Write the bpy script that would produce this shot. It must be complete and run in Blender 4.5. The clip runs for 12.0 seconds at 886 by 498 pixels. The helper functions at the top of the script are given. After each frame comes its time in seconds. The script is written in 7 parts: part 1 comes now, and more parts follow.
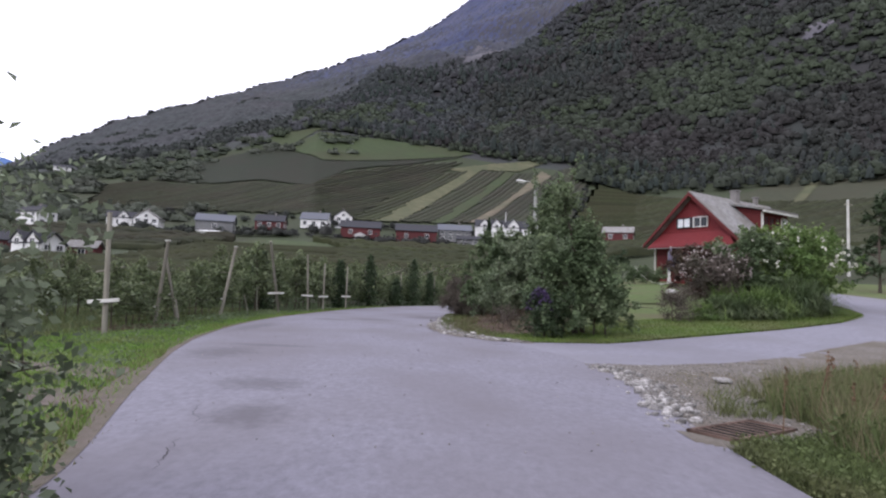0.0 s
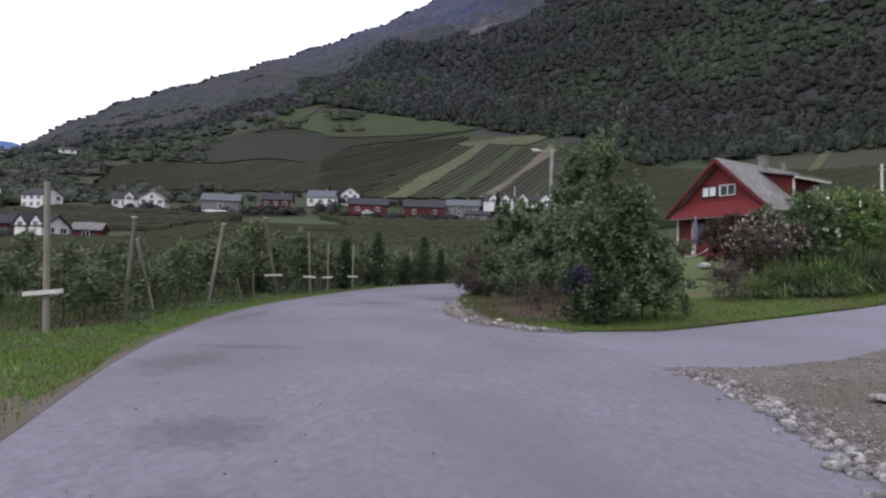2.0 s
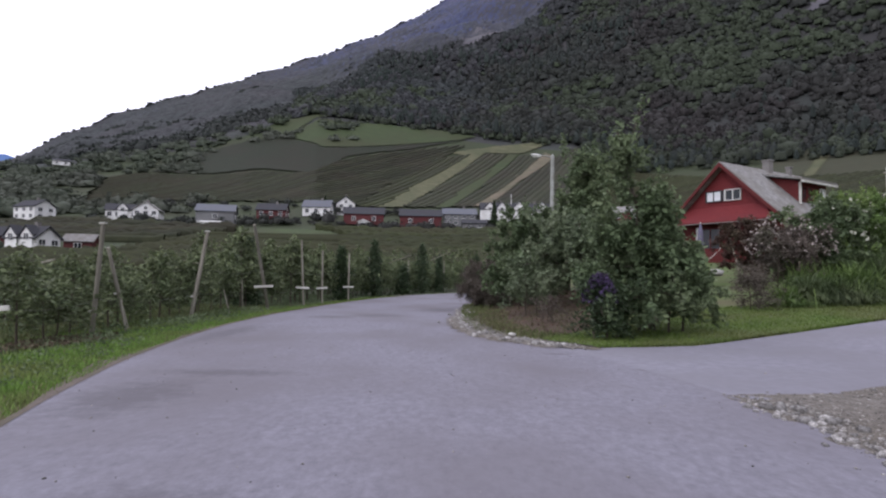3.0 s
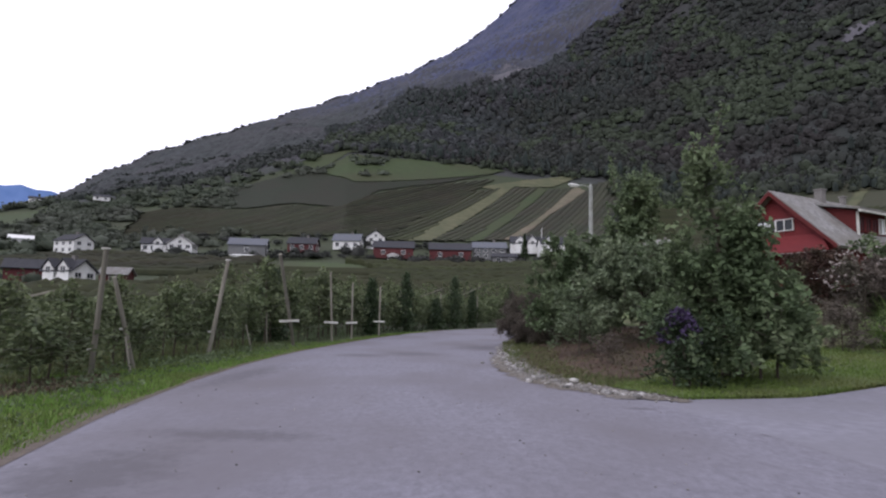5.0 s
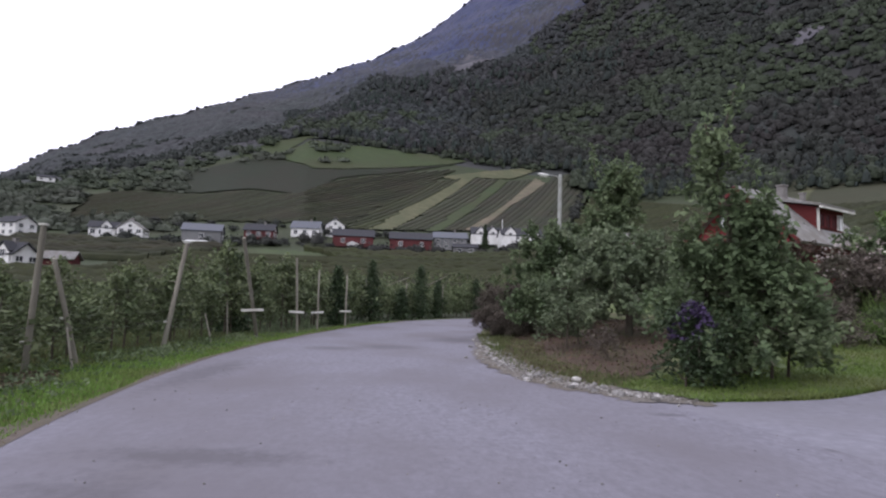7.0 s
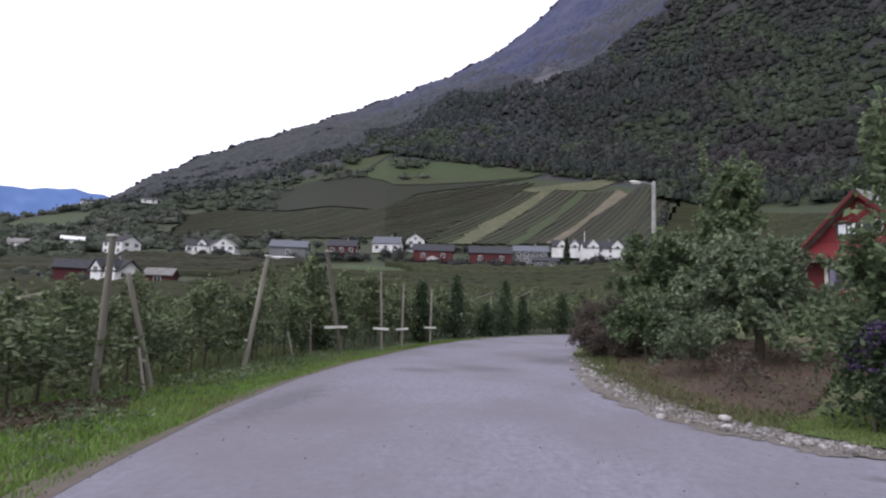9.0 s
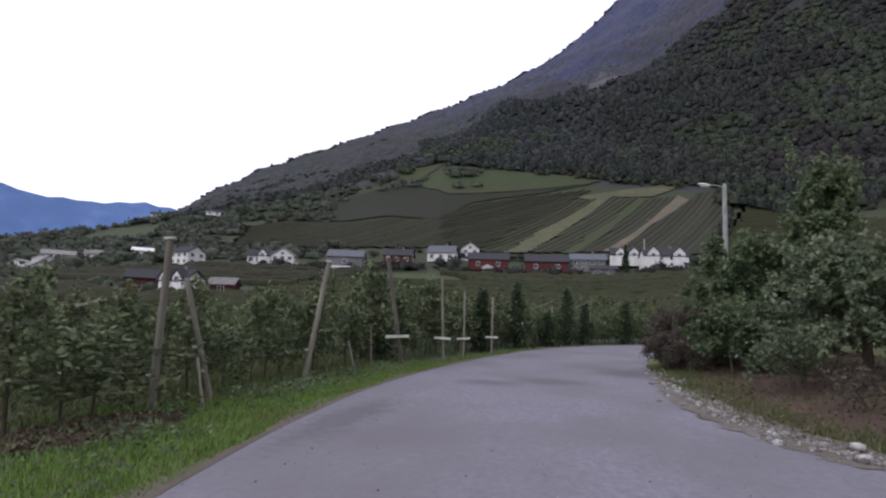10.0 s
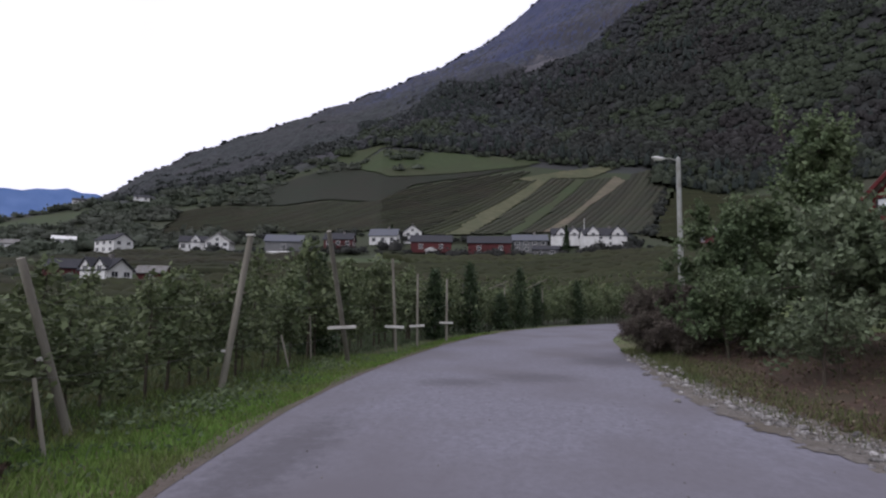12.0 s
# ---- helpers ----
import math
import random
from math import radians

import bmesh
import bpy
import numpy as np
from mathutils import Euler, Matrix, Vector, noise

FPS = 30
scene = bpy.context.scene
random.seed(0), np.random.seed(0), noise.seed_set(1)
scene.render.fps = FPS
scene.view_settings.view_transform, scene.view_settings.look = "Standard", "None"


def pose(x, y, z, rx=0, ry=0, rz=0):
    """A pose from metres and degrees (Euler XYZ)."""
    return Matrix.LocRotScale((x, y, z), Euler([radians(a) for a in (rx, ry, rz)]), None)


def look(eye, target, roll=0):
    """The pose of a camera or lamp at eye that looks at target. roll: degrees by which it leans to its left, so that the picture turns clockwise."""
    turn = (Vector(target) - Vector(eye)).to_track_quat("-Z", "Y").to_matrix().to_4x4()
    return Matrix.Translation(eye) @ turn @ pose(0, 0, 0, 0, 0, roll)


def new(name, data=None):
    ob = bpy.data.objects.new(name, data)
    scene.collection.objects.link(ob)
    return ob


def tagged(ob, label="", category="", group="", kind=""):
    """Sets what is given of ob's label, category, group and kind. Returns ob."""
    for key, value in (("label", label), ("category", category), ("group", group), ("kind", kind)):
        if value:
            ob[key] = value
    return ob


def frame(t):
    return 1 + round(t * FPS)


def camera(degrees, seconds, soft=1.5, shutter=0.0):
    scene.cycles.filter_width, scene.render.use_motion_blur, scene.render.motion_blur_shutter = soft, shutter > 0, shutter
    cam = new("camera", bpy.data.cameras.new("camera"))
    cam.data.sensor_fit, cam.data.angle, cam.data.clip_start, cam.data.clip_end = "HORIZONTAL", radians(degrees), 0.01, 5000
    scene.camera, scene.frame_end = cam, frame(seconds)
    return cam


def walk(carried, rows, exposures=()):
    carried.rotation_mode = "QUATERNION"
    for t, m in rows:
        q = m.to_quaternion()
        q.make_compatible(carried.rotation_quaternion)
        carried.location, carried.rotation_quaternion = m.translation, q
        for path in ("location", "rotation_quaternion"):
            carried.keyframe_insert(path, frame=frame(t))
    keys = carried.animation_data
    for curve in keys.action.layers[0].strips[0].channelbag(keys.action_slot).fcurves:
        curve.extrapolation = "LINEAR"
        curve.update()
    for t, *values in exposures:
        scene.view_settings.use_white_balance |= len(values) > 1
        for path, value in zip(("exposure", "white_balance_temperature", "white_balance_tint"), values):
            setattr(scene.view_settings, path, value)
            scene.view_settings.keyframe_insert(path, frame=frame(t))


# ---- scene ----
# the lens and the walk
cam = camera(72.0, 12.0, soft=2.2)
PATH = [
    (0, (-0.046, -0.023, 1.050), (-0.036, 1.972, 1.195), 2.36),
    (0.5, (-0.108, 0.339, 1.115), (-0.144, 2.333, 1.258), 2.02),
    (1, (-0.065, 1.003, 1.119), (-0.196, 2.995, 1.255), 1.86),
    (1.5, (-0.092, 1.652, 1.139), (-0.207, 3.645, 1.248), 1.48),
    (2, (-0.280, 2.400, 1.142), (-0.294, 4.399, 1.208), 1.37),
    (2.5, (-0.358, 3.050, 1.174), (-0.342, 5.048, 1.238), 0.98),
    (3, (-0.459, 3.675, 1.142), (-0.461, 5.673, 1.238), 0.87),
    (3.5, (-0.595, 4.192, 1.140), (-0.645, 6.187, 1.273), 0.90),
    (5.5, (-0.876, 5.456, 1.148), (-0.975, 7.442, 1.360), 1.15),
    (6, (-1.028, 5.634, 1.145), (-1.076, 7.624, 1.340), 1.52),
    (6.5, (-1.232, 5.953, 1.139), (-1.194, 7.945, 1.315), 1.77),
    (8.5, (-1.480, 7.254, 1.219), (-1.539, 9.243, 1.415), 1.46),
    (9, (-1.711, 7.602, 1.203), (-1.933, 9.578, 1.418), 1.90),
    (9.5, (-1.877, 7.859, 1.193), (-2.212, 9.818, 1.418), 2.02),
    (10, (-2.056, 8.287, 1.191), (-2.454, 10.232, 1.429), 2.09),
    (10.5, (-2.192, 8.731, 1.193), (-2.601, 10.675, 1.427), 1.91),
    (11, (-2.351, 9.309, 1.206), (-2.721, 11.261, 1.435), 1.52),
    (11.5, (-2.574, 10.036, 1.228), (-2.866, 12.004, 1.432), 1.05),
    (12, (-2.758, 10.635, 1.246), (-2.967, 12.615, 1.434), 0.49),
]
walk(cam, [(t, look(eye, target, roll)) for t, eye, target, roll in PATH],
     exposures=[(0.0, 0.33), (1.0, 0.2), (1.5, -0.02), (2.0, -0.04), (2.5, 0.08), (3.5, 0.08), (5.5, -0.12), (6.0, -0.16), (6.5, -0.04), (8.5, 0.33), (9.0, 0.2), (9.5, 0.0), (10.0, -0.2), (10.5, -0.4), (11.0, -0.48), (12.0, -0.42)])

# ---- overcast evening daylight ----
SUN_EL, SUN_ROT = 38.0, 215.0
world = bpy.data.worlds.new("overcast_sky")
scene.world = world
world.use_nodes = True
wt = world.node_tree
wt.nodes.clear()
sky = wt.nodes.new("ShaderNodeTexSky")
sky.sky_type, sky.sun_disc = "NISHITA", False
sky.sun_elevation, sky.sun_rotation = radians(SUN_EL), radians(SUN_ROT)
cloud = wt.nodes.new("ShaderNodeTexNoise")
cloud.inputs["Scale"].default_value, cloud.inputs["Detail"].default_value = 2.2, 6
cramp = wt.nodes.new("ShaderNodeMapRange")
cramp.inputs["From Min"].default_value, cramp.inputs["From Max"].default_value = 0.3, 0.7
cramp.inputs["To Min"].default_value, cramp.inputs["To Max"].default_value = 14.6, 16.4
tint = wt.nodes.new("ShaderNodeVectorMath")
tint.operation = "SCALE"
tint.inputs[0].default_value = (0.985, 0.97, 1.14)
cover = wt.nodes.new("ShaderNodeMix")
cover.data_type = "RGBA"
cover.inputs["Factor"].default_value = 0.9
bg = wt.nodes.new("ShaderNodeBackground")
bg.inputs["Strength"].default_value = 0.1
wout = wt.nodes.new("ShaderNodeOutputWorld")
wt.links.new(cloud.outputs["Fac"], cramp.inputs["Value"])
wt.links.new(cramp.outputs["Result"], tint.inputs["Scale"])
wt.links.new(sky.outputs["Color"], cover.inputs["A"])
wt.links.new(tint.outputs["Vector"], cover.inputs["B"])
wt.links.new(cover.outputs["Result"], bg.inputs["Color"])
wt.links.new(bg.outputs["Background"], wout.inputs["Surface"])
sun = new("sun", bpy.data.lights.new("sun", "SUN"))
sun.data.energy, sun.data.angle, sun.data.color = 0.7, radians(25), (1.0, 0.96, 0.9)
sun.matrix_world = look((0, 0, 60), (0 - 60 * math.sin(radians(SUN_ROT)) / math.tan(radians(SUN_EL)), 0 - 60 * math.cos(radians(SUN_ROT)) / math.tan(radians(SUN_EL)), 0))
scene.view_settings.exposure = 0.0


# ---- materials ----
def material(name, c1, c2, scale=4.0, rough=0.85, bump=0.3, c3=None, scale2=0.4, metal=0.0, island=0.0, obj_random=0.0, detail=8, dist=0.02, stretch=None, trans=0.0, spec=0.3):
    """Two scales of noise between colours, fine relief, and a spread of tone from piece to piece."""
    m = bpy.data.materials.new(name)
    m.use_nodes = True
    t = m.node_tree
    b = t.nodes["Principled BSDF"]
    co = t.nodes.new("ShaderNodeTexCoord")
    vec = co.outputs["Object"]
    if stretch:
        mp = t.nodes.new("ShaderNodeMapping")
        mp.inputs["Scale"].default_value = stretch
        t.links.new(vec, mp.inputs["Vector"])
        vec = mp.outputs["Vector"]
    n1 = t.nodes.new("ShaderNodeTexNoise")
    n1.inputs["Scale"].default_value, n1.inputs["Detail"].default_value, n1.inputs["Roughness"].default_value = scale, detail, 0.65
    n2 = t.nodes.new("ShaderNodeTexNoise")
    n2.inputs["Scale"].default_value, n2.inputs["Detail"].default_value = scale2, 5
    for n in (n1, n2):
        t.links.new(vec, n.inputs["Vector"])

    def spread(out, lo, hi):
        r = t.nodes.new("ShaderNodeMapRange")
        r.inputs["From Min"].default_value, r.inputs["From Max"].default_value = lo, hi
        t.links.new(out, r.inputs["Value"])
        return r.outputs["Result"]

    def mix(fac, a, c):
        x = t.nodes.new("ShaderNodeMix")
        x.data_type = "RGBA"
        t.links.new(fac, x.inputs["Factor"])
        for sock, v in (("A", a), ("B", c)):
            if isinstance(v, tuple):
                x.inputs[sock].default_value = (*v, 1)
            else:
                t.links.new(v, x.inputs[sock])
        return x.outputs["Result"]

    col = mix(spread(n1.outputs["Fac"], 0.32, 0.68), c1, c2)
    if c3:
        col = mix(spread(n2.outputs["Fac"], 0.42, 0.66), col, c3)
    if island or obj_random:
        src = t.nodes.new("ShaderNodeNewGeometry").outputs["Random Per Island"] if island else t.nodes.new("ShaderNodeObjectInfo").outputs["Random"]
        amount = island or obj_random
        r = t.nodes.new("ShaderNodeMapRange")
        r.inputs["To Min"].default_value, r.inputs["To Max"].default_value = 1 - amount, 1 + amount
        t.links.new(src, r.inputs["Value"])
        h = t.nodes.new("ShaderNodeHueSaturation")
        t.links.new(r.outputs["Result"], h.inputs["Value"])
        t.links.new(col, h.inputs["Color"])
        col = h.outputs["Color"]
    t.links.new(col, b.inputs["Base Color"])
    b.inputs["Roughness"].default_value, b.inputs["Metallic"].default_value = rough, metal
    b.inputs["Specular IOR Level"].default_value = spec
    if bump:
        bp = t.nodes.new("ShaderNodeBump")
        bp.inputs["Strength"].default_value, bp.inputs["Distance"].default_value = bump, dist
        t.links.new(n1.outputs["Fac"], bp.inputs["Height"])
        t.links.new(bp.outputs["Normal"], b.inputs["Normal"])
    if trans:
        tr = t.nodes.new("ShaderNodeBsdfTranslucent")
        t.links.new(col, tr.inputs["Color"])
        mx = t.nodes.new("ShaderNodeMixShader")
        mx.inputs["Fac"].default_value = trans
        t.links.new(b.outputs["BSDF"], mx.inputs[1])
        t.links.new(tr.outputs["BSDF"], mx.inputs[2])
        t.links.new(mx.outputs["Shader"], t.nodes["Material Output"].inputs["Surface"])
    return m


ASPHALT = material("old_asphalt", (0.140, 0.135, 0.160), (0.208, 0.202, 0.238), 17, 0.9, 0.3, (0.1407, 0.1313, 0.148), 0.42, dist=0.004, stretch=(1.0, 0.6, 1), detail=12)


def stain(mat, spots, depth):
    """Soft-edged damp and worn patches at places of the plan: (x, y, half length, half width)."""
    t = mat.node_tree
    bsdf = t.nodes["Principled BSDF"]
    src = bsdf.inputs["Base Color"].links[0].from_socket
    geo = t.nodes.new("ShaderNodeNewGeometry")
    rag = t.nodes.new("ShaderNodeTexNoise")
    rag.inputs["Scale"].default_value, rag.inputs["Detail"].default_value = 5.5, 9
    rag.inputs["Roughness"].default_value = 0.72
    t.links.new(geo.outputs["Position"], rag.inputs["Vector"])
    for x, y, a, c in spots:
        mp = t.nodes.new("ShaderNodeMapping")
        mp.vector_type = "TEXTURE"
        mp.inputs["Location"].default_value, mp.inputs["Scale"].default_value = (x, y, 0), (a, c, 1)
        ln = t.nodes.new("ShaderNodeVectorMath")
        ln.operation = "LENGTH"
        ad = t.nodes.new("ShaderNodeMath")
        ad.operation = "MULTIPLY_ADD"
        ad.inputs[1].default_value = 2.6
        mr = t.nodes.new("ShaderNodeMapRange")
        mr.inputs["From Min"].default_value, mr.inputs["From Max"].default_value = 1.7, 2.55
        mr.inputs["To Min"].default_value, mr.inputs["To Max"].default_value = depth, 0.0
        mx = t.nodes.new("ShaderNodeMix")
        mx.data_type = "RGBA"
        mx.inputs["B"].default_value = (0.085, 0.079, 0.088, 1)
        t.links.new(geo.outputs["Position"], mp.inputs["Vector"])
        t.links.new(mp.outputs["Vector"], ln.inputs[0])
        t.links.new(rag.outputs["Fac"], ad.inputs[0])
        t.links.new(ln.outputs["Value"], ad.inputs[2])
        t.links.new(ad.outputs["Value"], mr.inputs["Value"])
        t.links.new(mr.outputs["Result"], mx.inputs["Factor"])
        t.links.new(src, mx.inputs["A"])
        src = mx.outputs["Result"]
    t.links.new(src, bsdf.inputs["Base Color"])


stain(ASPHALT, [(-1.87, 6.47, 0.5, 0.45), (-1.5, 4.9, 0.3, 0.5), (-2.9, 10.7, 0.8, 0.25), (-3.3, 9.3, 0.5, 0.9), (-2.3, 21.5, 0.8, 0.8), (-3.6, 20.6, 0.7, 0.6), (1.25, 12.9, 0.2, 0.10), (2.2, 11.4, 0.2, 0.12), (-0.6, 25, 0.8, 1.4), (0.9, 17.5, 0.5, 1.6), (-4.6, 15.5, 0.35, 2.0)], 0.6)
DRIVE = material("pale_asphalt", (0.166, 0.162, 0.192), (0.224, 0.219, 0.256), 7, 0.9, 0.2, (0.172, 0.166, 0.189), 0.4, dist=0.004, detail=12)
TURF = material("rough_turf", (0.06325, 0.092, 0.0322), (0.1207, 0.1552, 0.05175), 3.0, 0.95, 0.5, (0.09775, 0.092, 0.0483), 0.5, dist=0.05)
FIELD_TURF = material("orchard_turf", (0.026, 0.036, 0.017), (0.042, 0.054, 0.024), 0.5, 0.95, 0.4, (0.036, 0.040, 0.022), 0.05, dist=0.2)
HILL_FLOOR = material("wood_floor", (0.028, 0.033, 0.031), (0.038, 0.044, 0.039), 0.08, 0.95, 0.4, (0.036, 0.034, 0.036), 0.01, dist=1.0)
SOIL = material("brown_soil", (0.044, 0.028, 0.022), (0.096, 0.060, 0.044), 7, 0.95, 0.9, (0.060, 0.050, 0.030), 1.0, dist=0.05)
GRAVEL = material("grey_brown_gravel", (0.082, 0.073, 0.064), (0.215, 0.196, 0.176), 16, 0.95, 0.9, (0.120, 0.104, 0.084), 0.9, dist=0.03, detail=12)
DUST = material("sandy_road_edge", (0.085, 0.068, 0.056), (0.14, 0.118, 0.102), 14, 0.95, 0.6, (0.09, 0.085, 0.055), 1.1, dist=0.012)
STONE = material("pale_stone", (0.18, 0.172, 0.168), (0.42, 0.41, 0.395), 7, 0.9, 0.6, (0.14, 0.13, 0.125), 2.5, obj_random=0.5, dist=0.01)
GRASS = material("grass_blades", (0.1024, 0.1831, 0.03678), (0.1735, 0.2885, 0.06717), 1.4, 0.8, 0.0, (0.1605, 0.2039, 0.06717), 0.8, island=0.34, trans=0.25)
LAWN = material("mown_lawn", (0.050, 0.084, 0.020), (0.085, 0.128, 0.032), 2.2, 0.9, 0.4, (0.084, 0.092, 0.038), 0.6, dist=0.03)
WEED = material("tall_weeds", (0.065, 0.09, 0.032), (0.115, 0.145, 0.055), 2.0, 0.8, 0.0, (0.125, 0.125, 0.06), 0.9, island=0.4, trans=0.25)
SEED = material("dry_seed_heads", (0.10, 0.06, 0.04), (0.16, 0.10, 0.06), 8, 0.9, 0.0, island=0.25)
BARK = material("grey_brown_bark", (0.045, 0.034, 0.027), (0.10, 0.08, 0.065), 14, 0.95, 0.8, (0.07, 0.07, 0.05), 2, dist=0.02, stretch=(1, 1, 0.3))
LEAF = material("green_leaves", (0.06483, 0.09794, 0.04625), (0.1245, 0.17, 0.08555), 1.3, 0.65, 0.0, (0.1547, 0.1937, 0.104), 0.6, island=0.45, trans=0.3)
LEAF_BLUE = material("grey_green_leaves", (0.07882, 0.1073, 0.05921), (0.1491, 0.1877, 0.1089), 1.3, 0.65, 0.0, (0.1757, 0.21, 0.1299), 0.6, island=0.42, trans=0.25)
LEAF_DARK = material("dark_evergreen_leaves", (0.025, 0.043, 0.019), (0.048, 0.074, 0.033), 1.3, 0.6, 0.0, island=0.4, trans=0.15)
LEAF_BROWN = material("brownish_heather_twigs", (0.078, 0.064, 0.056), (0.150, 0.124, 0.104), 2, 0.8, 0.0, (0.110, 0.102, 0.076), 0.8, island=0.4, trans=0.2)
LEAF_ORCH = material("orchard_leaves", (0.0594, 0.08554, 0.03803), (0.1227, 0.1575, 0.07244), 1.2, 0.6, 0.0, (0.1762, 0.1993, 0.1087), 0.5, island=0.5, trans=0.25)
FLOWER = material("off_white_blossom", (0.46, 0.46, 0.38), (0.62, 0.61, 0.52), 6, 0.8, 0.0, island=0.3)
PINKISH = material("faded_pink_blossom", (0.25, 0.21, 0.20), (0.40, 0.35, 0.33), 6, 0.8, 0.0, island=0.3)
PURPLE_FLOWER = material("violet_blossom", (0.034, 0.02295, 0.0561), (0.0612, 0.03995, 0.0952), 6, 0.8, 0.0, island=0.3)
POLEWOOD = material("weathered_pole_wood", (0.2042, 0.1872, 0.1552), (0.3422, 0.3257, 0.2732), 7, 0.9, 0.6, (0.1766, 0.1658, 0.1366), 1.2, stretch=(1, 1, 0.15), dist=0.008)
PALEBOARD = material("pale_painted_board", (0.50, 0.50, 0.47), (0.66, 0.65, 0.62), 9, 0.7, 0.2, (0.42, 0.41, 0.37), 2, dist=0.004)
WIRE = material("galvanised_wire", (0.16, 0.16, 0.16), (0.22, 0.22, 0.22), 30, 0.5, 0.0, metal=0.7)
STEEL = material("grey_lamp_steel", (0.2640, 0.2750, 0.2640), (0.3740, 0.3850, 0.3630), 12, 0.6, 0.1, (0.2200, 0.2200, 0.1980), 1.5, metal=0.2)
RUST = material("rusty_iron", (0.085, 0.055, 0.044), (0.17, 0.112, 0.09), 16, 0.85, 0.5, (0.07, 0.045, 0.036), 4, dist=0.004)
PALE_RUST = material("worn_rusty_bars", (0.15, 0.105, 0.085), (0.26, 0.19, 0.155), 16, 0.8, 0.4, (0.12, 0.08, 0.065), 4, dist=0.004)
RED_WALL = material("red_painted_boards", (0.1255, 0.01533, 0.01804), (0.1812, 0.02509, 0.02788), 3, 0.75, 0.2, (0.1394, 0.02091, 0.0246), 0.6, dist=0.01, stretch=(1, 1, 6))
RED_DARK = material("dark_red_boards", (0.08925, 0.01445, 0.0153), (0.1318, 0.0221, 0.0221), 3, 0.8, 0.2, (0.0935, 0.017, 0.017), 0.6, dist=0.01, stretch=(1, 1, 6))
RED_FAR = material("faded_red_boards", (0.0765, 0.0187, 0.02125), (0.1105, 0.0289, 0.0306), 2, 0.8, 0.2, (0.085, 0.0255, 0.0255), 0.3)
SLATE = material("grey_slate_roof", (0.13, 0.126, 0.122), (0.30, 0.295, 0.29), 3.2, 0.75, 0.4, (0.16, 0.15, 0.135), 0.9, obj_random=0.2, dist=0.01)
WHITE = material("white_paint", (0.66, 0.66, 0.65), (0.78, 0.78, 0.77), 3, 0.7, 0.1, (0.6, 0.6, 0.58), 0.5, dist=0.005)
GREY_WALL = material("grey_boards", (0.119, 0.126, 0.1295), (0.175, 0.1785, 0.182), 2, 0.8, 0.1, (0.14, 0.14, 0.14), 0.4)
DARK_ROOF = material("dark_roof_tiles", (0.040, 0.042, 0.048), (0.070, 0.070, 0.078), 2, 0.85, 0.2, (0.055, 0.055, 0.06), 0.4, spec=0.05)
BLUE_ROOF = material("blue_grey_sheet_roof", (0.10, 0.108, 0.13), (0.14, 0.148, 0.172), 2, 0.75, 0.1, (0.12, 0.126, 0.14), 0.4, spec=0.1)
CHIMNEY = material("grey_render_chimney", (0.15, 0.14, 0.135), (0.23, 0.22, 0.21), 8, 0.9, 0.3)
GLASS = material("dark_window_glass", (0.02, 0.024, 0.03), (0.03, 0.034, 0.04), 1, 0.12, 0.0, spec=0.3)
CLOTH = material("faded_violet_cloth", (0.11, 0.10, 0.16), (0.16, 0.15, 0.21), 12, 0.9, 0.2)
LEAF_PALE = material("pale_apple_leaves", (0.10, 0.13, 0.075), (0.20, 0.24, 0.15), 1.3, 0.6, 0.0, (0.24, 0.27, 0.19), 0.8, island=0.4, trans=0.3)
LEAF_LIME = material("yellow_green_leaves", (0.0784, 0.1344, 0.0374), (0.1568, 0.2381, 0.0704), 1.3, 0.65, 0.0, (0.1926, 0.256, 0.0902), 0.6, island=0.42, trans=0.3)
LAWN_BLADE = material("lawn_blades", (0.08673, 0.1445, 0.03024), (0.1478, 0.2071, 0.0504), 1.1, 0.8, 0.0, (0.1331, 0.1493, 0.05544), 0.7, island=0.3, trans=0.25)
LEAF_RED = material("reddish_brown_leaves", (0.045, 0.024, 0.020), (0.085, 0.045, 0.036), 2, 0.7, 0.0, (0.06, 0.05, 0.03), 0.8, island=0.4, trans=0.2)
LONG_GRASS = material("blue_green_long_grass", (0.050, 0.080, 0.034), (0.100, 0.140, 0.062), 1.5, 0.7, 0.0, (0.12, 0.145, 0.07), 0.5, island=0.35, trans=0.25)
LITTER = material("leaf_litter", (0.066, 0.046, 0.034), (0.128, 0.092, 0.066), 3.0, 0.9, 0.0, (0.11, 0.10, 0.062), 1.2, island=0.4)
STRAW = material("straw_grass", (0.14, 0.12, 0.07), (0.23, 0.195, 0.12), 2.0, 0.85, 0.0, (0.13, 0.13, 0.065), 0.8, island=0.35, trans=0.2)
OLIVE = material("dull_olive_meadow", (0.0287, 0.03444, 0.01886), (0.0492, 0.05084, 0.02788), 0.25, 0.95, 0.4, (0.03772, 0.03772, 0.02132), 0.03, dist=0.2)
TAN = material("tan_bare_strip", (0.095, 0.080, 0.056), (0.150, 0.126, 0.088), 0.25, 0.95, 0.4, (0.085, 0.084, 0.050), 0.06, dist=0.2)
CURTAIN = material("white_curtain", (0.62, 0.64, 0.68), (0.76, 0.78, 0.80), 8, 0.9, 0.2)
DIRTY_GREEN = material("scrub_hill", (0.05824, 0.072, 0.0529), (0.08512, 0.102, 0.0713), 0.3, 0.95, 0.3, (0.0784, 0.084, 0.069), 0.015, island=0.15, dist=0.6, trans=0.2)
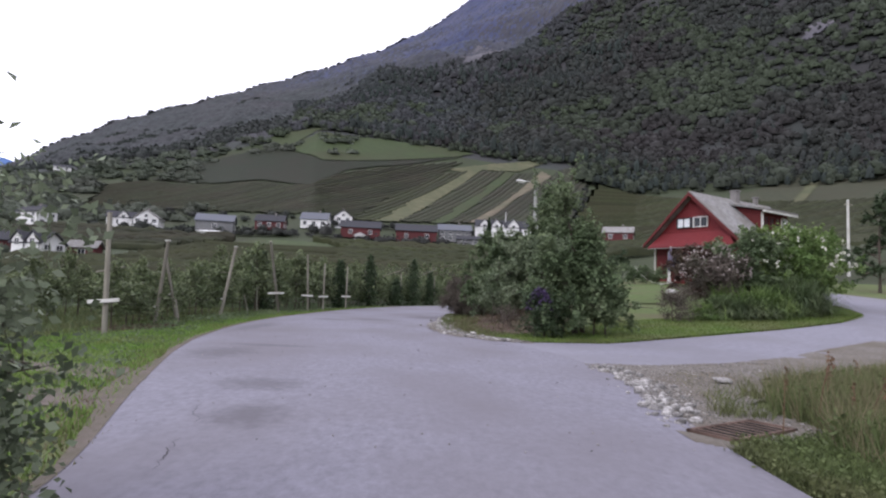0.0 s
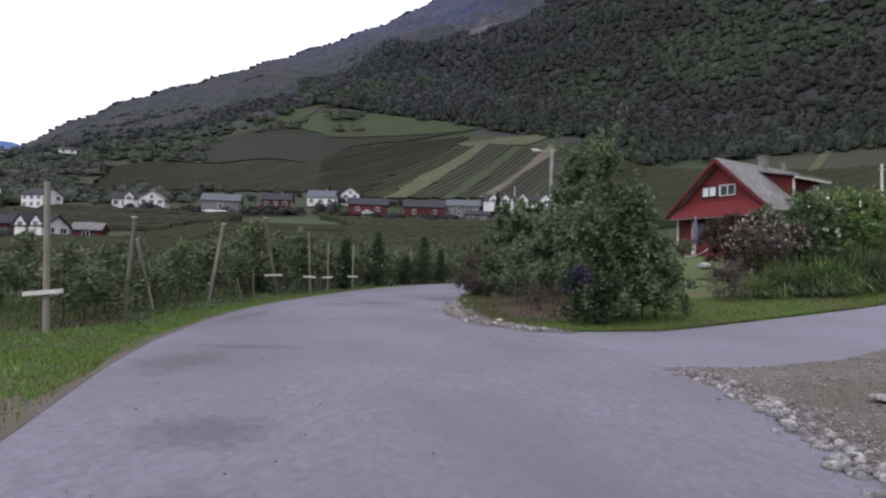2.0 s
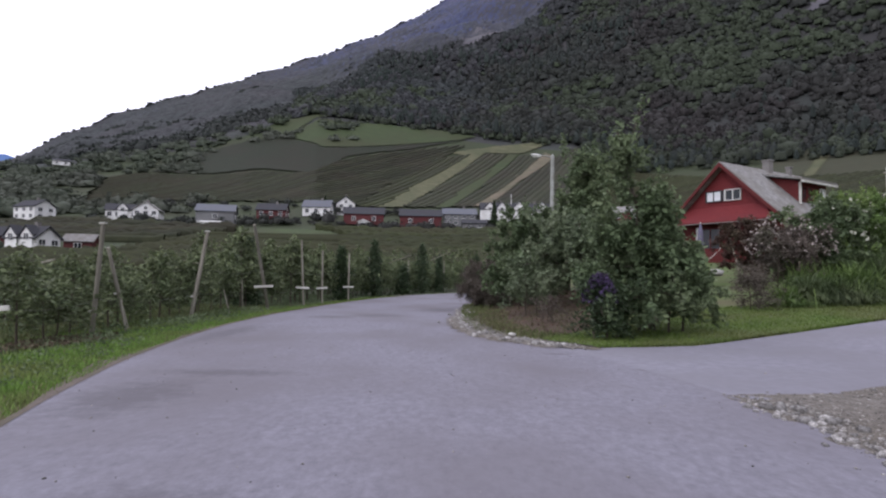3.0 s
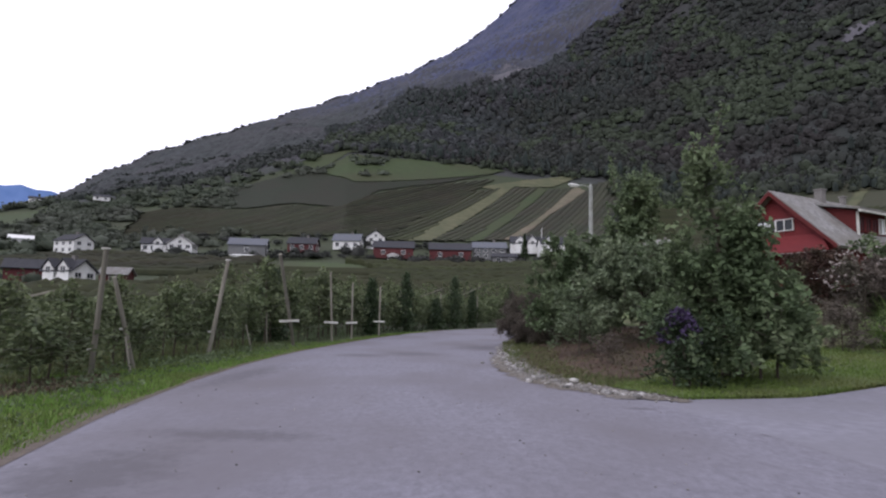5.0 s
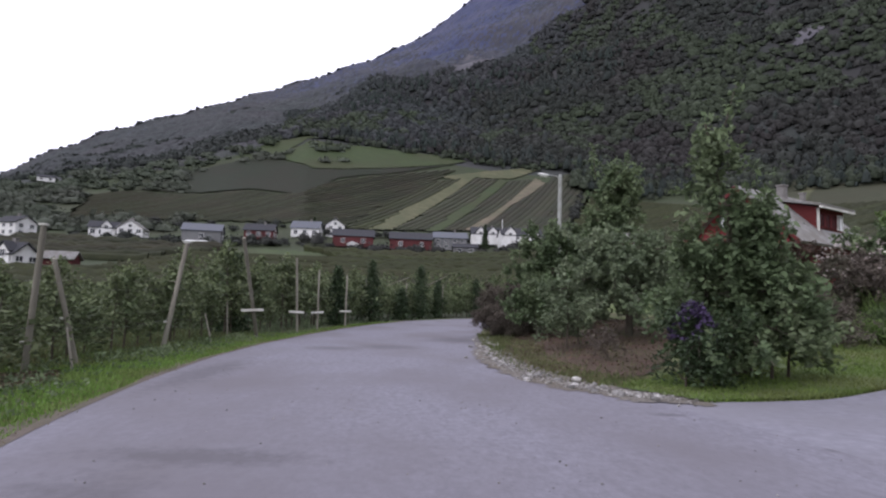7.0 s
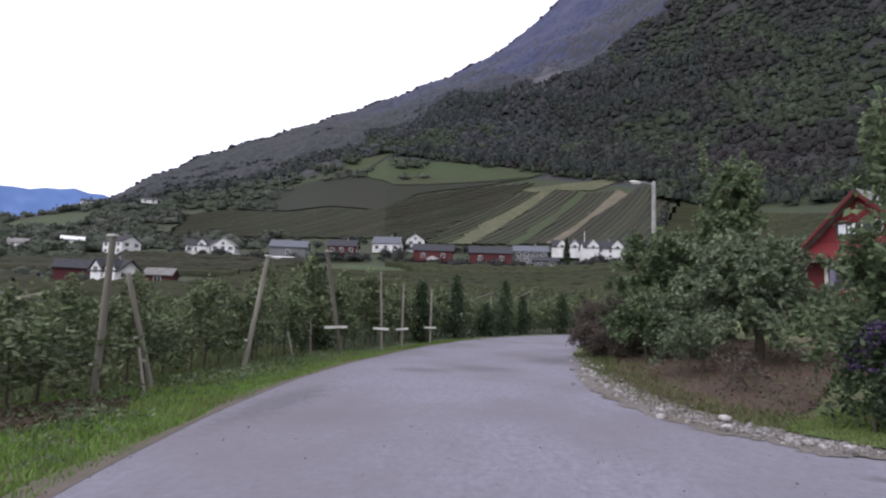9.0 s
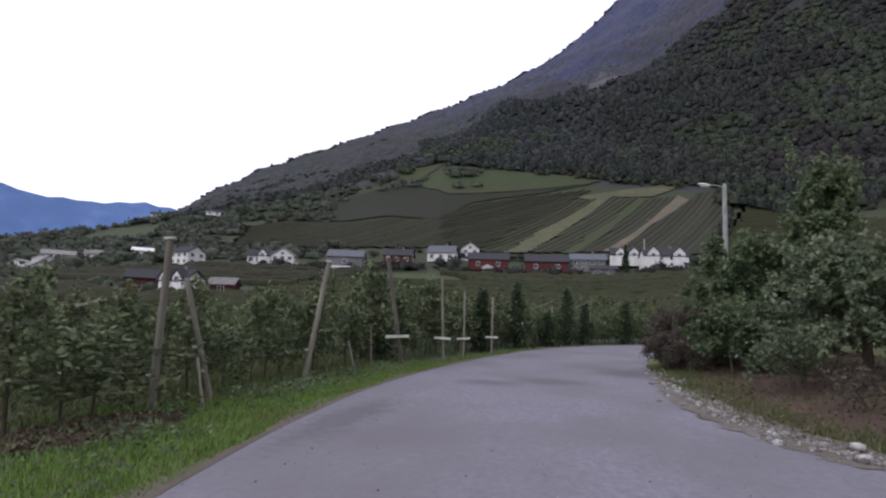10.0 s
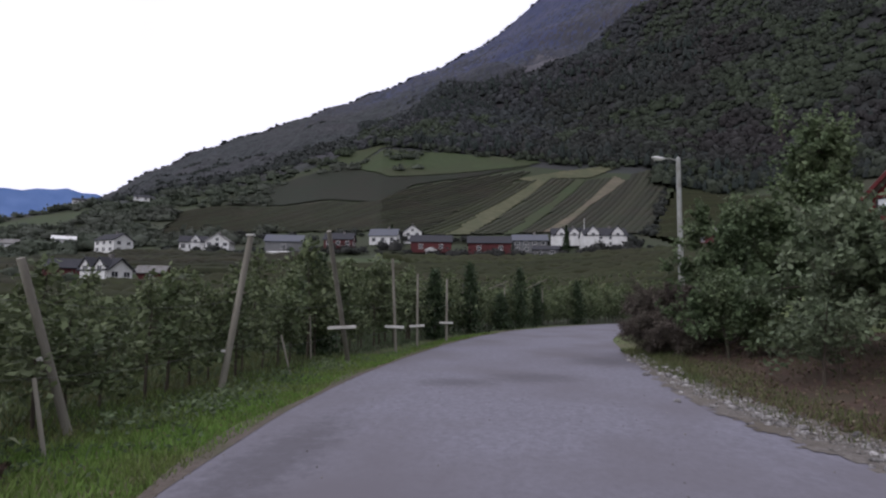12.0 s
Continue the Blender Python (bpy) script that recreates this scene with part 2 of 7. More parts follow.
ROCKFACE = material("grey_rock", (0.070, 0.068, 0.079), (0.120, 0.114, 0.125), 0.05, 0.95, 0.6, (0.058, 0.057, 0.066), 0.02, dist=2)
# hillside woods: base colours greyed to hold some of the haze
WOODS = material("mixed_woods", (0.02462, 0.02873, 0.02565), (0.04309, 0.04822, 0.04104), 0.5, 0.95, 0.3, (0.03591, 0.03283, 0.03283), 0.008, island=0.14, dist=0.8, trans=0.15)
WOODS_LIGHT = material("light_green_woods", (0.032, 0.042, 0.027), (0.056, 0.072, 0.043), 0.6, 0.95, 0.3, (0.041, 0.049, 0.036), 0.008, island=0.18, dist=0.8, trans=0.12)
CONIFER = material("dark_conifer_woods", (0.018, 0.0252, 0.0228), (0.031, 0.04095, 0.03515), 0.2, 0.95, 0.3, (0.03, 0.03255, 0.03135), 0.012, island=0.2, dist=0.8, trans=0.1)
# far slope: distance haze is mixed into the base colours, grey to blue
WOODS_FAR = material("hill_woods_grey_haze", (0.01716, 0.02184, 0.02262), (0.0312, 0.03588, 0.03666), 0.05, 0.95, 0.7, (0.03432, 0.03354, 0.03744), 0.006, dist=2.0)
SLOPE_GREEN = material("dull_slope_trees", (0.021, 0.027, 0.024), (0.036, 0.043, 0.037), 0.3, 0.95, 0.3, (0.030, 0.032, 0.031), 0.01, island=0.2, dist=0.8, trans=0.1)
# paler and greyer than WOODS, so the colour itself carries haze
WOODS_PALE_HAZE = material("woods_pale_haze", (0.033, 0.039, 0.041), (0.054, 0.061, 0.060), 0.5, 0.95, 0.3, (0.046, 0.045, 0.050), 0.008, island=0.14, dist=0.8, trans=0.15)
WOODS_HAZE = material("hill_woods_blue_grey_haze", (0.0205, 0.02542, 0.03608), (0.03608, 0.041, 0.05412), 0.045, 0.95, 0.8, (0.04264, 0.041, 0.05084), 0.008, dist=2.0)
WOODS_BLUE_HAZE = material("high_woods_blue_haze", (0.025, 0.032, 0.074), (0.046, 0.054, 0.106), 0.03, 0.95, 0.8, (0.052, 0.056, 0.098), 0.010, dist=2.0)
FAR_BLUE_HAZE = material("far_mountain_blue_haze", (0.078, 0.135, 0.285), (0.125, 0.19, 0.36), 0.008, 1.0, 0.0, (0.082, 0.135, 0.27), 0.0025, spec=0.0)
ROW_DARK = material("dark_fruit_rows", (0.01806, 0.0215, 0.01118), (0.03096, 0.0344, 0.0172), 0.5, 0.95, 0.7, (0.02924, 0.02752, 0.01634), 0.05, island=0.25, dist=0.4)
DULL_FIELD = material("dull_brown_green_field", (0.009953, 0.01408, 0.006287), (0.01611, 0.02112, 0.009672), 0.35, 0.95, 0.5, (0.01611, 0.01625, 0.008705), 0.04, dist=0.3)
ROW_LIGHT = material("light_fruit_rows", (0.0215, 0.02666, 0.01032), (0.03698, 0.043, 0.0172), 0.7, 0.95, 0.8, (0.03096, 0.03182, 0.01462), 0.05, island=0.25, dist=0.4)
FRESH_MEADOW = material("fresh_green_meadow", (0.034, 0.052, 0.018), (0.052, 0.074, 0.026), 0.3, 0.95, 0.3, (0.040, 0.050, 0.020), 0.05, dist=0.2)
STUBBLE = material("dry_yellow_grass", (0.0612, 0.0666, 0.0324), (0.1125, 0.1062, 0.0594), 0.22, 0.95, 0.4, (0.0594, 0.0702, 0.0342), 0.05, dist=0.2)
MEADOW = material("green_meadow", (0.02925, 0.0445, 0.01625), (0.04226, 0.06052, 0.02167), 0.2, 0.95, 0.3, (0.0382, 0.04539, 0.01935), 0.03, dist=0.2)


# ---- shape of the land: height over the plan ----
VIEW = (-1.0, 5.0)
AZ = np.array([-180, -100, -60, -48, -41, -36, -33.5, -31.5, -28, -24, -18, -12, -6, 0, 6, 12, 18, 24, 36, 60, 100, 180.0])
TAB = {
    100: np.array([0.3, 0.3, 0.5, 0.65, 0.8, 0.95, 1.07, 1.1, 1.15, 1.2, 1.25, 1.35, 1.3, 1.3, 1.6, 2.6, 4.6, 5.0, 5.4, 5.4, 2, 0.3]),
    210: np.array([1, 1, 1.8, 2.4, 3.0, 3.6, 4.0, 4.1, 4.3, 4.5, 4.7, 5.0, 4.8, 4.8, 5.0, 5.2, 5.4, 5.6, 6.0, 6.0, 4, 1]),
    450: np.array([2, 2, 4.0, 5.0, 6.8, 8.2, 8.7, 9.2, 10.0, 11.1, 13.2, 14.8, 14.6, 13.9, 13.0, 12.4, 10.6, 10.9, 10.9, 10.9, 8, 2]),
    850: np.array([3, 2, 3.0, 4.0, 5.5, 7.5, 8.8, 10.4, 11.8, 13.0, 15.5, 16.4, 20.0, 20.7, 21.8, 25.3, 28.5, 31, 36, 36, 20, 3]),
    1500: np.array([4, 2, 2.0, 3.0, 4.5, 8.0, 10.1, 11.25, 13.15, 15.1, 17.4, 19.8, 21.9, 25.15, 29.4, 32, 34, 36, 39, 39, 25, 4]),
}
def land_raw(x, y):
    dx, dy = x - VIEW[0], y - VIEW[1]
    r, az = np.hypot(dx, dy), np.degrees(np.arctan2(dx, dy))
    e = {k: np.tan(np.radians(np.interp(az, AZ, v))) for k, v in TAB.items()}
    t = np.select([r < 60, r < 100, r < 210, r < 450, r < 850, r < 1500],
                  [0 * r, e[100] * (r - 60) / 40, e[100] + (e[210] - e[100]) * (r - 100) / 110, e[210] + (e[450] - e[210]) * (r - 210) / 240,
                   e[450] + (e[850] - e[450]) * (r - 450) / 400, e[850] + (e[1500] - e[850]) * (r - 850) / 650],
                  e[1500] * np.clip(1.6 - r / 2500, 0.2, 1))
    return t * r
ISLE = np.array([(2.05, 13.8), (1.45, 14.05), (0.68, 14.9), (0.18, 16.3), (-0.1, 18.1), (-0.15, 20.0), (0.05, 22.2), (0.45, 28), (1.1, 34), (2.4, 40), (5.5, 46), (9.5, 52), (16, 59), (26, 67), (40, 75)])
def garden(x, y):
    s = ((x - 3) * 17 + (y - 15) * 34) / 38
    rise = 0.072 * np.clip(s, 0, 60)
    edge = np.interp(y, ISLE[:, 1], ISLE[:, 0], left=2.05, right=80)
    w = np.clip((x - edge + 0.3) / 4.5, 0, 1)
    w = w * w * (3 - 2 * w)
    return rise * w
def land(x, y):
    x, y = np.asarray(x, float), np.asarray(y, float)
    return land_raw(x, y) + garden(x, y) * np.clip((140 - np.hypot(x, y)) / 60, 0, 1)

def swell(x, y):
    """Spurs and hollows of the mountain side: strong under the woods, faint on the far slope."""
    dx, dy = x - VIEW[0], y - VIEW[1]
    r, az = np.hypot(dx, dy), np.degrees(np.arctan2(dx, dy))
    k = np.clip((az + 15) / 14, 0, 1)
    k = 0.35 + k * (np.clip(1 - (r - 1100) / 400, 0.35, 1) - 0.35)
    return np.clip((r - 420) / 300, 0, 1) * 14 * k * (np.sin(x * 0.021 + 1.3 * np.sin(y * 0.011)) * np.sin(y * 0.017 + 0.8) + 0.5 * np.sin(x * 0.05 + y * 0.043))


# ---- small builders ----
rng = np.random.default_rng(7)


def mesh_np(name, verts, faces, mat, smooth=False):
    """A mesh from arrays: vertices (n, 3) and faces (m, 3) or (m, 4)."""
    verts, faces = np.asarray(verts, float), np.asarray(faces, int)
    me = bpy.data.meshes.new(name)
    k = faces.shape[1]
    me.vertices.add(len(verts))
    me.vertices.foreach_set("co", verts.ravel())
    me.loops.add(len(faces) * k)
    me.loops.foreach_set("vertex_index", faces.ravel())
    me.polygons.add(len(faces))
    me.polygons.foreach_set("loop_start", np.arange(0, len(faces) * k, k))
    me.polygons.foreach_set("loop_total", np.full(len(faces), k))
    if smooth:
        me.polygons.foreach_set("use_smooth", np.ones(len(faces), bool))
    me.update(calc_edges=True)
    for m in mat if isinstance(mat, list) else [mat]:
        me.materials.append(m)
    return me


def put(name, me, parent=None, m=None, label="", category="", group="", kind=""):
    ob = new(name, me)
    if parent is not None:
        ob.parent = parent
    if m is not None:
        ob.matrix_basis = m
    return tagged(ob, label, category, group, kind)


def part(name, bm, mat, parent, label="", m=None):
    me = bpy.data.meshes.new(name)
    bm.to_mesh(me)
    bm.free()
    me.materials.append(mat)
    ob = put(name, me, parent, m)
    return tagged(ob, label) if label else ob


def box(bm, lo, hi, m=None, bevel=0.0):
    got = bmesh.ops.create_cube(bm, size=1.0)["verts"]
    lo, hi = Vector(lo), Vector(hi)
    t = Matrix.Translation((lo + hi) / 2) @ Matrix.Diagonal((*(hi - lo), 1))
    bmesh.ops.transform(bm, matrix=(m or Matrix()) @ t, verts=got)
    if bevel:
        edges = {e for v in got for e in v.link_edges}
        bmesh.ops.bevel(bm, geom=list(edges), offset=bevel, segments=2, affect="EDGES")
    return bm


def rod(bm, a, b, r1, r2=None, seg=8):
    a, b = Vector(a), Vector(b)
    d = b - a
    m = Matrix.Translation((a + b) / 2) @ d.to_track_quat("Z", "Y").to_matrix().to_4x4()
    bmesh.ops.create_cone(bm, cap_ends=True, segments=seg, radius1=r1, radius2=r1 if r2 is None else r2, depth=d.length, matrix=m)
    return bm


def tubes(lines, seg=6):
    """Vertices and faces of tapered tubes along polylines [(points, r_start, r_end), ...]."""
    V, F, n0 = [], [], 0
    for pts, ra, rb in lines:
        pts = [Vector(p) for p in pts]
        for i, p in enumerate(pts):
            d = (pts[min(i + 1, len(pts) - 1)] - pts[max(i - 1, 0)]).normalized()
            s = d.orthogonal().normalized()
            q = d.cross(s)
            r = ra + (rb - ra) * i / max(1, len(pts) - 1)
            for k in range(seg):
                a = 2 * math.pi * k / seg
                V.append(p + (s * math.cos(a) + q * math.sin(a)) * r)
        for i in range(len(pts) - 1):
            for k in range(seg):
                F.append((n0 + i * seg + k, n0 + i * seg + (k + 1) % seg, n0 + (i + 1) * seg + (k + 1) % seg, n0 + (i + 1) * seg + k))
        n0 += len(pts) * seg
    return np.array(V), np.array(F)


def leaf_quads(P, size, r, droop=0.3, slim=0.5, up=None):
    """One folded diamond leaf at each place of P."""
    n = len(P)
    d = r.normal(size=(n, 3))
    d[:, 2] = d[:, 2] * 0.6 - droop
    if up is not None:
        d = d * (1 - up) + np.array([0, 0, 1.0]) * up * 2
    d /= np.linalg.norm(d, axis=1, keepdims=True)
    s = np.cross(d, r.normal(size=(n, 3)))
    s /= np.linalg.norm(s, axis=1, keepdims=True) + 1e-9
    nn = np.cross(d, s)
    L = (size * r.uniform(0.6, 1.35, n))[:, None]
    V = np.stack([P - d * L * 0.5, P + s * L * slim * 0.5 + nn * L * 0.1, P + d * L * 0.5, P - s * L * slim * 0.5 + nn * L * 0.1], 1).reshape(-1, 3)
    return V, np.arange(4 * n).reshape(n, 4)


def drape(poly_l, poly_r, steps, lift, across=6):
    """A strip between two edge lines, laid on the land."""
    def along(line):
        line = np.array(line, float)
        s = np.concatenate([[0], np.cumsum(np.hypot(*np.diff(line, axis=0).T))])
        u = np.linspace(0, s[-1], steps)
        xs, ys = np.interp(u, s, line[:, 0]), np.interp(u, s, line[:, 1])
        k = np.ones(5) / 5
        for _ in range(2):
            xs[2:-2], ys[2:-2] = np.convolve(xs, k, "valid"), np.convolve(ys, k, "valid")
        return np.stack([xs, ys], 1)
    a, b = along(poly_l), along(poly_r)
    w = np.linspace(0, 1, across + 1)
    G = a[:, None] * (1 - w[None, :, None]) + b[:, None] * w[None, :, None]
    V = np.concatenate([G, (land(G[..., 0], G[..., 1]) + lift)[..., None]], 2)
    c = across + 1
    i, j = np.meshgrid(np.arange(steps - 1), np.arange(across), indexing="ij")
    q = i * c + j
    F = np.stack([q, q + 1, q + c + 1, q + c], -1).reshape(-1, 4)
    return V.reshape(-1, 3), F


def inside(poly, x, y):
    poly = np.array(poly, float)
    hit = np.zeros(len(x), bool)
    for (x1, y1), (x2, y2) in zip(poly, np.roll(poly, -1, 0)):
        c = (y1 > y) != (y2 > y)
        hit ^= c & (x < (x2 - x1) * (y - y1) / (y2 - y1 + 1e-12) + x1)
    return hit


def scatter(poly, n, r):
    """n places at random within a polygon of the plan."""
    poly = np.array(poly, float)
    lo, hi = poly.min(0), poly.max(0)
    out = np.empty((0, 2))
    while len(out) < n:
        p = r.uniform(lo, hi, (n * 2, 2))
        out = np.concatenate([out, p[inside(poly, p[:, 0], p[:, 1])]])
    return out[:n]


def patch(poly, lift, cell, wobble=0.0, fray=0.0):
    """A grid laid on the land, cut to a polygon of the plan."""
    poly = np.array(poly, float)
    lo, hi = poly.min(0), poly.max(0)
    nx, ny = [max(2, int((hi[k] - lo[k]) / cell) + 1) for k in (0, 1)]
    X, Y = np.meshgrid(np.linspace(lo[0], hi[0], nx), np.linspace(lo[1], hi[1], ny), indexing="ij")
    Z = land(X, Y) + lift
    if wobble:
        Z = Z + wobble * (np.sin(X * 5.1 + Y * 2.3) + np.sin(X * 2.7 - Y * 6.1) + np.sin(X * 9.7 + Y * 8.3)) / 3
    i, j = np.meshgrid(np.arange(nx - 1), np.arange(ny - 1), indexing="ij")
    q = (i * ny + j).ravel()
    cx, cy = (X[:-1, :-1] + X[1:, 1:]).ravel() / 2, (Y[:-1, :-1] + Y[1:, 1:]).ravel() / 2
    if fray:
        cx = cx + fray * (np.sin(cy * 7.3 + 1.1) + np.sin(cy * 19.7 + cx * 11.3) * 0.7)
        cy = cy + fray * (np.sin(cx * 6.1 + 0.4) + np.sin(cx * 17.9 - cy * 13.1) * 0.7)
    F = np.stack([q, q + ny, q + ny + 1, q + 1], 1)[inside(poly, cx, cy)]
    used = np.unique(F)
    remap = np.zeros(nx * ny, int)
    remap[used] = np.arange(len(used))
    V = np.stack([X, Y, Z], -1).reshape(-1, 3)[used]
    return V, remap[F]


# ---- ground: one sheet to the horizon ----
az_front = np.arange(-66, 66.01, 0.6)
az_back = np.arange(70, 290.1, 6)
azs = np.radians(np.concatenate([az_front, az_back]))
rad = np.concatenate([[0.01], np.arange(0.6, 46, 0.45), np.geomspace(46, 2600, 170)])
A, Rg = np.meshgrid(azs, rad, indexing="ij")
GX, GY = VIEW[0] + Rg * np.sin(A), VIEW[1] + Rg * np.cos(A)
GZ = land(GX, GY)
GZ = GZ + swell(GX, GY)
na, nr = A.shape
i, j = np.meshgrid(np.arange(na), np.arange(nr - 1), indexing="ij")
F = np.stack([i * nr + j, i * nr + j + 1, ((i + 1) % na) * nr + j + 1, ((i + 1) % na) * nr + j], -1).reshape(-1, 4)
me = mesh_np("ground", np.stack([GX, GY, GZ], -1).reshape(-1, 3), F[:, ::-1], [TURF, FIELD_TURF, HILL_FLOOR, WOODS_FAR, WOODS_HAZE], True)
rmid = Rg[:, :-1].ravel()
amid = np.degrees(A[:, :-1].ravel())
kinds = np.where(rmid < 55, 0, np.where(rmid < 430, 1, 2))
gx, gy = GX[:, :-1].ravel(), GY[:, :-1].ravel()
verge = np.interp(gy, [-8, 0, 5.6, 11.5, 17.6, 25, 36, 51, 67, 83], [-1.2, -1.6, -2.85, -4.65, -5.4, -5.2, -4.0, 0.5, 11, 34])
kinds = np.where((rmid < 55) & (gx < verge - 1.5) & (gy > 10), 1, kinds)
# far slopes take the colours with haze mixed in
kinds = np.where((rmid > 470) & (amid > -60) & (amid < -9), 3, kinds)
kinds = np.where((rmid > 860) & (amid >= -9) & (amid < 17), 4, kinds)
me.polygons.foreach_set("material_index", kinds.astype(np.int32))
ground = put("ground", me, label="green valley ground of turf, orchard grass and wood floor", category="ground", kind="structure")

# ---- road and driveway ----
ROAD_L = [(-1.2, -8), (-1.35, -3), (-1.6, 0), (-1.94, 3.1), (-2.85, 5.6), (-3.95, 9.0), (-4.58, 11.5), (-5.03, 14.3), (-5.35, 17.6), (-5.4, 21), (-5.2, 25), (-4.8, 30), (-4.0, 36), (-2.5, 43), (0.5, 51), (5, 59), (11, 67), (20, 75), (34, 83)]
ROAD_R = [(2.3, -8), (2.15, -3), (2.05, 0), (2.0, 4.0), (2.3, 6.5), (2.5, 8.7), (2.48, 9.7), (1.5, 13.9), (0.68, 14.9), (0.18, 16.3), (-0.1, 18.1), (-0.15, 20.0), (0.05, 22.2), (0.45, 28), (1.1, 34), (2.4, 40), (5.5, 46), (9.5, 52), (16, 59), (26, 67), (40, 75)]


def resample(line, ys):
    line = np.array(line)
    return np.stack([np.interp(ys, line[:, 1], line[:, 0]), ys], 1)


road_ys = np.concatenate([np.arange(-8, 40, 0.5), np.arange(40, 74, 1.0)])
V, F = drape(resample(ROAD_L, road_ys), resample(ROAD_R, road_ys), 220, 0.03, 14)
put("road", mesh_np("road", V, F[:, ::-1], ASPHALT, True), label="narrow old grey asphalt road bending right", category="road", kind="structure")
DR_L = [(0.9, 14.0), (2.05, 13.8), (4, 14.4), (6.6, 15.75), (10, 17.55), (13, 19.5), (15.5, 22), (17, 25.5), (18, 30), (19, 36)]
DR_R = [(0.9, 9.0), (1.8, 9.3), (2.5, 9.5), (5.2, 10.65), (8, 13.0), (10.9, 15), (15, 17.3), (19, 21), (21.5, 26), (22.5, 31), (23, 37)]
V, F = drape(DR_L, DR_R, 90, 0.025, 8)
put("driveway", mesh_np("driveway", V, F[:, ::-1], DRIVE, True), label="pale grey asphalt driveway joining the road", category="driveway", kind="structure")


# sandy strip where asphalt and verge meet
left_edge = resample(ROAD_L, np.arange(-3, 45, 0.5))
wob = 0.08 * np.sin(np.arange(len(left_edge)) * 1.7) + 0.08 * np.sin(np.arange(len(left_edge)) * 0.61)
V, F = drape(left_edge + np.stack([-0.13 + 1.6 * wob, 0 * wob], 1), left_edge + np.array([0.05, 0]), 180, 0.034, 2)
put("road_edge", mesh_np("road_edge", V, F[:, ::-1], DUST, True), label="sandy worn edge between asphalt and grass", category="road edge", kind="structure")
# two worn wheel ruts leading off to the left
RUTS = [[(-2.55, 4.9), (-3.0, 5.75), (-4.6, 6.0), (-7.5, 6.35), (-7.5, 5.85), (-4.6, 5.45)], [(-3.15, 6.3), (-3.65, 7.4), (-5.5, 7.7), (-9, 8.2), (-9, 7.7), (-5.5, 7.15)]]
for rut in RUTS:
    V, F = patch(rut, 0.012, 0.045, 0.004, 0.07)
    put("side_track", mesh_np("side_track", V, F, DUST, True), label="worn sandy wheel rut leading off the road", category="track", kind="structure")


# ---- the far mountain, its haze painted as a blue base colour ----
az = np.radians(np.arange(-75, -20, 1.0))
deg = np.degrees(az)
crest = np.interp(deg, [-75, -60, -50, -47.7, -45.9, -42, -38, -36, -34.3, -31, -25], [9, 9.4, 9.6, 9.2, 8.8, 8.7, 9.1, 8.9, 8.5, 6.8, 4])
crest = crest + 0.06 * np.sin(deg * 3.1) + 0.04 * np.sin(deg * 7.7)
V, F, n = [], [], len(az)
for k, frac in enumerate((0.0, 0.35, 0.7, 1.0)):
    r = 3300 + 300 * k
    for a, c in zip(az, crest):
        V.append((VIEW[0] + r * math.sin(a), VIEW[1] + r * math.cos(a), r * math.tan(math.radians(c)) * frac))
for k in range(3):
    for q in range(n - 1):
        F.append((k * n + q, k * n + q + 1, (k + 1) * n + q + 1, (k + 1) * n + q))
put("backdrop", mesh_np("backdrop", V, F, FAR_BLUE_HAZE, True), label="far wooded mountain across the fjord, haze painted in as blue", category="mountain", kind="structure")


# ---- woods of many crowns ----
def ico(sub, seed, rough):
    bm = bmesh.new()
    bmesh.ops.create_icosphere(bm, subdivisions=sub, radius=1)
    r = np.random.default_rng(seed)
    V = np.array([v.co[:] for v in bm.verts])
    F = np.array([[v.index for v in f.verts] for f in bm.faces])
    bm.free()
    if sub == 1 and rough < 0.5:
        F = F[V[F].mean(1)[:, 2] > -0.45]
    off = r.uniform(0, 9, 3)
    bump = np.array([noise.noise(Vector(v * 2.1 + off)) for v in V]) + 0.5 * r.normal(0, 0.5, len(V))
    return V * (1 + rough * bump)[:, None], F


CROWNS = [ico(1, s, 0.46) for s in range(12)]


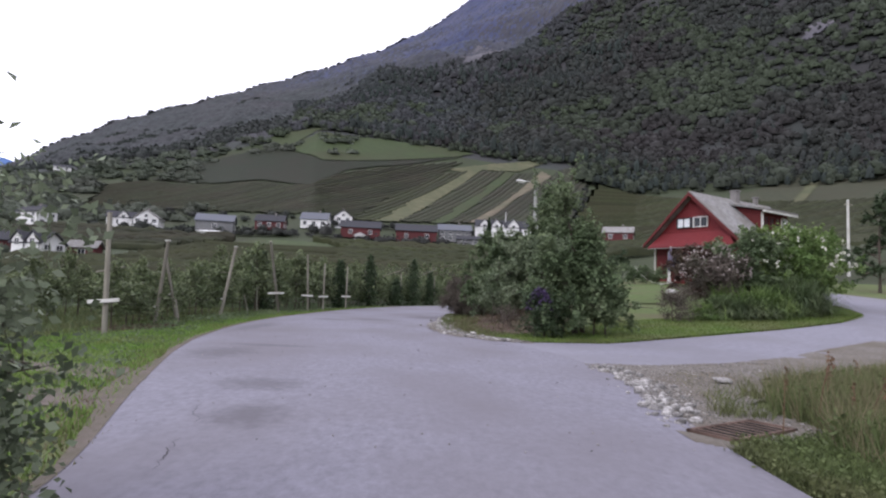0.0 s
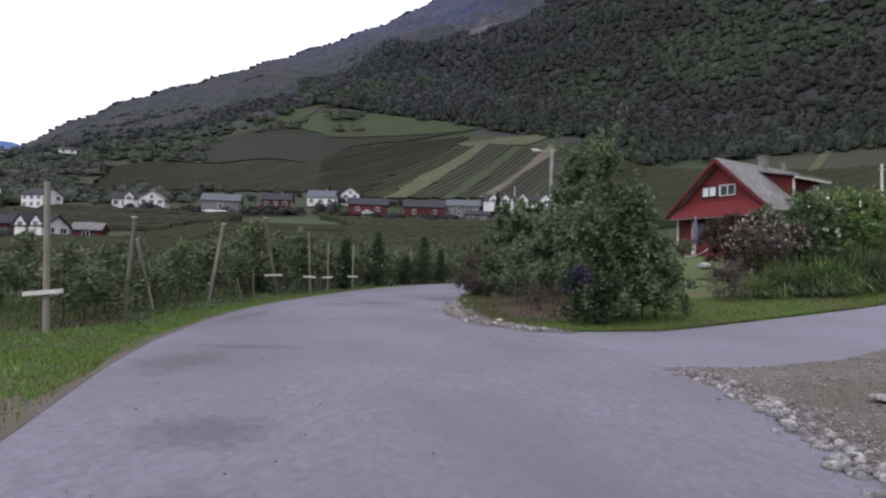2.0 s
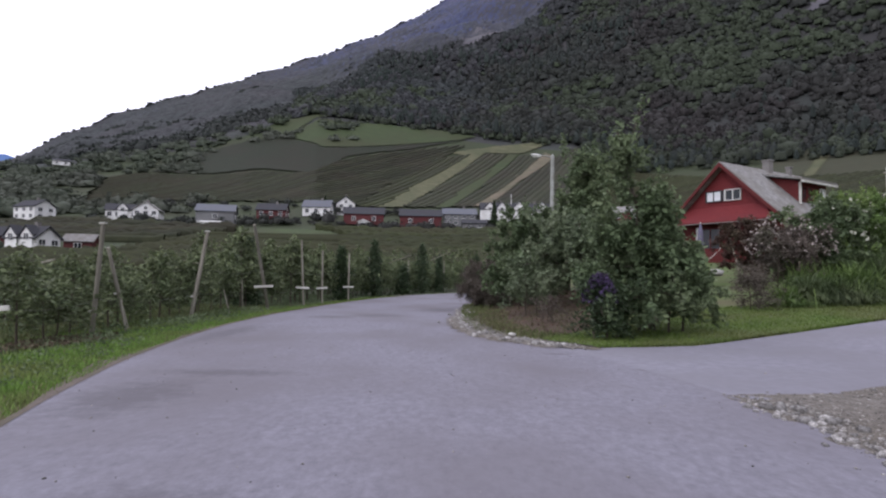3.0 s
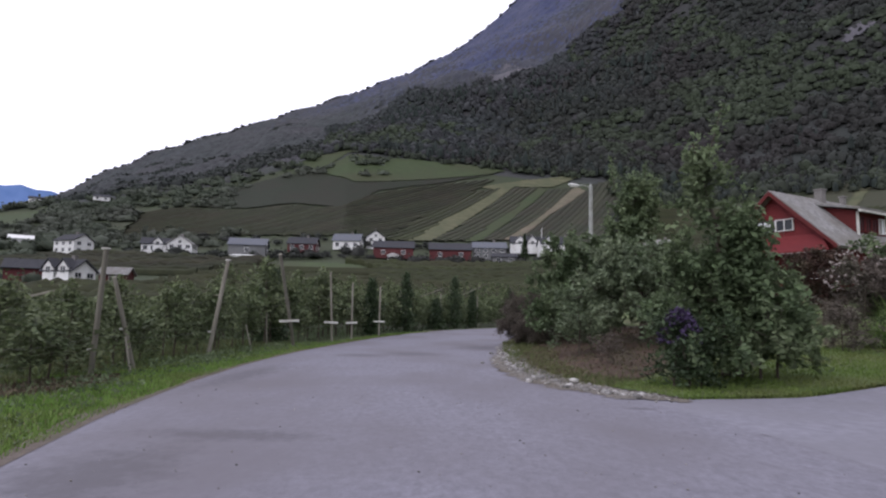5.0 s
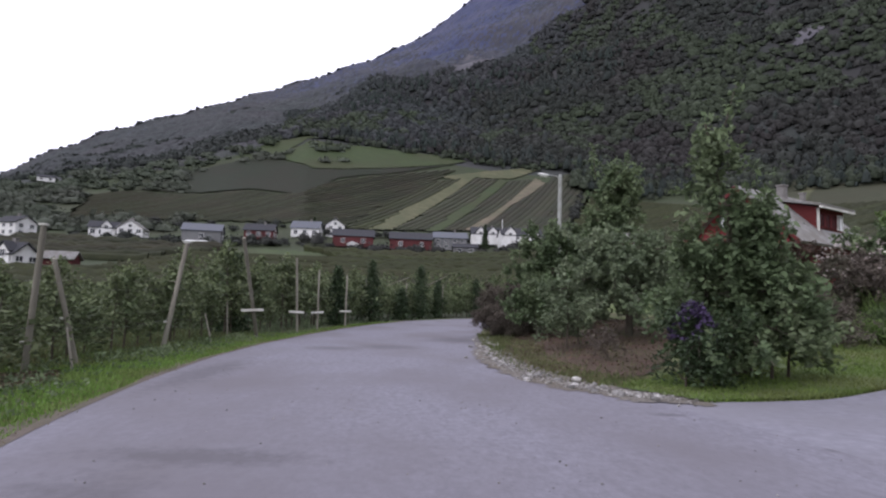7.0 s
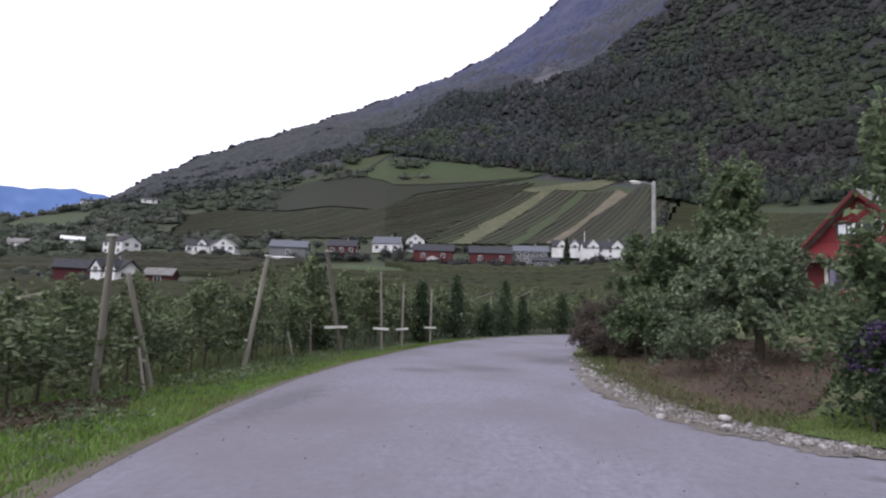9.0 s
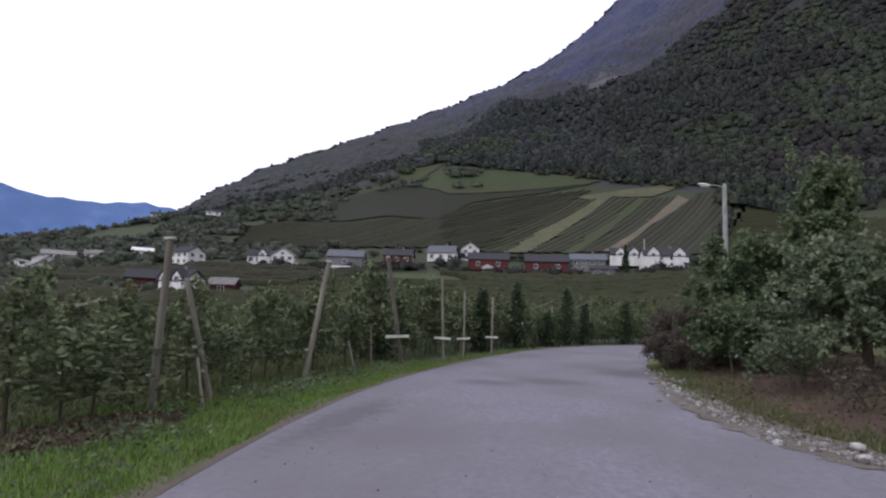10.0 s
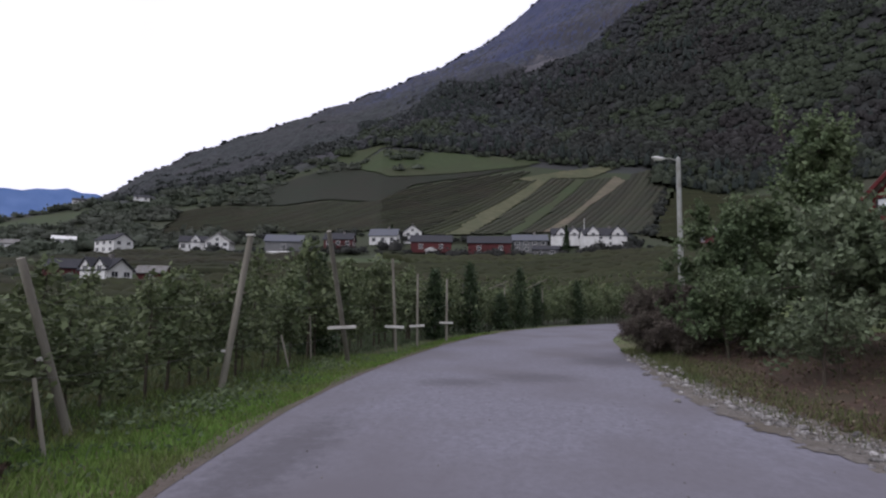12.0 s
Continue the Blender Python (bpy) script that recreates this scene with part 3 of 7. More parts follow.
def crowns(name, xy, width, tall, mat, seed, label, category="woods", sink=0.25, terrain=None, tufts=26, pointed=False):
    """Many uneven crowns standing on the land, with leafy tufts about each, as one body of stuff."""
    r = np.random.default_rng(seed)
    VV, FF, n0 = [], [], 0
    z = land(xy[:, 0], xy[:, 1]) if terrain is None else terrain
    for (x, y), g in zip(xy, z):
        V, F = CROWNS[r.integers(len(CROWNS))]
        k = r.uniform(0.5, 1.25) * (1.25 if r.uniform() < 0.15 else 1)
        s, h, t = width * k * r.uniform(0.85, 1.15), tall * k * r.uniform(0.8, 1.25), r.uniform(0, 6.3)
        c, d = math.cos(t), math.sin(t)
        squeeze = 0.78 if tufts else 1.0
        V = V * squeeze
        if pointed:
            V = V * np.stack([1.15 - 0.75 * (V[:, 2] + 1) / 2] * 2 + [np.ones(len(V))], 1)
        W = np.stack([(V[:, 0] * c - V[:, 1] * d) * s / 2 + x, (V[:, 0] * d + V[:, 1] * c) * s / 2 + y, (V[:, 2] + 1 - sink) * h / 2 + g], 1)
        VV.append(W)
        FF.append(F + n0)
        n0 += len(V)
        if tufts:
            q = r.normal(size=(tufts, 3))
            q[:, 2] = np.abs(q[:, 2]) * 0.9 - 0.25
            q /= np.linalg.norm(q, axis=1, keepdims=True)
            if pointed:
                q[:, :2] *= (1.1 - 0.7 * np.clip(q[:, 2:] + 0.3, 0, 1))
            P = np.array([x, y, g + h / 2 * (1 - sink)]) + q * np.array([s / 2, s / 2, h / 2]) * r.uniform(0.8, 1.08, tufts)[:, None]
            L, Q = leaf_quads(P, s * (0.22 if tufts < 14 else 0.17), r, -0.1, 0.8)
            VV.append(L)
            FF.append(np.concatenate([Q[:, [0, 1, 2]], Q[:, [0, 2, 3]]]) + n0)
            n0 += len(L)
    return put(name, mesh_np(name, np.concatenate(VV), np.concatenate(FF), mat, True), label=label, category=category, kind="stuff")


def polar(n, a0, a1, r0, r1, seed):
    r = np.random.default_rng(seed)
    a, q = np.radians(r.uniform(a0, a1, n)), np.sqrt(r.uniform(r0 ** 2, r1 ** 2, n))
    return np.stack([VIEW[0] + q * np.sin(a), VIEW[1] + q * np.cos(a)], 1)


def hill_bumps(p):
    return land(p[:, 0], p[:, 1]) + swell(p[:, 0], p[:, 1])


def bearing(p):
    return np.degrees(np.arctan2(p[:, 0] - VIEW[0], p[:, 1] - VIEW[1]))


SCREE = [(312, 530), (318, 526), (326, 530), (331, 524), (339, 521), (336, 514), (328, 518), (319, 517)]
p = polar(19000, -14, 62, 452, 880, 11)
a = bearing(p)
p = p[(np.hypot(p[:, 0], p[:, 1]) > np.where(a > 12, 430, 452)) & ~inside(SCREE, p[:, 0], p[:, 1])]


def stand(q, seed):
    """A slow wave over the plan, by which the kinds of tree gather in stands."""
    return np.array([noise.noise(Vector((u * 0.008, w * 0.008, seed))) + 0.4 * noise.noise(Vector((u * 0.04, w * 0.04, seed + 5))) for u, w in q])


s = stand(p, 3.3)
R = np.hypot(p[:, 0] - VIEW[0], p[:, 1] - VIEW[1])
s = 1.0 * s + np.interp(bearing(p), [0, 15, 26, 45], [-0.28, -0.12, 0.02, -0.16]) + np.interp(R, [450, 475, 500, 600, 660, 860], [-0.06, 0.16, 0.36, 0.28, -0.06, -0.2])
mixed = rng.uniform(0, 1, len(p))
light = (s > 0.12) & (mixed < 0.93) | (mixed > 0.98)
dark = ~light & ((s < -0.34) & (mixed < 0.5) | (mixed < 0.04))
plain = ~light & ~dark
CLEAR = [(20, 832), (27, 935), (92, 900), (82, 826)]
open_ = inside(CLEAR, p[:, 0], p[:, 1])
light, dark, plain = light & ~open_, dark & ~open_, plain & ~open_
# crowns to the left and farther up take the haze-paled colour
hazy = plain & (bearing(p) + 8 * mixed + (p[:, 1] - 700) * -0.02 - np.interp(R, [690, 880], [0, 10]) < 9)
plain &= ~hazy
crowns("hazy_woods", p[hazy], 10.4, 9.6, WOODS_PALE_HAZE, 65, "woods on the hillside's shoulder, paled by haze in the colour", terrain=hill_bumps(p[hazy]), tufts=14, sink=0.62)
crowns("near_woods", p[plain], 10.4, 9.6, WOODS, 12, "dense green mixed woods on the steep hillside", terrain=hill_bumps(p[plain]), tufts=17, sink=0.62)
crowns("light_woods", p[light], 10.4, 9.2, WOODS_LIGHT, 62, "lighter green broadleaf stands in the hillside woods", terrain=hill_bumps(p[light]), tufts=17, sink=0.62)
crowns("conifer_woods", p[dark], 7.0, 12.5, CONIFER, 63, "dark pointed conifers in the hillside woods", terrain=hill_bumps(p[dark]), pointed=True, tufts=16)
p = polar(900, 13, 62, 405, 470, 13)
crowns("wood_edge", p[:480], 7, 10.5, CONIFER, 14, "dark conifer edge of the woods above the fields", terrain=hill_bumps(p[:480]), pointed=True, tufts=18)
crowns("wood_edge", p[480:], 9, 10, WOODS_LIGHT, 64, "light green broadleaf edge of the woods", terrain=hill_bumps(p[480:]))


def canopy(name, a0, a1, r0, r1, lift, rise, mats, seed, label):
    """A closed, uneven roof of far tree tops laid over the slope."""
    r = np.random.default_rng(seed)
    A, R = np.meshgrid(np.radians(np.arange(a0, a1 + 0.01, 0.17)), np.arange(r0, r1 + 1, 5.0), indexing="ij")
    X, Y = VIEW[0] + R * np.sin(A), VIEW[1] + R * np.cos(A)
    X, Y = X + r.normal(0, 1.2, X.shape), Y + r.normal(0, 1.2, X.shape)
    g = r.uniform(0, 1, X.shape)
    g = (g * 2 + np.roll(g, 1, 0) + np.roll(g, -1, 0) + np.roll(g, 1, 1)) / 5
    Z = land(X, Y) + swell(X, Y) + (lift + rise * (g - 0.5) * 2) * np.clip((R - r0) / 60, 0, 1) + 0.3
    n, m = X.shape
    i, j = np.meshgrid(np.arange(n - 1), np.arange(m - 1), indexing="ij")
    q = i * m + j
    F = np.stack([q, q + 1, q + m + 1, q + m], -1).reshape(-1, 4)
    me = mesh_np(name, np.stack([X, Y, Z], -1).reshape(-1, 3), F[:, ::-1], mats, True)
    # painted haze turns bluer to the right and with distance
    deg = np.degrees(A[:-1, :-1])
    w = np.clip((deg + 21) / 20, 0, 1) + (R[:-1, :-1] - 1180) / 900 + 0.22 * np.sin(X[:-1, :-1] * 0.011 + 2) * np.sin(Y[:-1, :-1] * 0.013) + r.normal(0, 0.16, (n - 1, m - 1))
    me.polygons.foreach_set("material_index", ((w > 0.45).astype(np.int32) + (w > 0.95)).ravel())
    return put(name, me, label=label, category="woods", kind="stuff")


canopy("hill_woods", -37, -9, 462, 1500, 2.0, 3.4, [WOODS_FAR, WOODS_HAZE, WOODS_BLUE_HAZE], 16, "woods on the far slope, greyed by haze painted into the colour")
canopy("high_woods", -9.1, 17, 855, 1500, 3.0, 3.8, [WOODS_FAR, WOODS_HAZE, WOODS_BLUE_HAZE], 18, "woods high on the mountain, haze painted in as blue")
p = polar(7000, -37, -8, 462, 1080, 15)
near = np.hypot(p[:, 0] - VIEW[0], p[:, 1] - VIEW[1])
p = p[stand(p, 8.1) > np.interp(near, [462, 620, 1080], [0.0, 0.12, 0.42])]
crowns("slope_trees", p, 9, 6, SLOPE_GREEN, 66, "scattered trees low on the far slope, haze in their colour", terrain=hill_bumps(p), tufts=7, sink=0.5)
p = polar(1900, 14, 60, 860, 1150, 19)
crowns("upper_woods", p, 16, 16, WOODS, 20, "dark woods high on the mountain side", terrain=hill_bumps(p), tufts=10, sink=0.4)
a = np.radians(np.arange(-36, 5, 0.16))
p = np.stack([VIEW[0] + 1490 * np.sin(a), VIEW[1] + 1490 * np.cos(a)], 1) + rng.normal(0, 5, (len(a), 2))
crowns("ridge_woods", p, 14, 8, WOODS_FAR, 21, "line of trees along the mountain crest", terrain=hill_bumps(p), tufts=4, sink=0.4)


# bare rock and scree among the woods
def crag(poly, lift, cell, label):
    V, F = patch(poly, 0, cell * 0.5, 0, cell * 0.8)
    r = np.random.default_rng(len(V))
    V[:, 2] = hill_bumps(V) + lift + r.normal(0, 0.7, len(V))
    put("crag", mesh_np("crag", V, F, ROCKFACE, True), label=label, category="crag", kind="structure")


crag(SCREE, 5.0, 5.0, "grey scree patch among the woods")
crag([(20, 850), (24, 925), (49, 985), (70, 940), (92, 930), (84, 850), (52, 826)], 3.6, 6, "grey bare rock face above the woods")

# ---- fields on the slope ----
FIELDS = {
    "yellow_strip": [(-28, 259), (-19, 262), (1, 334), (26, 411), (16, 405), (-13, 330)],
    "dry_top": [(15, 399), (26, 411), (53, 418), (75, 447), (69, 452), (36, 432), (2, 400)],
    "tan_strip": [(12, 271), (18, 271), (42, 342), (73, 408), (69, 422), (41, 354)],
    "green_rows": [(-4, 266), (2, 267), (24, 340), (48, 410), (43, 414), (13, 330)],
    "mid_field": [(-167, 346), (-125, 330), (-101, 335), (-71, 320), (-58, 365), (-19, 403), (10, 434), (1, 427), (-43, 393), (-76, 376), (-104, 400), (-127, 404), (-158, 384)],
    "meadow": [(-103, 402), (-76, 378), (-43, 395), (0, 428), (10, 436), (22, 450), (-1, 452), (-30, 447), (-61, 441), (-91, 438)],
    "meadow_high": [(-128, 425), (-107, 408), (-93, 440), (-84, 449), (-113, 456)],
    "right_meadow": [(150, 330), (183, 299), (193, 269), (265, 300), (290, 370), (233, 393)],
    "meadow_path": [(168, 292), (172, 290), (236, 372), (232, 378)],
    "left_meadow": [(-278, 298), (-226, 290), (-240, 335), (-270, 335)],
}
FMAT = {"yellow_strip": STUBBLE, "dry_top": STUBBLE, "tan_strip": TAN, "right_meadow": OLIVE, "meadow_path": STUBBLE, "upper_slope": OLIVE, "green_rows": MEADOW, "meadow": MEADOW, "meadow_high": MEADOW, "left_meadow": MEADOW, "mid_field": DULL_FIELD}
FTEXT = {"yellow_strip": "dry yellow grass strip between orchard rows", "dry_top": "pale dry grass at the top of the orchards", "tan_strip": "bare tan strip of soil up the slope", "right_meadow": "dull olive meadow below the woods", "meadow_path": "pale dry path up the meadow", "green_rows": "green grass strip up the slope", "meadow": "green meadow below the woods", "meadow_high": "high green meadow among trees", "left_meadow": "green meadow on the low hill", "mid_field": "dull green field on the slope"}
for name, poly in FIELDS.items():
    V, F = patch(poly, 1.1 if name == "meadow_path" else 0.85, 1.6)
    put(name, mesh_np(name, V, F, FMAT[name], True), label=FTEXT[name], category="field", kind="structure")


def fruit_rows(name, poly, d, gap, high, wide, mat, label, seed, seg=3.0, skirt=0.5, gap_in=None):
    """Ridged rows of fruit bushes filling a polygon, along the direction d."""
    r = np.random.default_rng(seed)
    poly = np.array(poly, float)
    d = np.array(d, float) / np.hypot(*d)
    q = np.array([-d[1], d[0]])
    u, w = poly @ d, poly @ q
    VV, FF, n0 = [], [], 0
    for k in np.arange(w.min(), w.max(), gap):
        s = np.arange(u.min(), u.max(), seg)
        P = s[:, None] * d + k * q
        ok = inside(poly, P[:, 0], P[:, 1])
        if gap_in:
            ok &= ~inside(gap_in, P[:, 0], P[:, 1])
        if ok.sum() < 3:
            continue
        P = P[ok]
        n = len(P)
        P = P + r.normal(0, 0.15, P.shape)
        g = land(P[:, 0], P[:, 1]) + (0.5 if skirt > 0.3 else 0.0)
        h = high * r.uniform(0.75, 1.2, n)
        prof = [(-0.5, 0.1 if skirt < 0.3 else -1.5), (-0.42, 0.65 + 0.3 * skirt), (0, 1.0), (0.42, 0.65 + 0.3 * skirt), (0.5, 0.1 if skirt < 0.3 else -1.5)]
        for a, b in prof:
            jit = r.uniform(0.75, 1.25, n) if skirt < 0.3 else r.uniform(0.97, 1.03, n)
            VV.append(np.stack([P[:, 0] + q[0] * a * wide * jit, P[:, 1] + q[1] * a * wide * jit, g + h * b], 1))
        i, j = np.meshgrid(np.arange(4), np.arange(n - 1), indexing="ij")
        b0 = n0 + i * n + j
        FF.append(np.stack([b0, b0 + n, b0 + n + 1, b0 + 1], -1).reshape(-1, 4))
        n0 += 5 * n
    return put(name, mesh_np(name, np.concatenate(VV), np.concatenate(FF), mat), label=label, category="orchard", kind="stuff")


UP = (55, 150)
VALLEY_MEADOW = [(-66, 178), (-55, 150), (-42, 138), (-28, 150), (-26, 172), (-36, 196), (-58, 197)]
V, F = patch(VALLEY_MEADOW, 0.5, 1.2, 0, 0.8)
put("valley_meadow", mesh_np("valley_meadow", V, F, FRESH_MEADOW, True), label="fresh green meadow below the village", category="field", kind="structure")
fruit_rows("slope_orchard", [(-40, 256), (-28, 259), (-13, 330), (16, 405), (-1, 390), (-29, 313)], UP, 3.2, 0.34, 4.4, ROW_LIGHT, "light green fruit rows up the slope", 31)
fruit_rows("slope_orchard", [(-19, 262), (-4, 266), (13, 330), (43, 414), (26, 411), (1, 334)], UP, 3.2, 0.34, 4.4, ROW_DARK, "dark green fruit rows up the slope", 32)
fruit_rows("slope_orchard", [(2, 267), (12, 271), (41, 354), (69, 422), (48, 410), (24, 340)], UP, 3.2, 0.34, 4.4, ROW_DARK, "dark green fruit rows up the slope", 33)
fruit_rows("slope_orchard", [(18, 271), (51, 256), (81, 344), (109, 457), (81, 427), (42, 342)], UP, 3.2, 0.34, 4.4, ROW_DARK, "dark green fruit rows beside a tan strip", 34)
fruit_rows("slope_orchard", [(-153, 256), (-109, 260), (-40, 256), (-29, 313), (-1, 390), (14, 428), (-19, 401), (-58, 363), (-71, 318), (-101, 333), (-125, 328), (-167, 344), (-186, 333)], (60, 100), 3.2, 0.34, 4.4, ROW_DARK, "broad dark orchard on the hillside", 35)
fruit_rows("slope_orchard", [(51, 256), (60, 160), (36, 84), (78, 92), (140, 150), (150, 220), (230, 268), (183, 299), (150, 345), (109, 420), (81, 344)], (120, 60), 3.4, 0.8, 4.4, ROW_LIGHT, "dark orchard below the woods", 37)
fruit_rows("valley_orchard", [(-70, 66), (-30, 74), (-12, 84), (6, 92), (40, 100), (75, 112), (85, 150), (50, 206), (-20, 206), (-60, 190), (-66, 150), (-60, 108), (-75, 100)], (1, 0.12), 3.6, 2.2, 1.7, ROW_LIGHT, "orchard rows across the valley floor", 38, seg=1.6, skirt=0.1, gap_in=VALLEY_MEADOW)
fruit_rows("valley_orchard", [(-170, 128), (-110, 152), (-68, 152), (-62, 192), (-110, 192), (-160, 160)], (1, 0.2), 4.2, 2.4, 2.0, ROW_DARK, "dark orchard rows below the white houses", 39, seg=2.0, skirt=0.1)
fruit_rows("valley_orchard", [(-150, 70), (-72, 66), (-76, 100), (-90, 112), (-100, 120), (-160, 110)], (1, 0.2), 3.8, 2.4, 2.0, ROW_DARK, "dark orchard rows beyond the near trees", 40, seg=1.6, skirt=0.1)

E = np.array([(-130, 420), (-113, 452), (-84, 452), (-59, 451), (-30, 453), (0, 456), (30, 452), (60, 456), (80, 452), (108, 458), (150, 436), (190, 408), (233, 396)], float)
E2 = np.array([(51, 250), (66, 300), (81, 344), (95, 400), (109, 457)], float)
u = rng.uniform(0, len(E) - 1.001, 230)
k = u.astype(int)
p = E[k] + (E[k + 1] - E[k]) * (u - k)[:, None] + rng.normal(0, 4.0, (230, 2))
crowns("field_hedge", p, 6.0, 6.0, WOODS_LIGHT, 68, "uneven bushes along the top of the fields", "trees", terrain=hill_bumps(p))
u = rng.uniform(0, 3.999, 70)
k = u.astype(int)
p = E2[k] + (E2[k + 1] - E2[k]) * (u - k)[:, None] + rng.normal(0, 1.6, (70, 2))
crowns("field_hedge", p, 4.0, 3.4, WOODS, 69, "dark hedge of bushes along the orchard's side", "trees")
# loose trees about the village and on the low hill
p = np.concatenate([polar(760, -54, -22, 240, 450, 41), polar(150, -54, -33, 135, 240, 42), polar(60, -22, -8, 395, 450, 43)])
keep = np.ones(len(p), bool)
for poly in (FIELDS["left_meadow"], FIELDS["meadow_high"], [(-153, 256), (-109, 260), (-125, 328), (-167, 344), (-186, 333)]):
    keep &= ~inside(poly, p[:, 0], p[:, 1])
near = np.hypot(p[:, 0], p[:, 1]) < 245
crowns("low_trees", p[keep & near], 4.2, 2.6, DIRTY_GREEN, 67, "low bushes and hedges among the valley gardens", "trees")
keep &= ~near
crowns("loose_trees", p[keep], 9.0, 4.4, DIRTY_GREEN, 44, "scattered trees and hedges on the low hill", "trees", sink=0.5)
p = np.concatenate([np.stack([rng.uniform(-118, 46, 120), rng.uniform(203, 214, 120)], 1), np.stack([rng.uniform(-115, 45, 70), rng.uniform(238, 252, 70)], 1)])
p[:120, 1] += np.interp(p[:120, 0], [-118, -90, -45, 0, 46], [-14, -8, 8, 3, 8])
crowns("village_trees", p, 4.2, 3.0, WOODS, 45, "garden trees and shrubs round the village houses", "trees")


# ---- village ----
def window_at(parent, x, z, w, h, y=-0.04, name="window", turn=None):
    bm = bmesh.new()
    box(bm, (x - w / 2, y - 0.05, z - h / 2), (x + w / 2, y + 0.03, z + h / 2))
    o = part(name, bm, GLASS, parent, m=turn)
    bm = bmesh.new()
    t = 0.09
    for lo, hi in (((x - w / 2 - t, z - h / 2 - t), (x + w / 2 + t, z - h / 2)), ((x - w / 2 - t, z + h / 2), (x + w / 2 + t, z + h / 2 + t)),
                   ((x - w / 2 - t, z - h / 2), (x - w / 2, z + h / 2)), ((x + w / 2, z - h / 2), (x + w / 2 + t, z + h / 2)), ((x - 0.04, z - h / 2), (x + 0.04, z + h / 2))):
        box(bm, (lo[0], y - 0.09, lo[1]), (hi[0], y + 0.02, hi[1]))
    part("frame", bm, WHITE, o, "white window frame")
    return o


def gable_prism(bm, w, l, h, rise, y0=0.0):
    """Walls with two gables: ridge along y."""
    vs = [bm.verts.new(c) for c in ((-w / 2, y0, 0), (w / 2, y0, 0), (w / 2, y0, h), (0, y0, h + rise), (-w / 2, y0, h),
                                    (-w / 2, y0 + l, 0), (w / 2, y0 + l, 0), (w / 2, y0 + l, h), (0, y0 + l, h + rise), (-w / 2, y0 + l, h))]
    for f in ((0, 1, 2, 3, 4), (9, 8, 7, 6, 5), (1, 6, 7, 2), (5, 0, 4, 9), (2, 7, 8, 3), (4, 3, 8, 9), (0, 5, 6, 1)):
        bm.faces.new([vs[k] for k in f])
    return bm


def roof_slab(bm, w, l, h, rise, side, y0=0.0, over=0.45, thick=0.2):
    """One sloping slab of a gable roof on the given side (-1 or 1)."""
    t = math.hypot(w / 2, rise)
    ex, ez = side * (w / 2 + over * (w / 2) / t), h - over * rise / t
    n = Vector((side * rise / t, 0, (w / 2) / t)) * thick
    a = [Vector((0, y0 - over, h + rise)), Vector((ex, y0 - over, ez)), Vector((ex, y0 + l + over, ez)), Vector((0, y0 + l + over, h + rise))]
    b = [p + n for p in a]
    b[0].x = b[3].x = 0
    b[0].z = b[3].z = h + rise + thick * t / (w / 2)
    vs = [bm.verts.new(p + Vector((0, 0, 0.02))) for p in a + b]
    for f in ((0, 1, 2, 3), (7, 6, 5, 4), (0, 4, 5, 1), (1, 5, 6, 2), (2, 6, 7, 3), (3, 7, 4, 0)):
        bm.faces.new([vs[k] for k in f])
    bmesh.ops.recalc_face_normals(bm, faces=bm.faces[:])
    return bm


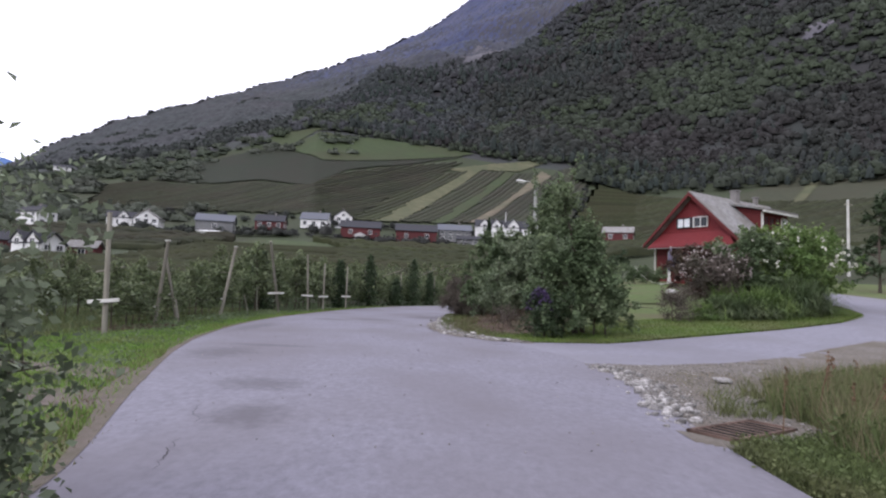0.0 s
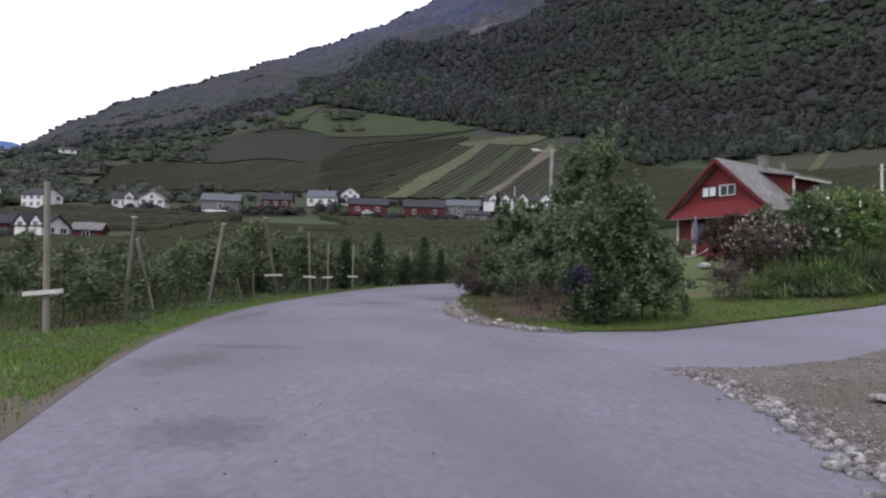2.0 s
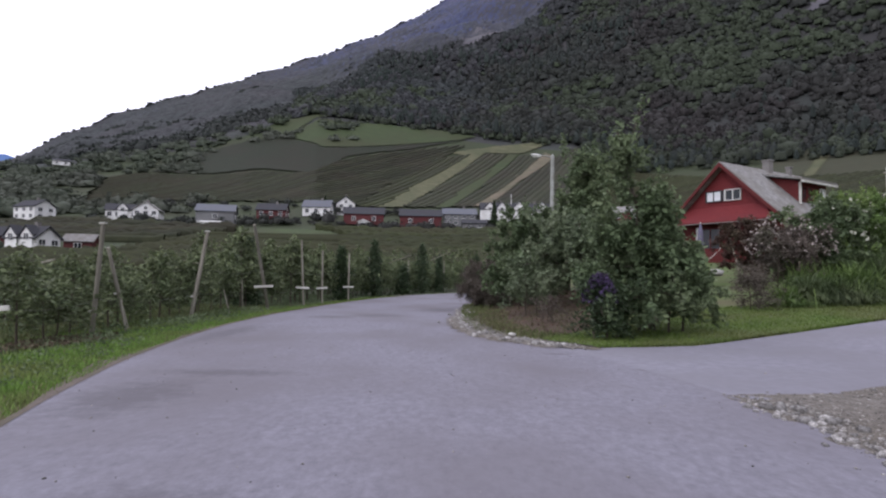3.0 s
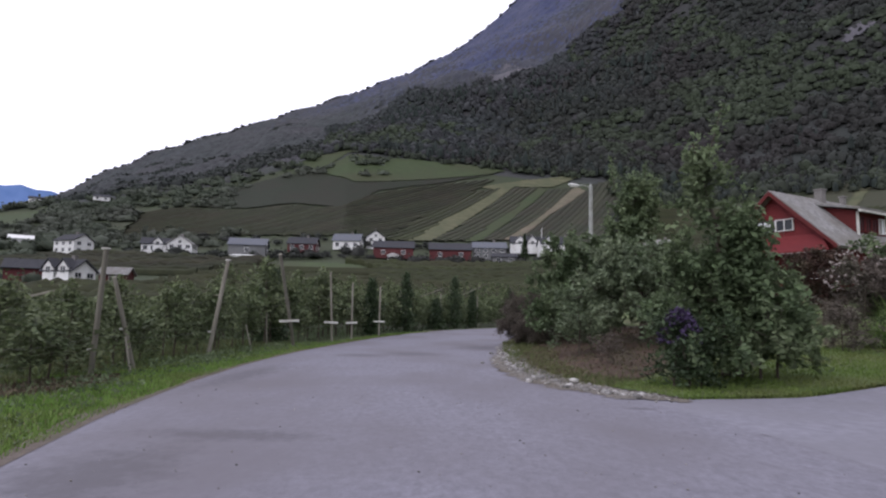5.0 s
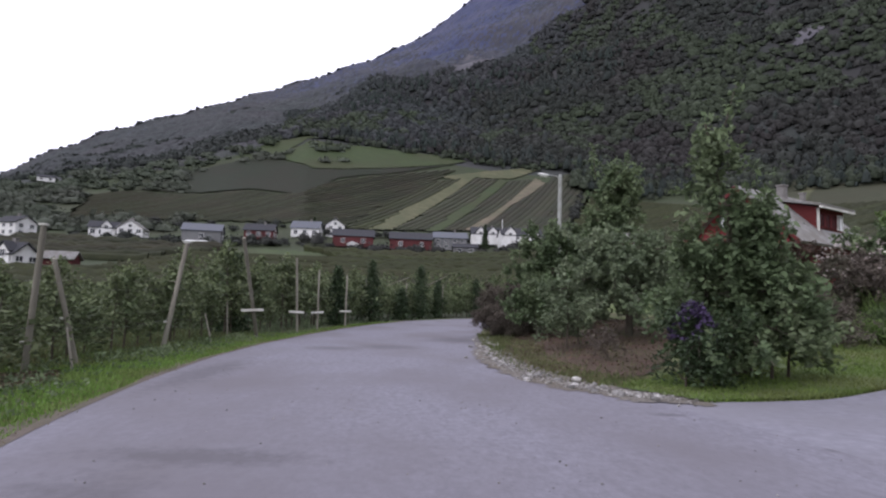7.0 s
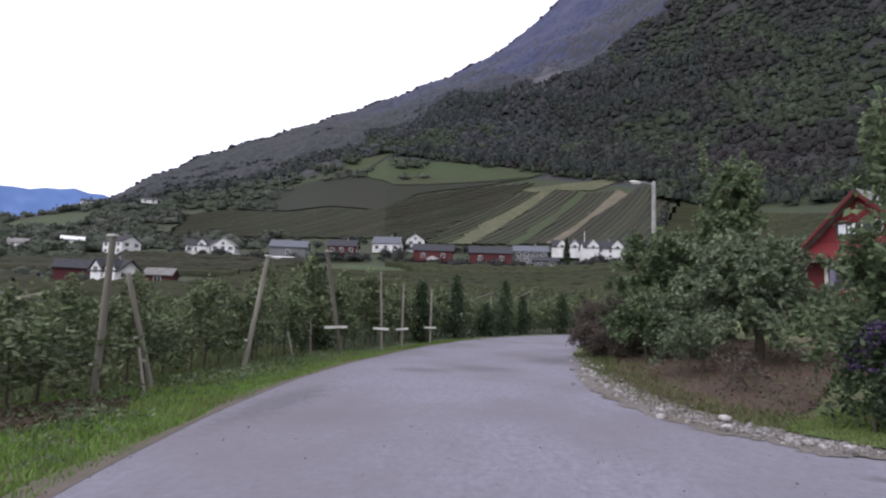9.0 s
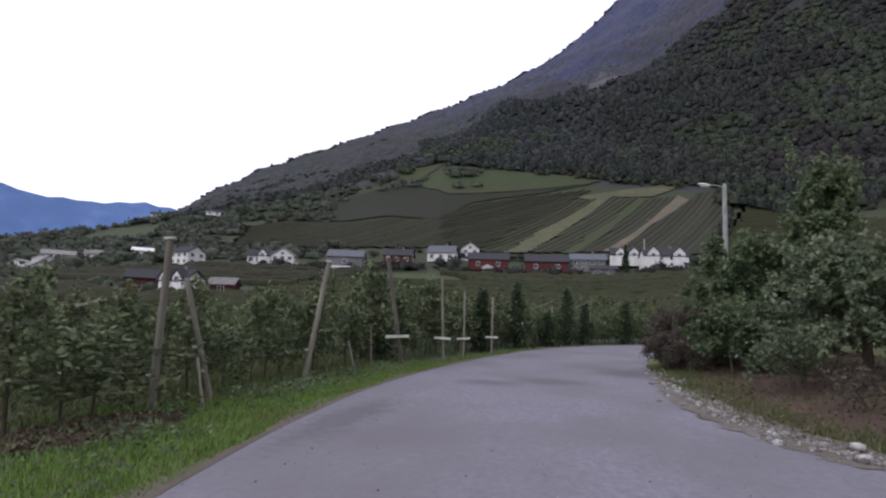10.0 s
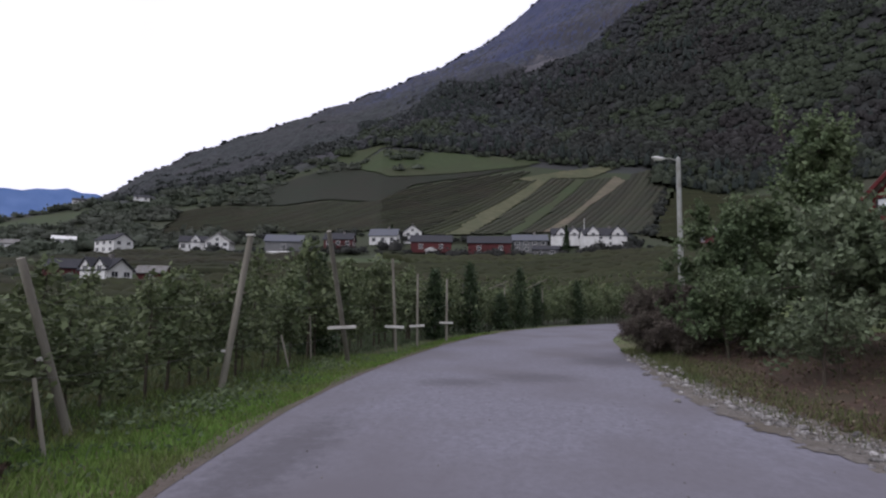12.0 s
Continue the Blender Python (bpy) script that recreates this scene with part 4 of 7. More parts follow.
def village_house(name, x, y, w, l, h, rise, turn, wall, roof, label, cross=(), rows=2, n_gable=2, n_side=3, chimneys=1, zoff=0.0, category="house", swing=0.0):
    """A gabled house: ridge along its own y, gable towards -y, turned about the upright axis by degrees; swing moves it round the valley."""
    h, rise = h * 0.86, rise * 0.86
    c, d = math.cos(radians(swing)), math.sin(radians(swing))
    x, y = VIEW[0] + (x - VIEW[0]) * c - (y - VIEW[1]) * d, VIEW[1] + (x - VIEW[0]) * d + (y - VIEW[1]) * c
    z = float(land(x, y)) + zoff
    e = put(name, None, m=pose(x, y, z - 0.15, 0, 0, turn), label=label, category=category, group="village houses")
    part("wall", gable_prism(bmesh.new(), w, l, h + 0.15, rise), wall, e)
    for s in (-1, 1):
        part("roof", roof_slab(bmesh.new(), w, l, h + 0.15, rise, s), roof, e)
    st = h / rows
    for k in range(rows):
        for q in range(n_gable):
            window_at(e, (q + 0.5) / n_gable * w - w / 2, 0.15 + st * (k + 0.55), min(1.3, w / n_gable * 0.5), min(1.4, st * 0.5))
    if rise > 2.4 and n_gable:
        window_at(e, 0, h + rise * 0.3, 0.9, 1.0)
    for s, tm in ((1, pose(w / 2, 0, 0, 0, 0, 90)), (-1, pose(-w / 2, l, 0, 0, 0, -90))):
        for k in range(rows):
            for q in range(n_side):
                window_at(e, (q + 0.5) / n_side * l, 0.15 + st * (k + 0.55), 1.25, min(1.4, st * 0.5), turn=tm)
    for s, yc, cw, ch in cross:  # small cross gables on one long side
        m = pose(s * w * 0.25, yc, 0, 0, 0, 90 * s)
        part("cross_gable", gable_prism(bmesh.new(), cw, w * 0.25 + 0.3, h + ch, cw * 0.55, y0=-w * 0.25 - 0.3 + 0.0), wall, e, m=m)
        for t in (-1, 1):
            part("gable_roof", roof_slab(bmesh.new(), cw, w * 0.25 + 0.3, h + ch, cw * 0.55, t, y0=-w * 0.25 - 0.3, over=0.3), roof, e, m=m)
        window_at(e, 0, h + ch * 0.4, 1.0, 1.1, y=-w * 0.25 - 0.3 - 0.04, turn=m)
    for c in range(chimneys):
        bm = bmesh.new()
        yc = l * (0.35 + 0.3 * c)
        box(bm, (-0.35, yc - 0.35, h + rise - 0.6), (0.35, yc + 0.35, h + rise + 1.0))
        box(bm, (-0.42, yc - 0.42, h + rise + 1.0), (0.42, yc + 0.42, h + rise + 1.12))
        part("chimney", bm, CHIMNEY, e)
    return e


SIDE = 90  # long side towards the viewer
village_house("house", 37.5, 226, 8, 14.5, 4.6, 3.2, SIDE + 5, WHITE, DARK_ROOF, "white wooden house with two front gables and dark roof", cross=((-1, 3.2, 4.0, 1.0), (-1, 11.5, 4.0, 1.0)), n_side=4)
village_house("house", 25.5, 236, 8, 12, 4.4, 3.2, SIDE, WHITE, DARK_ROOF, "white wooden house with front gables beside a spruce", cross=((-1, 4.2, 3.6, 0.8), (-1, 8.8, 3.6, 0.8)))
village_house("house", 12.0, 222, 8, 11.5, 4.8, 2.6, SIDE + 2, GREY_WALL, BLUE_ROOF, "grey boarded house with a grey roof", n_side=4, swing=0.35)
village_house("house", 14.0, 214.5, 4.5, 8, 2.4, 1.4, SIDE, GREY_WALL, DARK_ROOF, "low grey annex below the grey house", rows=1, n_side=2, chimneys=0)
village_house("barn", -1.5, 221, 9, 14.6, 4.4, 3.0, SIDE + 3, RED_FAR, DARK_ROOF, "long red barn with a dark sheet roof", rows=1, n_side=2, n_gable=0, chimneys=0, category="barn")
village_house("barn", -20, 223, 9, 14, 4.2, 3.0, SIDE + 6, RED_FAR, DARK_ROOF, "red barn with a dark roof", rows=1, n_side=2, n_gable=0, chimneys=0, category="barn", swing=0.6)
village_house("shed", -26.3, 214.5, 3.4, 3.5, 2.6, 0.8, 5, WHITE, WHITE, "small white shed before the red barn", rows=1, n_side=0, n_gable=1, chimneys=0, category="shed", swing=0.6)
village_house("house", -38.5, 233, 8, 10, 3.8, 3.2, SIDE, WHITE, BLUE_ROOF, "white house with a grey roof", rows=1, n_side=3, swing=1.1)
village_house("house", -34.0, 239, 7, 8, 5.4, 3.0, 10, WHITE, DARK_ROOF, "white gabled house behind another white house", n_side=2, swing=1.1)
village_house("house", -53, 224, 7.5, 10, 3.4, 2.8, SIDE + 4, RED_FAR, DARK_ROOF, "dark red house with a dark roof", rows=1, swing=1.1)
village_house("barn", -69.5, 210, 8.5, 12, 4.4, 2.8, SIDE + 12, GREY_WALL, BLUE_ROOF, "blue-grey barn with a sheet roof", rows=1, n_side=1, n_gable=1, chimneys=0, category="barn", swing=0.45)
village_house("garage", -71, 203.5, 4, 9, 1.2, 0.5, SIDE + 8, WHITE, WHITE, "low white garage wall before the grey barn", rows=1, n_side=0, n_gable=0, chimneys=0, category="garage", swing=0.8)
village_house("house", -95.5, 203, 7.6, 10, 5.0, 3.0, 14, WHITE, SLATE, "large white gabled house with a pale grey roof", n_side=3, n_gable=3, swing=0.7)
village_house("house", -100.8, 207, 6.5, 9.5, 3.6, 2.4, SIDE + 20, WHITE, DARK_ROOF, "low white wing with a dark roof beside a gabled house", n_side=4, rows=1, cross=((-1, 4.5, 3.0, 0.8),), chimneys=0, swing=0.4)
V = bmesh.new()
box(V, (-6.5, -0.2, 0), (6.5, 0.2, 0.9))
me = bpy.data.meshes.new("garden_wall")
V.to_mesh(me)
V.free()
me.materials.append(WHITE)
put("garden_wall", me, m=pose(-103.5, 201, float(land(-103.5, 201)) - 0.1, 0, 0, 24), label="low white terrace wall before the white house", category="wall")
village_house("house", -123, 199, 7, 9.5, 5.0, 2.4, 70, WHITE, DARK_ROOF, "white two-storey house with a dark roof", n_side=3, swing=1.2)
village_house("house", -71.2, 112.5, 5.0, 7.0, 4.1, 2.2, 74, WHITE, DARK_ROOF, "white two-storey house with dark roof among orchards", n_side=4, n_gable=2, cross=((-1, 1.7, 2.6, 0.7), (-1, 5.3, 2.6, 0.7)), zoff=-0.4)
village_house("barn", -87.6, 124.5, 6, 6.2, 3.2, 2.0, SIDE + 30, RED_FAR, DARK_ROOF, "red barn beside a white house", rows=1, n_side=0, n_gable=0, chimneys=0, category="barn")
village_house("cottage", -69.4, 124.5, 4, 5.2, 2.4, 1.5, SIDE + 10, RED_FAR, SLATE, "small red outbuilding among orchards", rows=1, n_side=1, n_gable=0, chimneys=0)
village_house("house", -168, 228, 6, 7.5, 2.4, 1.6, SIDE + 36, WHITE, WHITE, "low white house on the slope", rows=1, n_side=2)
for hx, hy, hw, hl_, ht in ((-176, 173, 5.5, 8, 20), (-195, 201, 5.5, 8, 30), (-179, 189, 5, 6, 60), (-190, 212, 5, 11, 130), (-183, 218, 5, 6, 120), (-160, 167, 5, 7, 60), (-262, 362, 7, 9, 120), (-226, 368, 7, 9, 120), (-205, 222, 5, 8, 120)):
    village_house("house", hx, hy, hw, hl_, 2.8, 1.8, ht, WHITE, SLATE if hx > -200 else DARK_ROOF, "small white house far off on the slope", rows=1, n_side=2, n_gable=1, chimneys=0)
village_house("cottage", 68, 214, 8, 10, 3.6, 2.6, SIDE - 20, RED_FAR, SLATE, "faded red house on the slope beyond the garden", rows=1, n_side=2, n_gable=1)


def spruce(x, y, high, wide, seed, label):
    r = np.random.default_rng(seed)
    z = float(land(x, y))
    e = put("spruce", None, m=pose(x, y, z), label=label, category="tree")
    V, F = tubes([([(0, 0, -0.2), (0, 0, high * 0.95)], wide * 0.05, 0.03)])
    put("trunk", mesh_np("trunk", V, F, BARK), e)
    n = 1500
    h = r.uniform(0.06, 1, n)
    rr = wide / 2 * (1 - h) ** 0.85 * np.sqrt(r.uniform(0.15, 1, n)) * (0.8 + 0.25 * np.sin(h * 60))
    a = r.uniform(0, 6.3, n)
    V, F = leaf_quads(np.stack([rr * np.cos(a), rr * np.sin(a), h * high], 1), wide * 0.16, r, 0.5, 0.5)
    put("crown", mesh_np("crown", V, F, LEAF_DARK), e)
    return e


spruce(17.5, 222, 9.5, 4.2, 1, "dark pointed spruce beside the white village house")
spruce(-10.5, 224, 5, 3, 2, "dark tree between the red barns")
spruce(-46, 236, 7, 4, 3, "grey-green tree behind the white house")
V = bmesh.new()
rod(V, (23.8, 224, 20), (23.8, 224, 32), 0.16, 0.10)
fp = bpy.data.meshes.new("flagpole")
V.to_mesh(fp)
V.free()
fp.materials.append(WHITE)
put("flagpole", fp, label="white flagpole before the village house", category="flagpole")


# ---- red house with its garden front ----
HX, HY, HZ = 19.75, 47.5, 2.35
W_, L_, H_, RISE = 7.8, 10.2, 3.45, 3.64
house = put("house", None, m=pose(HX, HY, HZ, 0, 0, -58), label="red wooden house with steep grey slate roof and dormer", category="house")
# ground floor: shade under the overhanging gable is put in as darker red
bm = bmesh.new()
box(bm, (-W_ / 2 + 0.05, 0.6, 0), (W_ / 2 - 0.05, L_, H_))
part("lower_wall", bm, RED_DARK, house, "red boarded ground floor, darker red for the overhang's shade")
bm = bmesh.new()
box(bm, (-W_ / 2 + 0.02, 0.5, -0.4), (W_ / 2 - 0.02, L_ + 0.05, 0.12))
part("plinth", bm, CHIMNEY, house, "grey plinth")
bm = gable_prism(bmesh.new(), W_ - 0.1, L_ - 0.2, 0.35, RISE, y0=0.1)
bmesh.ops.translate(bm, verts=bm.verts, vec=(0, 0, H_ - 0.2))
part("gable_wall", bm, RED_WALL, house, "red boarded upper gable")
# cladding boards on the gable, lapped
for k in range(24):
    z = H_ + 0.12 + k * 0.165
    half = (W_ / 2 - 0.15) * (1 - (z + 0.16 - H_ - 0.15) / RISE)
    if half < 0.2:
        break
    bm = bmesh.new()
    box(bm, (-half, 0.065, z), (half, 0.11, z + 0.155), m=None)
    part("board", bm, RED_WALL, house)
bm = bmesh.new()
vs = [bm.verts.new(c) for c in ((-W_ / 2 + 0.1, -0.62, H_ - 0.24), (W_ / 2 - 0.1, -0.62, H_ - 0.24), (2.95, 0.05, H_ + 0.86), (-2.95, 0.05, H_ + 0.86),
                                (-W_ / 2 + 0.1, -0.62, H_ - 0.34), (W_ / 2 - 0.1, -0.62, H_ - 0.34), (2.95, 0.12, H_ - 0.34), (-2.95, 0.12, H_ - 0.34))]
for f in ((0, 1, 2, 3), (4, 7, 6, 5), (0, 4, 5, 1), (1, 5, 6, 2), (3, 7, 4, 0), (2, 6, 7, 3)):
    bm.faces.new([vs[k] for k in f])
bmesh.ops.recalc_face_normals(bm, faces=bm.faces[:])
part("pent_roof", bm, RED_WALL, house, "sloping red boarded skirt below the gable windows")
bm = bmesh.new()
box(bm, (-W_ / 2 + 0.1, -0.66, H_ - 0.405), (W_ / 2 - 0.1, -0.58, H_ - 0.345))
part("trim", bm, CHIMNEY, house, "weathered grey trim under the skirt")
for s in (-1, 1):
    part("roof", roof_slab(bmesh.new(), W_, L_, H_ + 0.12, RISE, s, over=0.55, thick=0.2), SLATE, house, "grey slate roof slope")
    t = math.hypot(W_ / 2, RISE)
    bm = bmesh.new()
    a, b = Vector((0, -0.62, H_ + RISE + 0.0)), Vector((s * (W_ / 2 + 0.4), -0.62, H_ - 0.36))
    vs = [bm.verts.new(p) for p in (a + Vector((0, 0, 0.34)), b + Vector((0, 0, 0.34)), b + Vector((0, 0, 0.08)), a + Vector((0, 0, 0.04)))]
    f = bm.faces.new(vs)
    r_ = bmesh.ops.extrude_face_region(bm, geom=[f])
    bmesh.ops.translate(bm, verts=[v for v in r_["geom"] if isinstance(v, bmesh.types.BMVert)], vec=(0, 0.12, 0))
    bmesh.ops.recalc_face_normals(bm, faces=bm.faces[:])
    part("barge_board", bm, RED_DARK, house, "red barge board")
# slate courses standing proud on the visible slope
t = math.hypot(W_ / 2, RISE)
slope = Matrix.Translation((0, 0, H_ + 0.12 + RISE + 0.26)) @ Matrix.Rotation(math.atan2(RISE, W_ / 2), 4, "Y")
for k in range(13):
    bm = bmesh.new()
    u = 0.25 + k * 0.4
    box(bm, (u, -0.5, -0.012), (u + 0.42, L_ + 0.5, 0.022), m=slope)
    part("slate_course", bm, SLATE, house)
# shed dormer on the far-right slope
D0, D1, DF, DH = 4.2, 8.0, 3.05, 2.72
bm = bmesh.new()
pts = [(0.7, H_ + 2.95), (DF, H_ + 0.1), (DF, H_ + DH), (0.7, H_ + 3.32)]
vs = [[bm.verts.new((x, y, z)) for x, z in pts] for y in (D0, D1)]
bm.faces.new(vs[0])
bm.faces.new(vs[1][::-1])
for k in range(4):
    bm.faces.new((vs[0][k], vs[1][k], vs[1][(k + 1) % 4], vs[0][(k + 1) % 4]))
bmesh.ops.recalc_face_normals(bm, faces=bm.faces[:])
part("dormer", bm, RED_DARK, house, "dark red dormer")
bm = bmesh.new()
roof_m = Matrix.Translation((0.3, 0, H_ + 3.44)) @ Matrix.Rotation(math.atan2(0.68, DF), 4, "Y")
box(bm, (0, D0 - 0.5, 0), (DF + 0.3, D1 + 0.6, 0.16), m=roof_m)
part("dormer_roof", bm, SLATE, house, "flat-pitched grey dormer roof")
bm = bmesh.new()
box(bm, (DF + 0.42, D0 - 0.5, H_ + DH - 0.16), (DF + 0.56, D1 + 0.6, H_ + DH - 0.02))
part("gutter", bm, PALEBOARD, house, "pale gutter")
bm = bmesh.new()
rod(bm, (DF + 0.12, D0 - 0.02, H_ - 0.2), (DF + 0.12, D0 - 0.02, H_ + DH - 0.1), 0.09)
part("downpipe", bm, PALEBOARD, house, "white downpipe")
bm = bmesh.new()
rod(bm, (-W_ / 2 + 0.02, 0.42, 0), (-W_ / 2 + 0.02, 0.42, H_ - 0.25), 0.06)
part("downpipe", bm, PALEBOARD, house, "white downpipe")


def sash(parent, x, z, w, h, m, lights=2, rail=False, t=0.055, panes=None, frame_mat=None):
    """A white sash window: glass panes in a white frame with bars."""
    bm = bmesh.new()
    for lo, hi in (((-w / 2 - t, -h / 2 - t), (w / 2 + t, -h / 2)), ((-w / 2 - t, h / 2), (w / 2 + t, h / 2 + t)), ((-w / 2 - t, -h / 2), (-w / 2, h / 2)), ((w / 2, -h / 2), (w / 2 + t, h / 2))):
        box(bm, (x + lo[0], -0.12, z + lo[1]), (x + hi[0], 0.02, z + hi[1]))
    o = part("window", bm, frame_mat or WHITE, parent, "white framed window" if frame_mat is None else "dark framed window", m=m)
    for k in range(lights):
        a = -w / 2 + w * k / lights
        bm = bmesh.new()
        box(bm, (x + a + 0.04, -0.05, z - h / 2 + 0.02), (x + a + w / lights - 0.04, -0.02, z + h / 2 - 0.02))
        part("pane", bm, (panes or [GLASS] * lights)[k], o)
        bm = bmesh.new()
        box(bm, (x + a - 0.03, -0.09, z - h / 2), (x + a + 0.03, -0.01, z + h / 2))
        if rail:
            box(bm, (x + a, -0.085, z - 0.03), (x + a + w / lights, -0.012, z + 0.03))
        part("bar", bm, frame_mat or WHITE, o)
    return o


front = pose(0, 0.06, 0)
for xc in (-0.84, 0.66):
    sash(house, xc, H_ + 1.62, 1.16, 0.7, front, lights=2, panes=[CURTAIN, CURTAIN] if xc < 0 else [GLASS, GLASS], frame_mat=DARK_ROOF if xc < 0 else None)
bm = bmesh.new()
box(bm, (-0.19, -0.10, H_ + 1.24), (0.01, 0.0, H_ + 2.0), m=front)
part("panel", bm, DARK_ROOF, house, "dark panel between the windows")
right = pose(DF, 0, 0, 0, 0, 90)
for yc in (4.75, 5.6, 6.45, 7.35):
    sash(house, yc, H_ + 1.85, 0.62, 0.95, right, lights=2, frame_mat=RED_DARK if yc < 7 else None, panes=[GLASS, CURTAIN if yc > 7 else GLASS])
lower = pose(0, 0.6, 0)
sash(house, -1.5, 1.75, 1.6, 2.0, lower, lights=2, frame_mat=RED_DARK)
bm = bmesh.new()
box(bm, (-2.62, 0.42, 0.12), (-2.4, 0.58, 2.9))
part("post", bm, PALEBOARD, house, "pale post beside the terrace window")
sash(house, 2.2, 2.0, 1.6, 1.1, lower, lights=2)
bm = bmesh.new()
for yc, hh, cw in ((5.6, 1.1, 0.28), (8.6, 0.9, 0.17)):
    bm = bmesh.new()
    box(bm, (-cw, yc - cw, H_ + RISE - 0.5), (cw, yc + cw, H_ + RISE + hh), bevel=0.03)
    box(bm, (-cw - 0.05, yc - cw - 0.05, H_ + RISE + hh), (cw + 0.05, yc + cw + 0.05, H_ + RISE + hh + 0.1))
    part("chimney", bm, CHIMNEY, house, "grey rendered chimney")

# terrace fence, closed parasol and a leaning white bar
fence = put("fence", None, m=pose(17.4, 45.6, float(land(17.4, 45.6)), 0, 0, -32), label="low red boarded terrace fence", category="fence")
for k in range(22):
    bm = bmesh.new()
    box(bm, (k * 0.2, 0, 0.05), (k * 0.2 + 0.185, 0.03, 1.0 + 0.02 * (k % 2)), bevel=0.005)
    part("board", bm, RED_DARK, fence)
for z in (0.25, 0.85):
    bm = bmesh.new()
    box(bm, (-0.05, 0.035, z), (4.45, 0.08, z + 0.1))
    part("rail", bm, RED_DARK, fence)
for k in range(3):
    bm = bmesh.new()
    box(bm, (k * 2.15, 0.085, -0.1), (k * 2.15 + 0.1, 0.18, 1.0))
    part("post", bm, RED_DARK, fence)
parasol = put("parasol", None, m=pose(17.9, 47.2, float(land(17.9, 47.2))), label="closed violet-grey garden parasol on the terrace", category="parasol")
part("pole", rod(bmesh.new(), (0, 0, 0), (0, 0, 2.9), 0.03), PALEBOARD, parasol)
bm = bmesh.new()
for z0, z1, r0, r1 in ((0.9, 1.2, 0.10, 0.24), (1.2, 2.2, 0.24, 0.17), (2.2, 2.75, 0.17, 0.05)):
    rod(bm, (0, 0, z0), (0, 0, z1), r0, r1, 9)
part("canopy", bm, CLOTH, parasol, "folded violet-grey cloth")
bm = bmesh.new()
rod(bm, (0, 0, 0), (0, 0, 0.12), 0.28, 0.24, 16)
part("base", bm, CHIMNEY, parasol)
hammock = put("hammock_stand", None, m=pose(16.2, 44.4, float(land(16.2, 44.4)), 0, 0, -20), label="white curved hammock stand on the lawn", category="hammock stand")
pts = [(-1.9 + 3.8 * k / 14, 0, 0.08 + 1.25 * abs(-1 + 2 * k / 14) ** 2.2) for k in range(15)]
V, F = tubes([(pts, 0.022, 0.022)], 8)
put("bow", mesh_np("bow", V, F, PALEBOARD, True), hammock)
bm = bmesh.new()
box(bm, (-0.06, -0.6, -0.02), (0.06, 0.6, 0.07))
part("foot", bm, PALEBOARD, hammock)

# pale pole leaning by the garden wall
px_, py_ = 13.5, 32.2
bm = bmesh.new()
rod(bm, (0, 0, -0.1), (-0.55, 0.1, 1.85), 0.045, 0.035, 8)
me = bpy.data.meshes.new("leaning_pole")
bm.to_mesh(me)
bm.free()
me.materials.append(POLEWOOD)
put("leaning_pole", me, m=pose(px_, py_, float(land(px_, py_))), label="pale wooden pole leaning in the garden", category="pole")


# ---- orchard beside the road ----
def fruit_tree_mesh(seed, n_leaf, leaf, high):
    """A slender trained apple tree: thin trunk, short side shoots, loose leaves."""
    r = np.random.default_rng(seed)
    lines = [([(0, 0, -0.1), (0.02, 0.01, high * 0.4), (r.normal(0, 0.04), r.normal(0, 0.04), high * 0.97)], 0.028, 0.008)]
    P = []
    for k in range(17):
        z = high * (0.27 + 0.71 * k / 16)
        a, ln = r.uniform(0, 6.3), (0.60 * (1 - (z / high) ** 2.2) + 0.12) * r.uniform(0.6, 1.25)
        tip = np.array([math.cos(a) * ln, math.sin(a) * ln, z + ln * r.uniform(-0.25, 0.5)])
        base = np.array([0, 0, z])
        lines.append(([base, (base + tip) / 2 + [0, 0, 0.03], tip], 0.010, 0.004))
        m = max(6, int(n_leaf / 17))
        t = r.uniform(0.2, 1.1, m)[:, None]
        P.append(base * (1 - t) + tip * t + r.normal(0, 0.10, (m, 3)))
    up = np.stack([r.normal(0, 0.06, 16), r.normal(0, 0.06, 16), r.uniform(high * 0.9, high * 1.12, 16)], 1)
    V1, F1 = tubes(lines, 4)
    V2, F2 = leaf_quads(np.concatenate(P + [up]), leaf, r, 0.25, 0.55)
    return (V1, F1), (V2, F2)


VARIANTS = []
for k in range(9):
    hgt = (1.55, 1.7, 1.85, 2.0, 1.6, 1.75, 1.95, 2.15, 1.65)[k]
    (V1, F1), (V2, F2) = fruit_tree_mesh(100 + k, 720, 0.122, hgt)
    VARIANTS.append((mesh_np("trunk", V1, F1, BARK), mesh_np("crown", V2, F2, LEAF_ORCH)))


def edge_row(off, y0, y1, step, seed):
    """Places along the road's left edge, at a set distance outside it."""
    r = np.random.default_rng(seed)
    ys = np.arange(y0, y1, 0.1)
    E = resample(ROAD_L, ys)
    d = np.gradient(E, axis=0)
    d /= np.hypot(d[:, 0], d[:, 1])[:, None]
    Q = E + np.stack([-d[:, 1], d[:, 0]], 1) * off
    s = np.concatenate([[0], np.cumsum(np.hypot(*np.diff(Q, axis=0).T))])
    u = np.arange(0, s[-1], step)
    P = np.stack([np.interp(u, s, Q[:, 0]), np.interp(u, s, Q[:, 1])], 1)
    return P + r.normal(0, 0.07, P.shape)


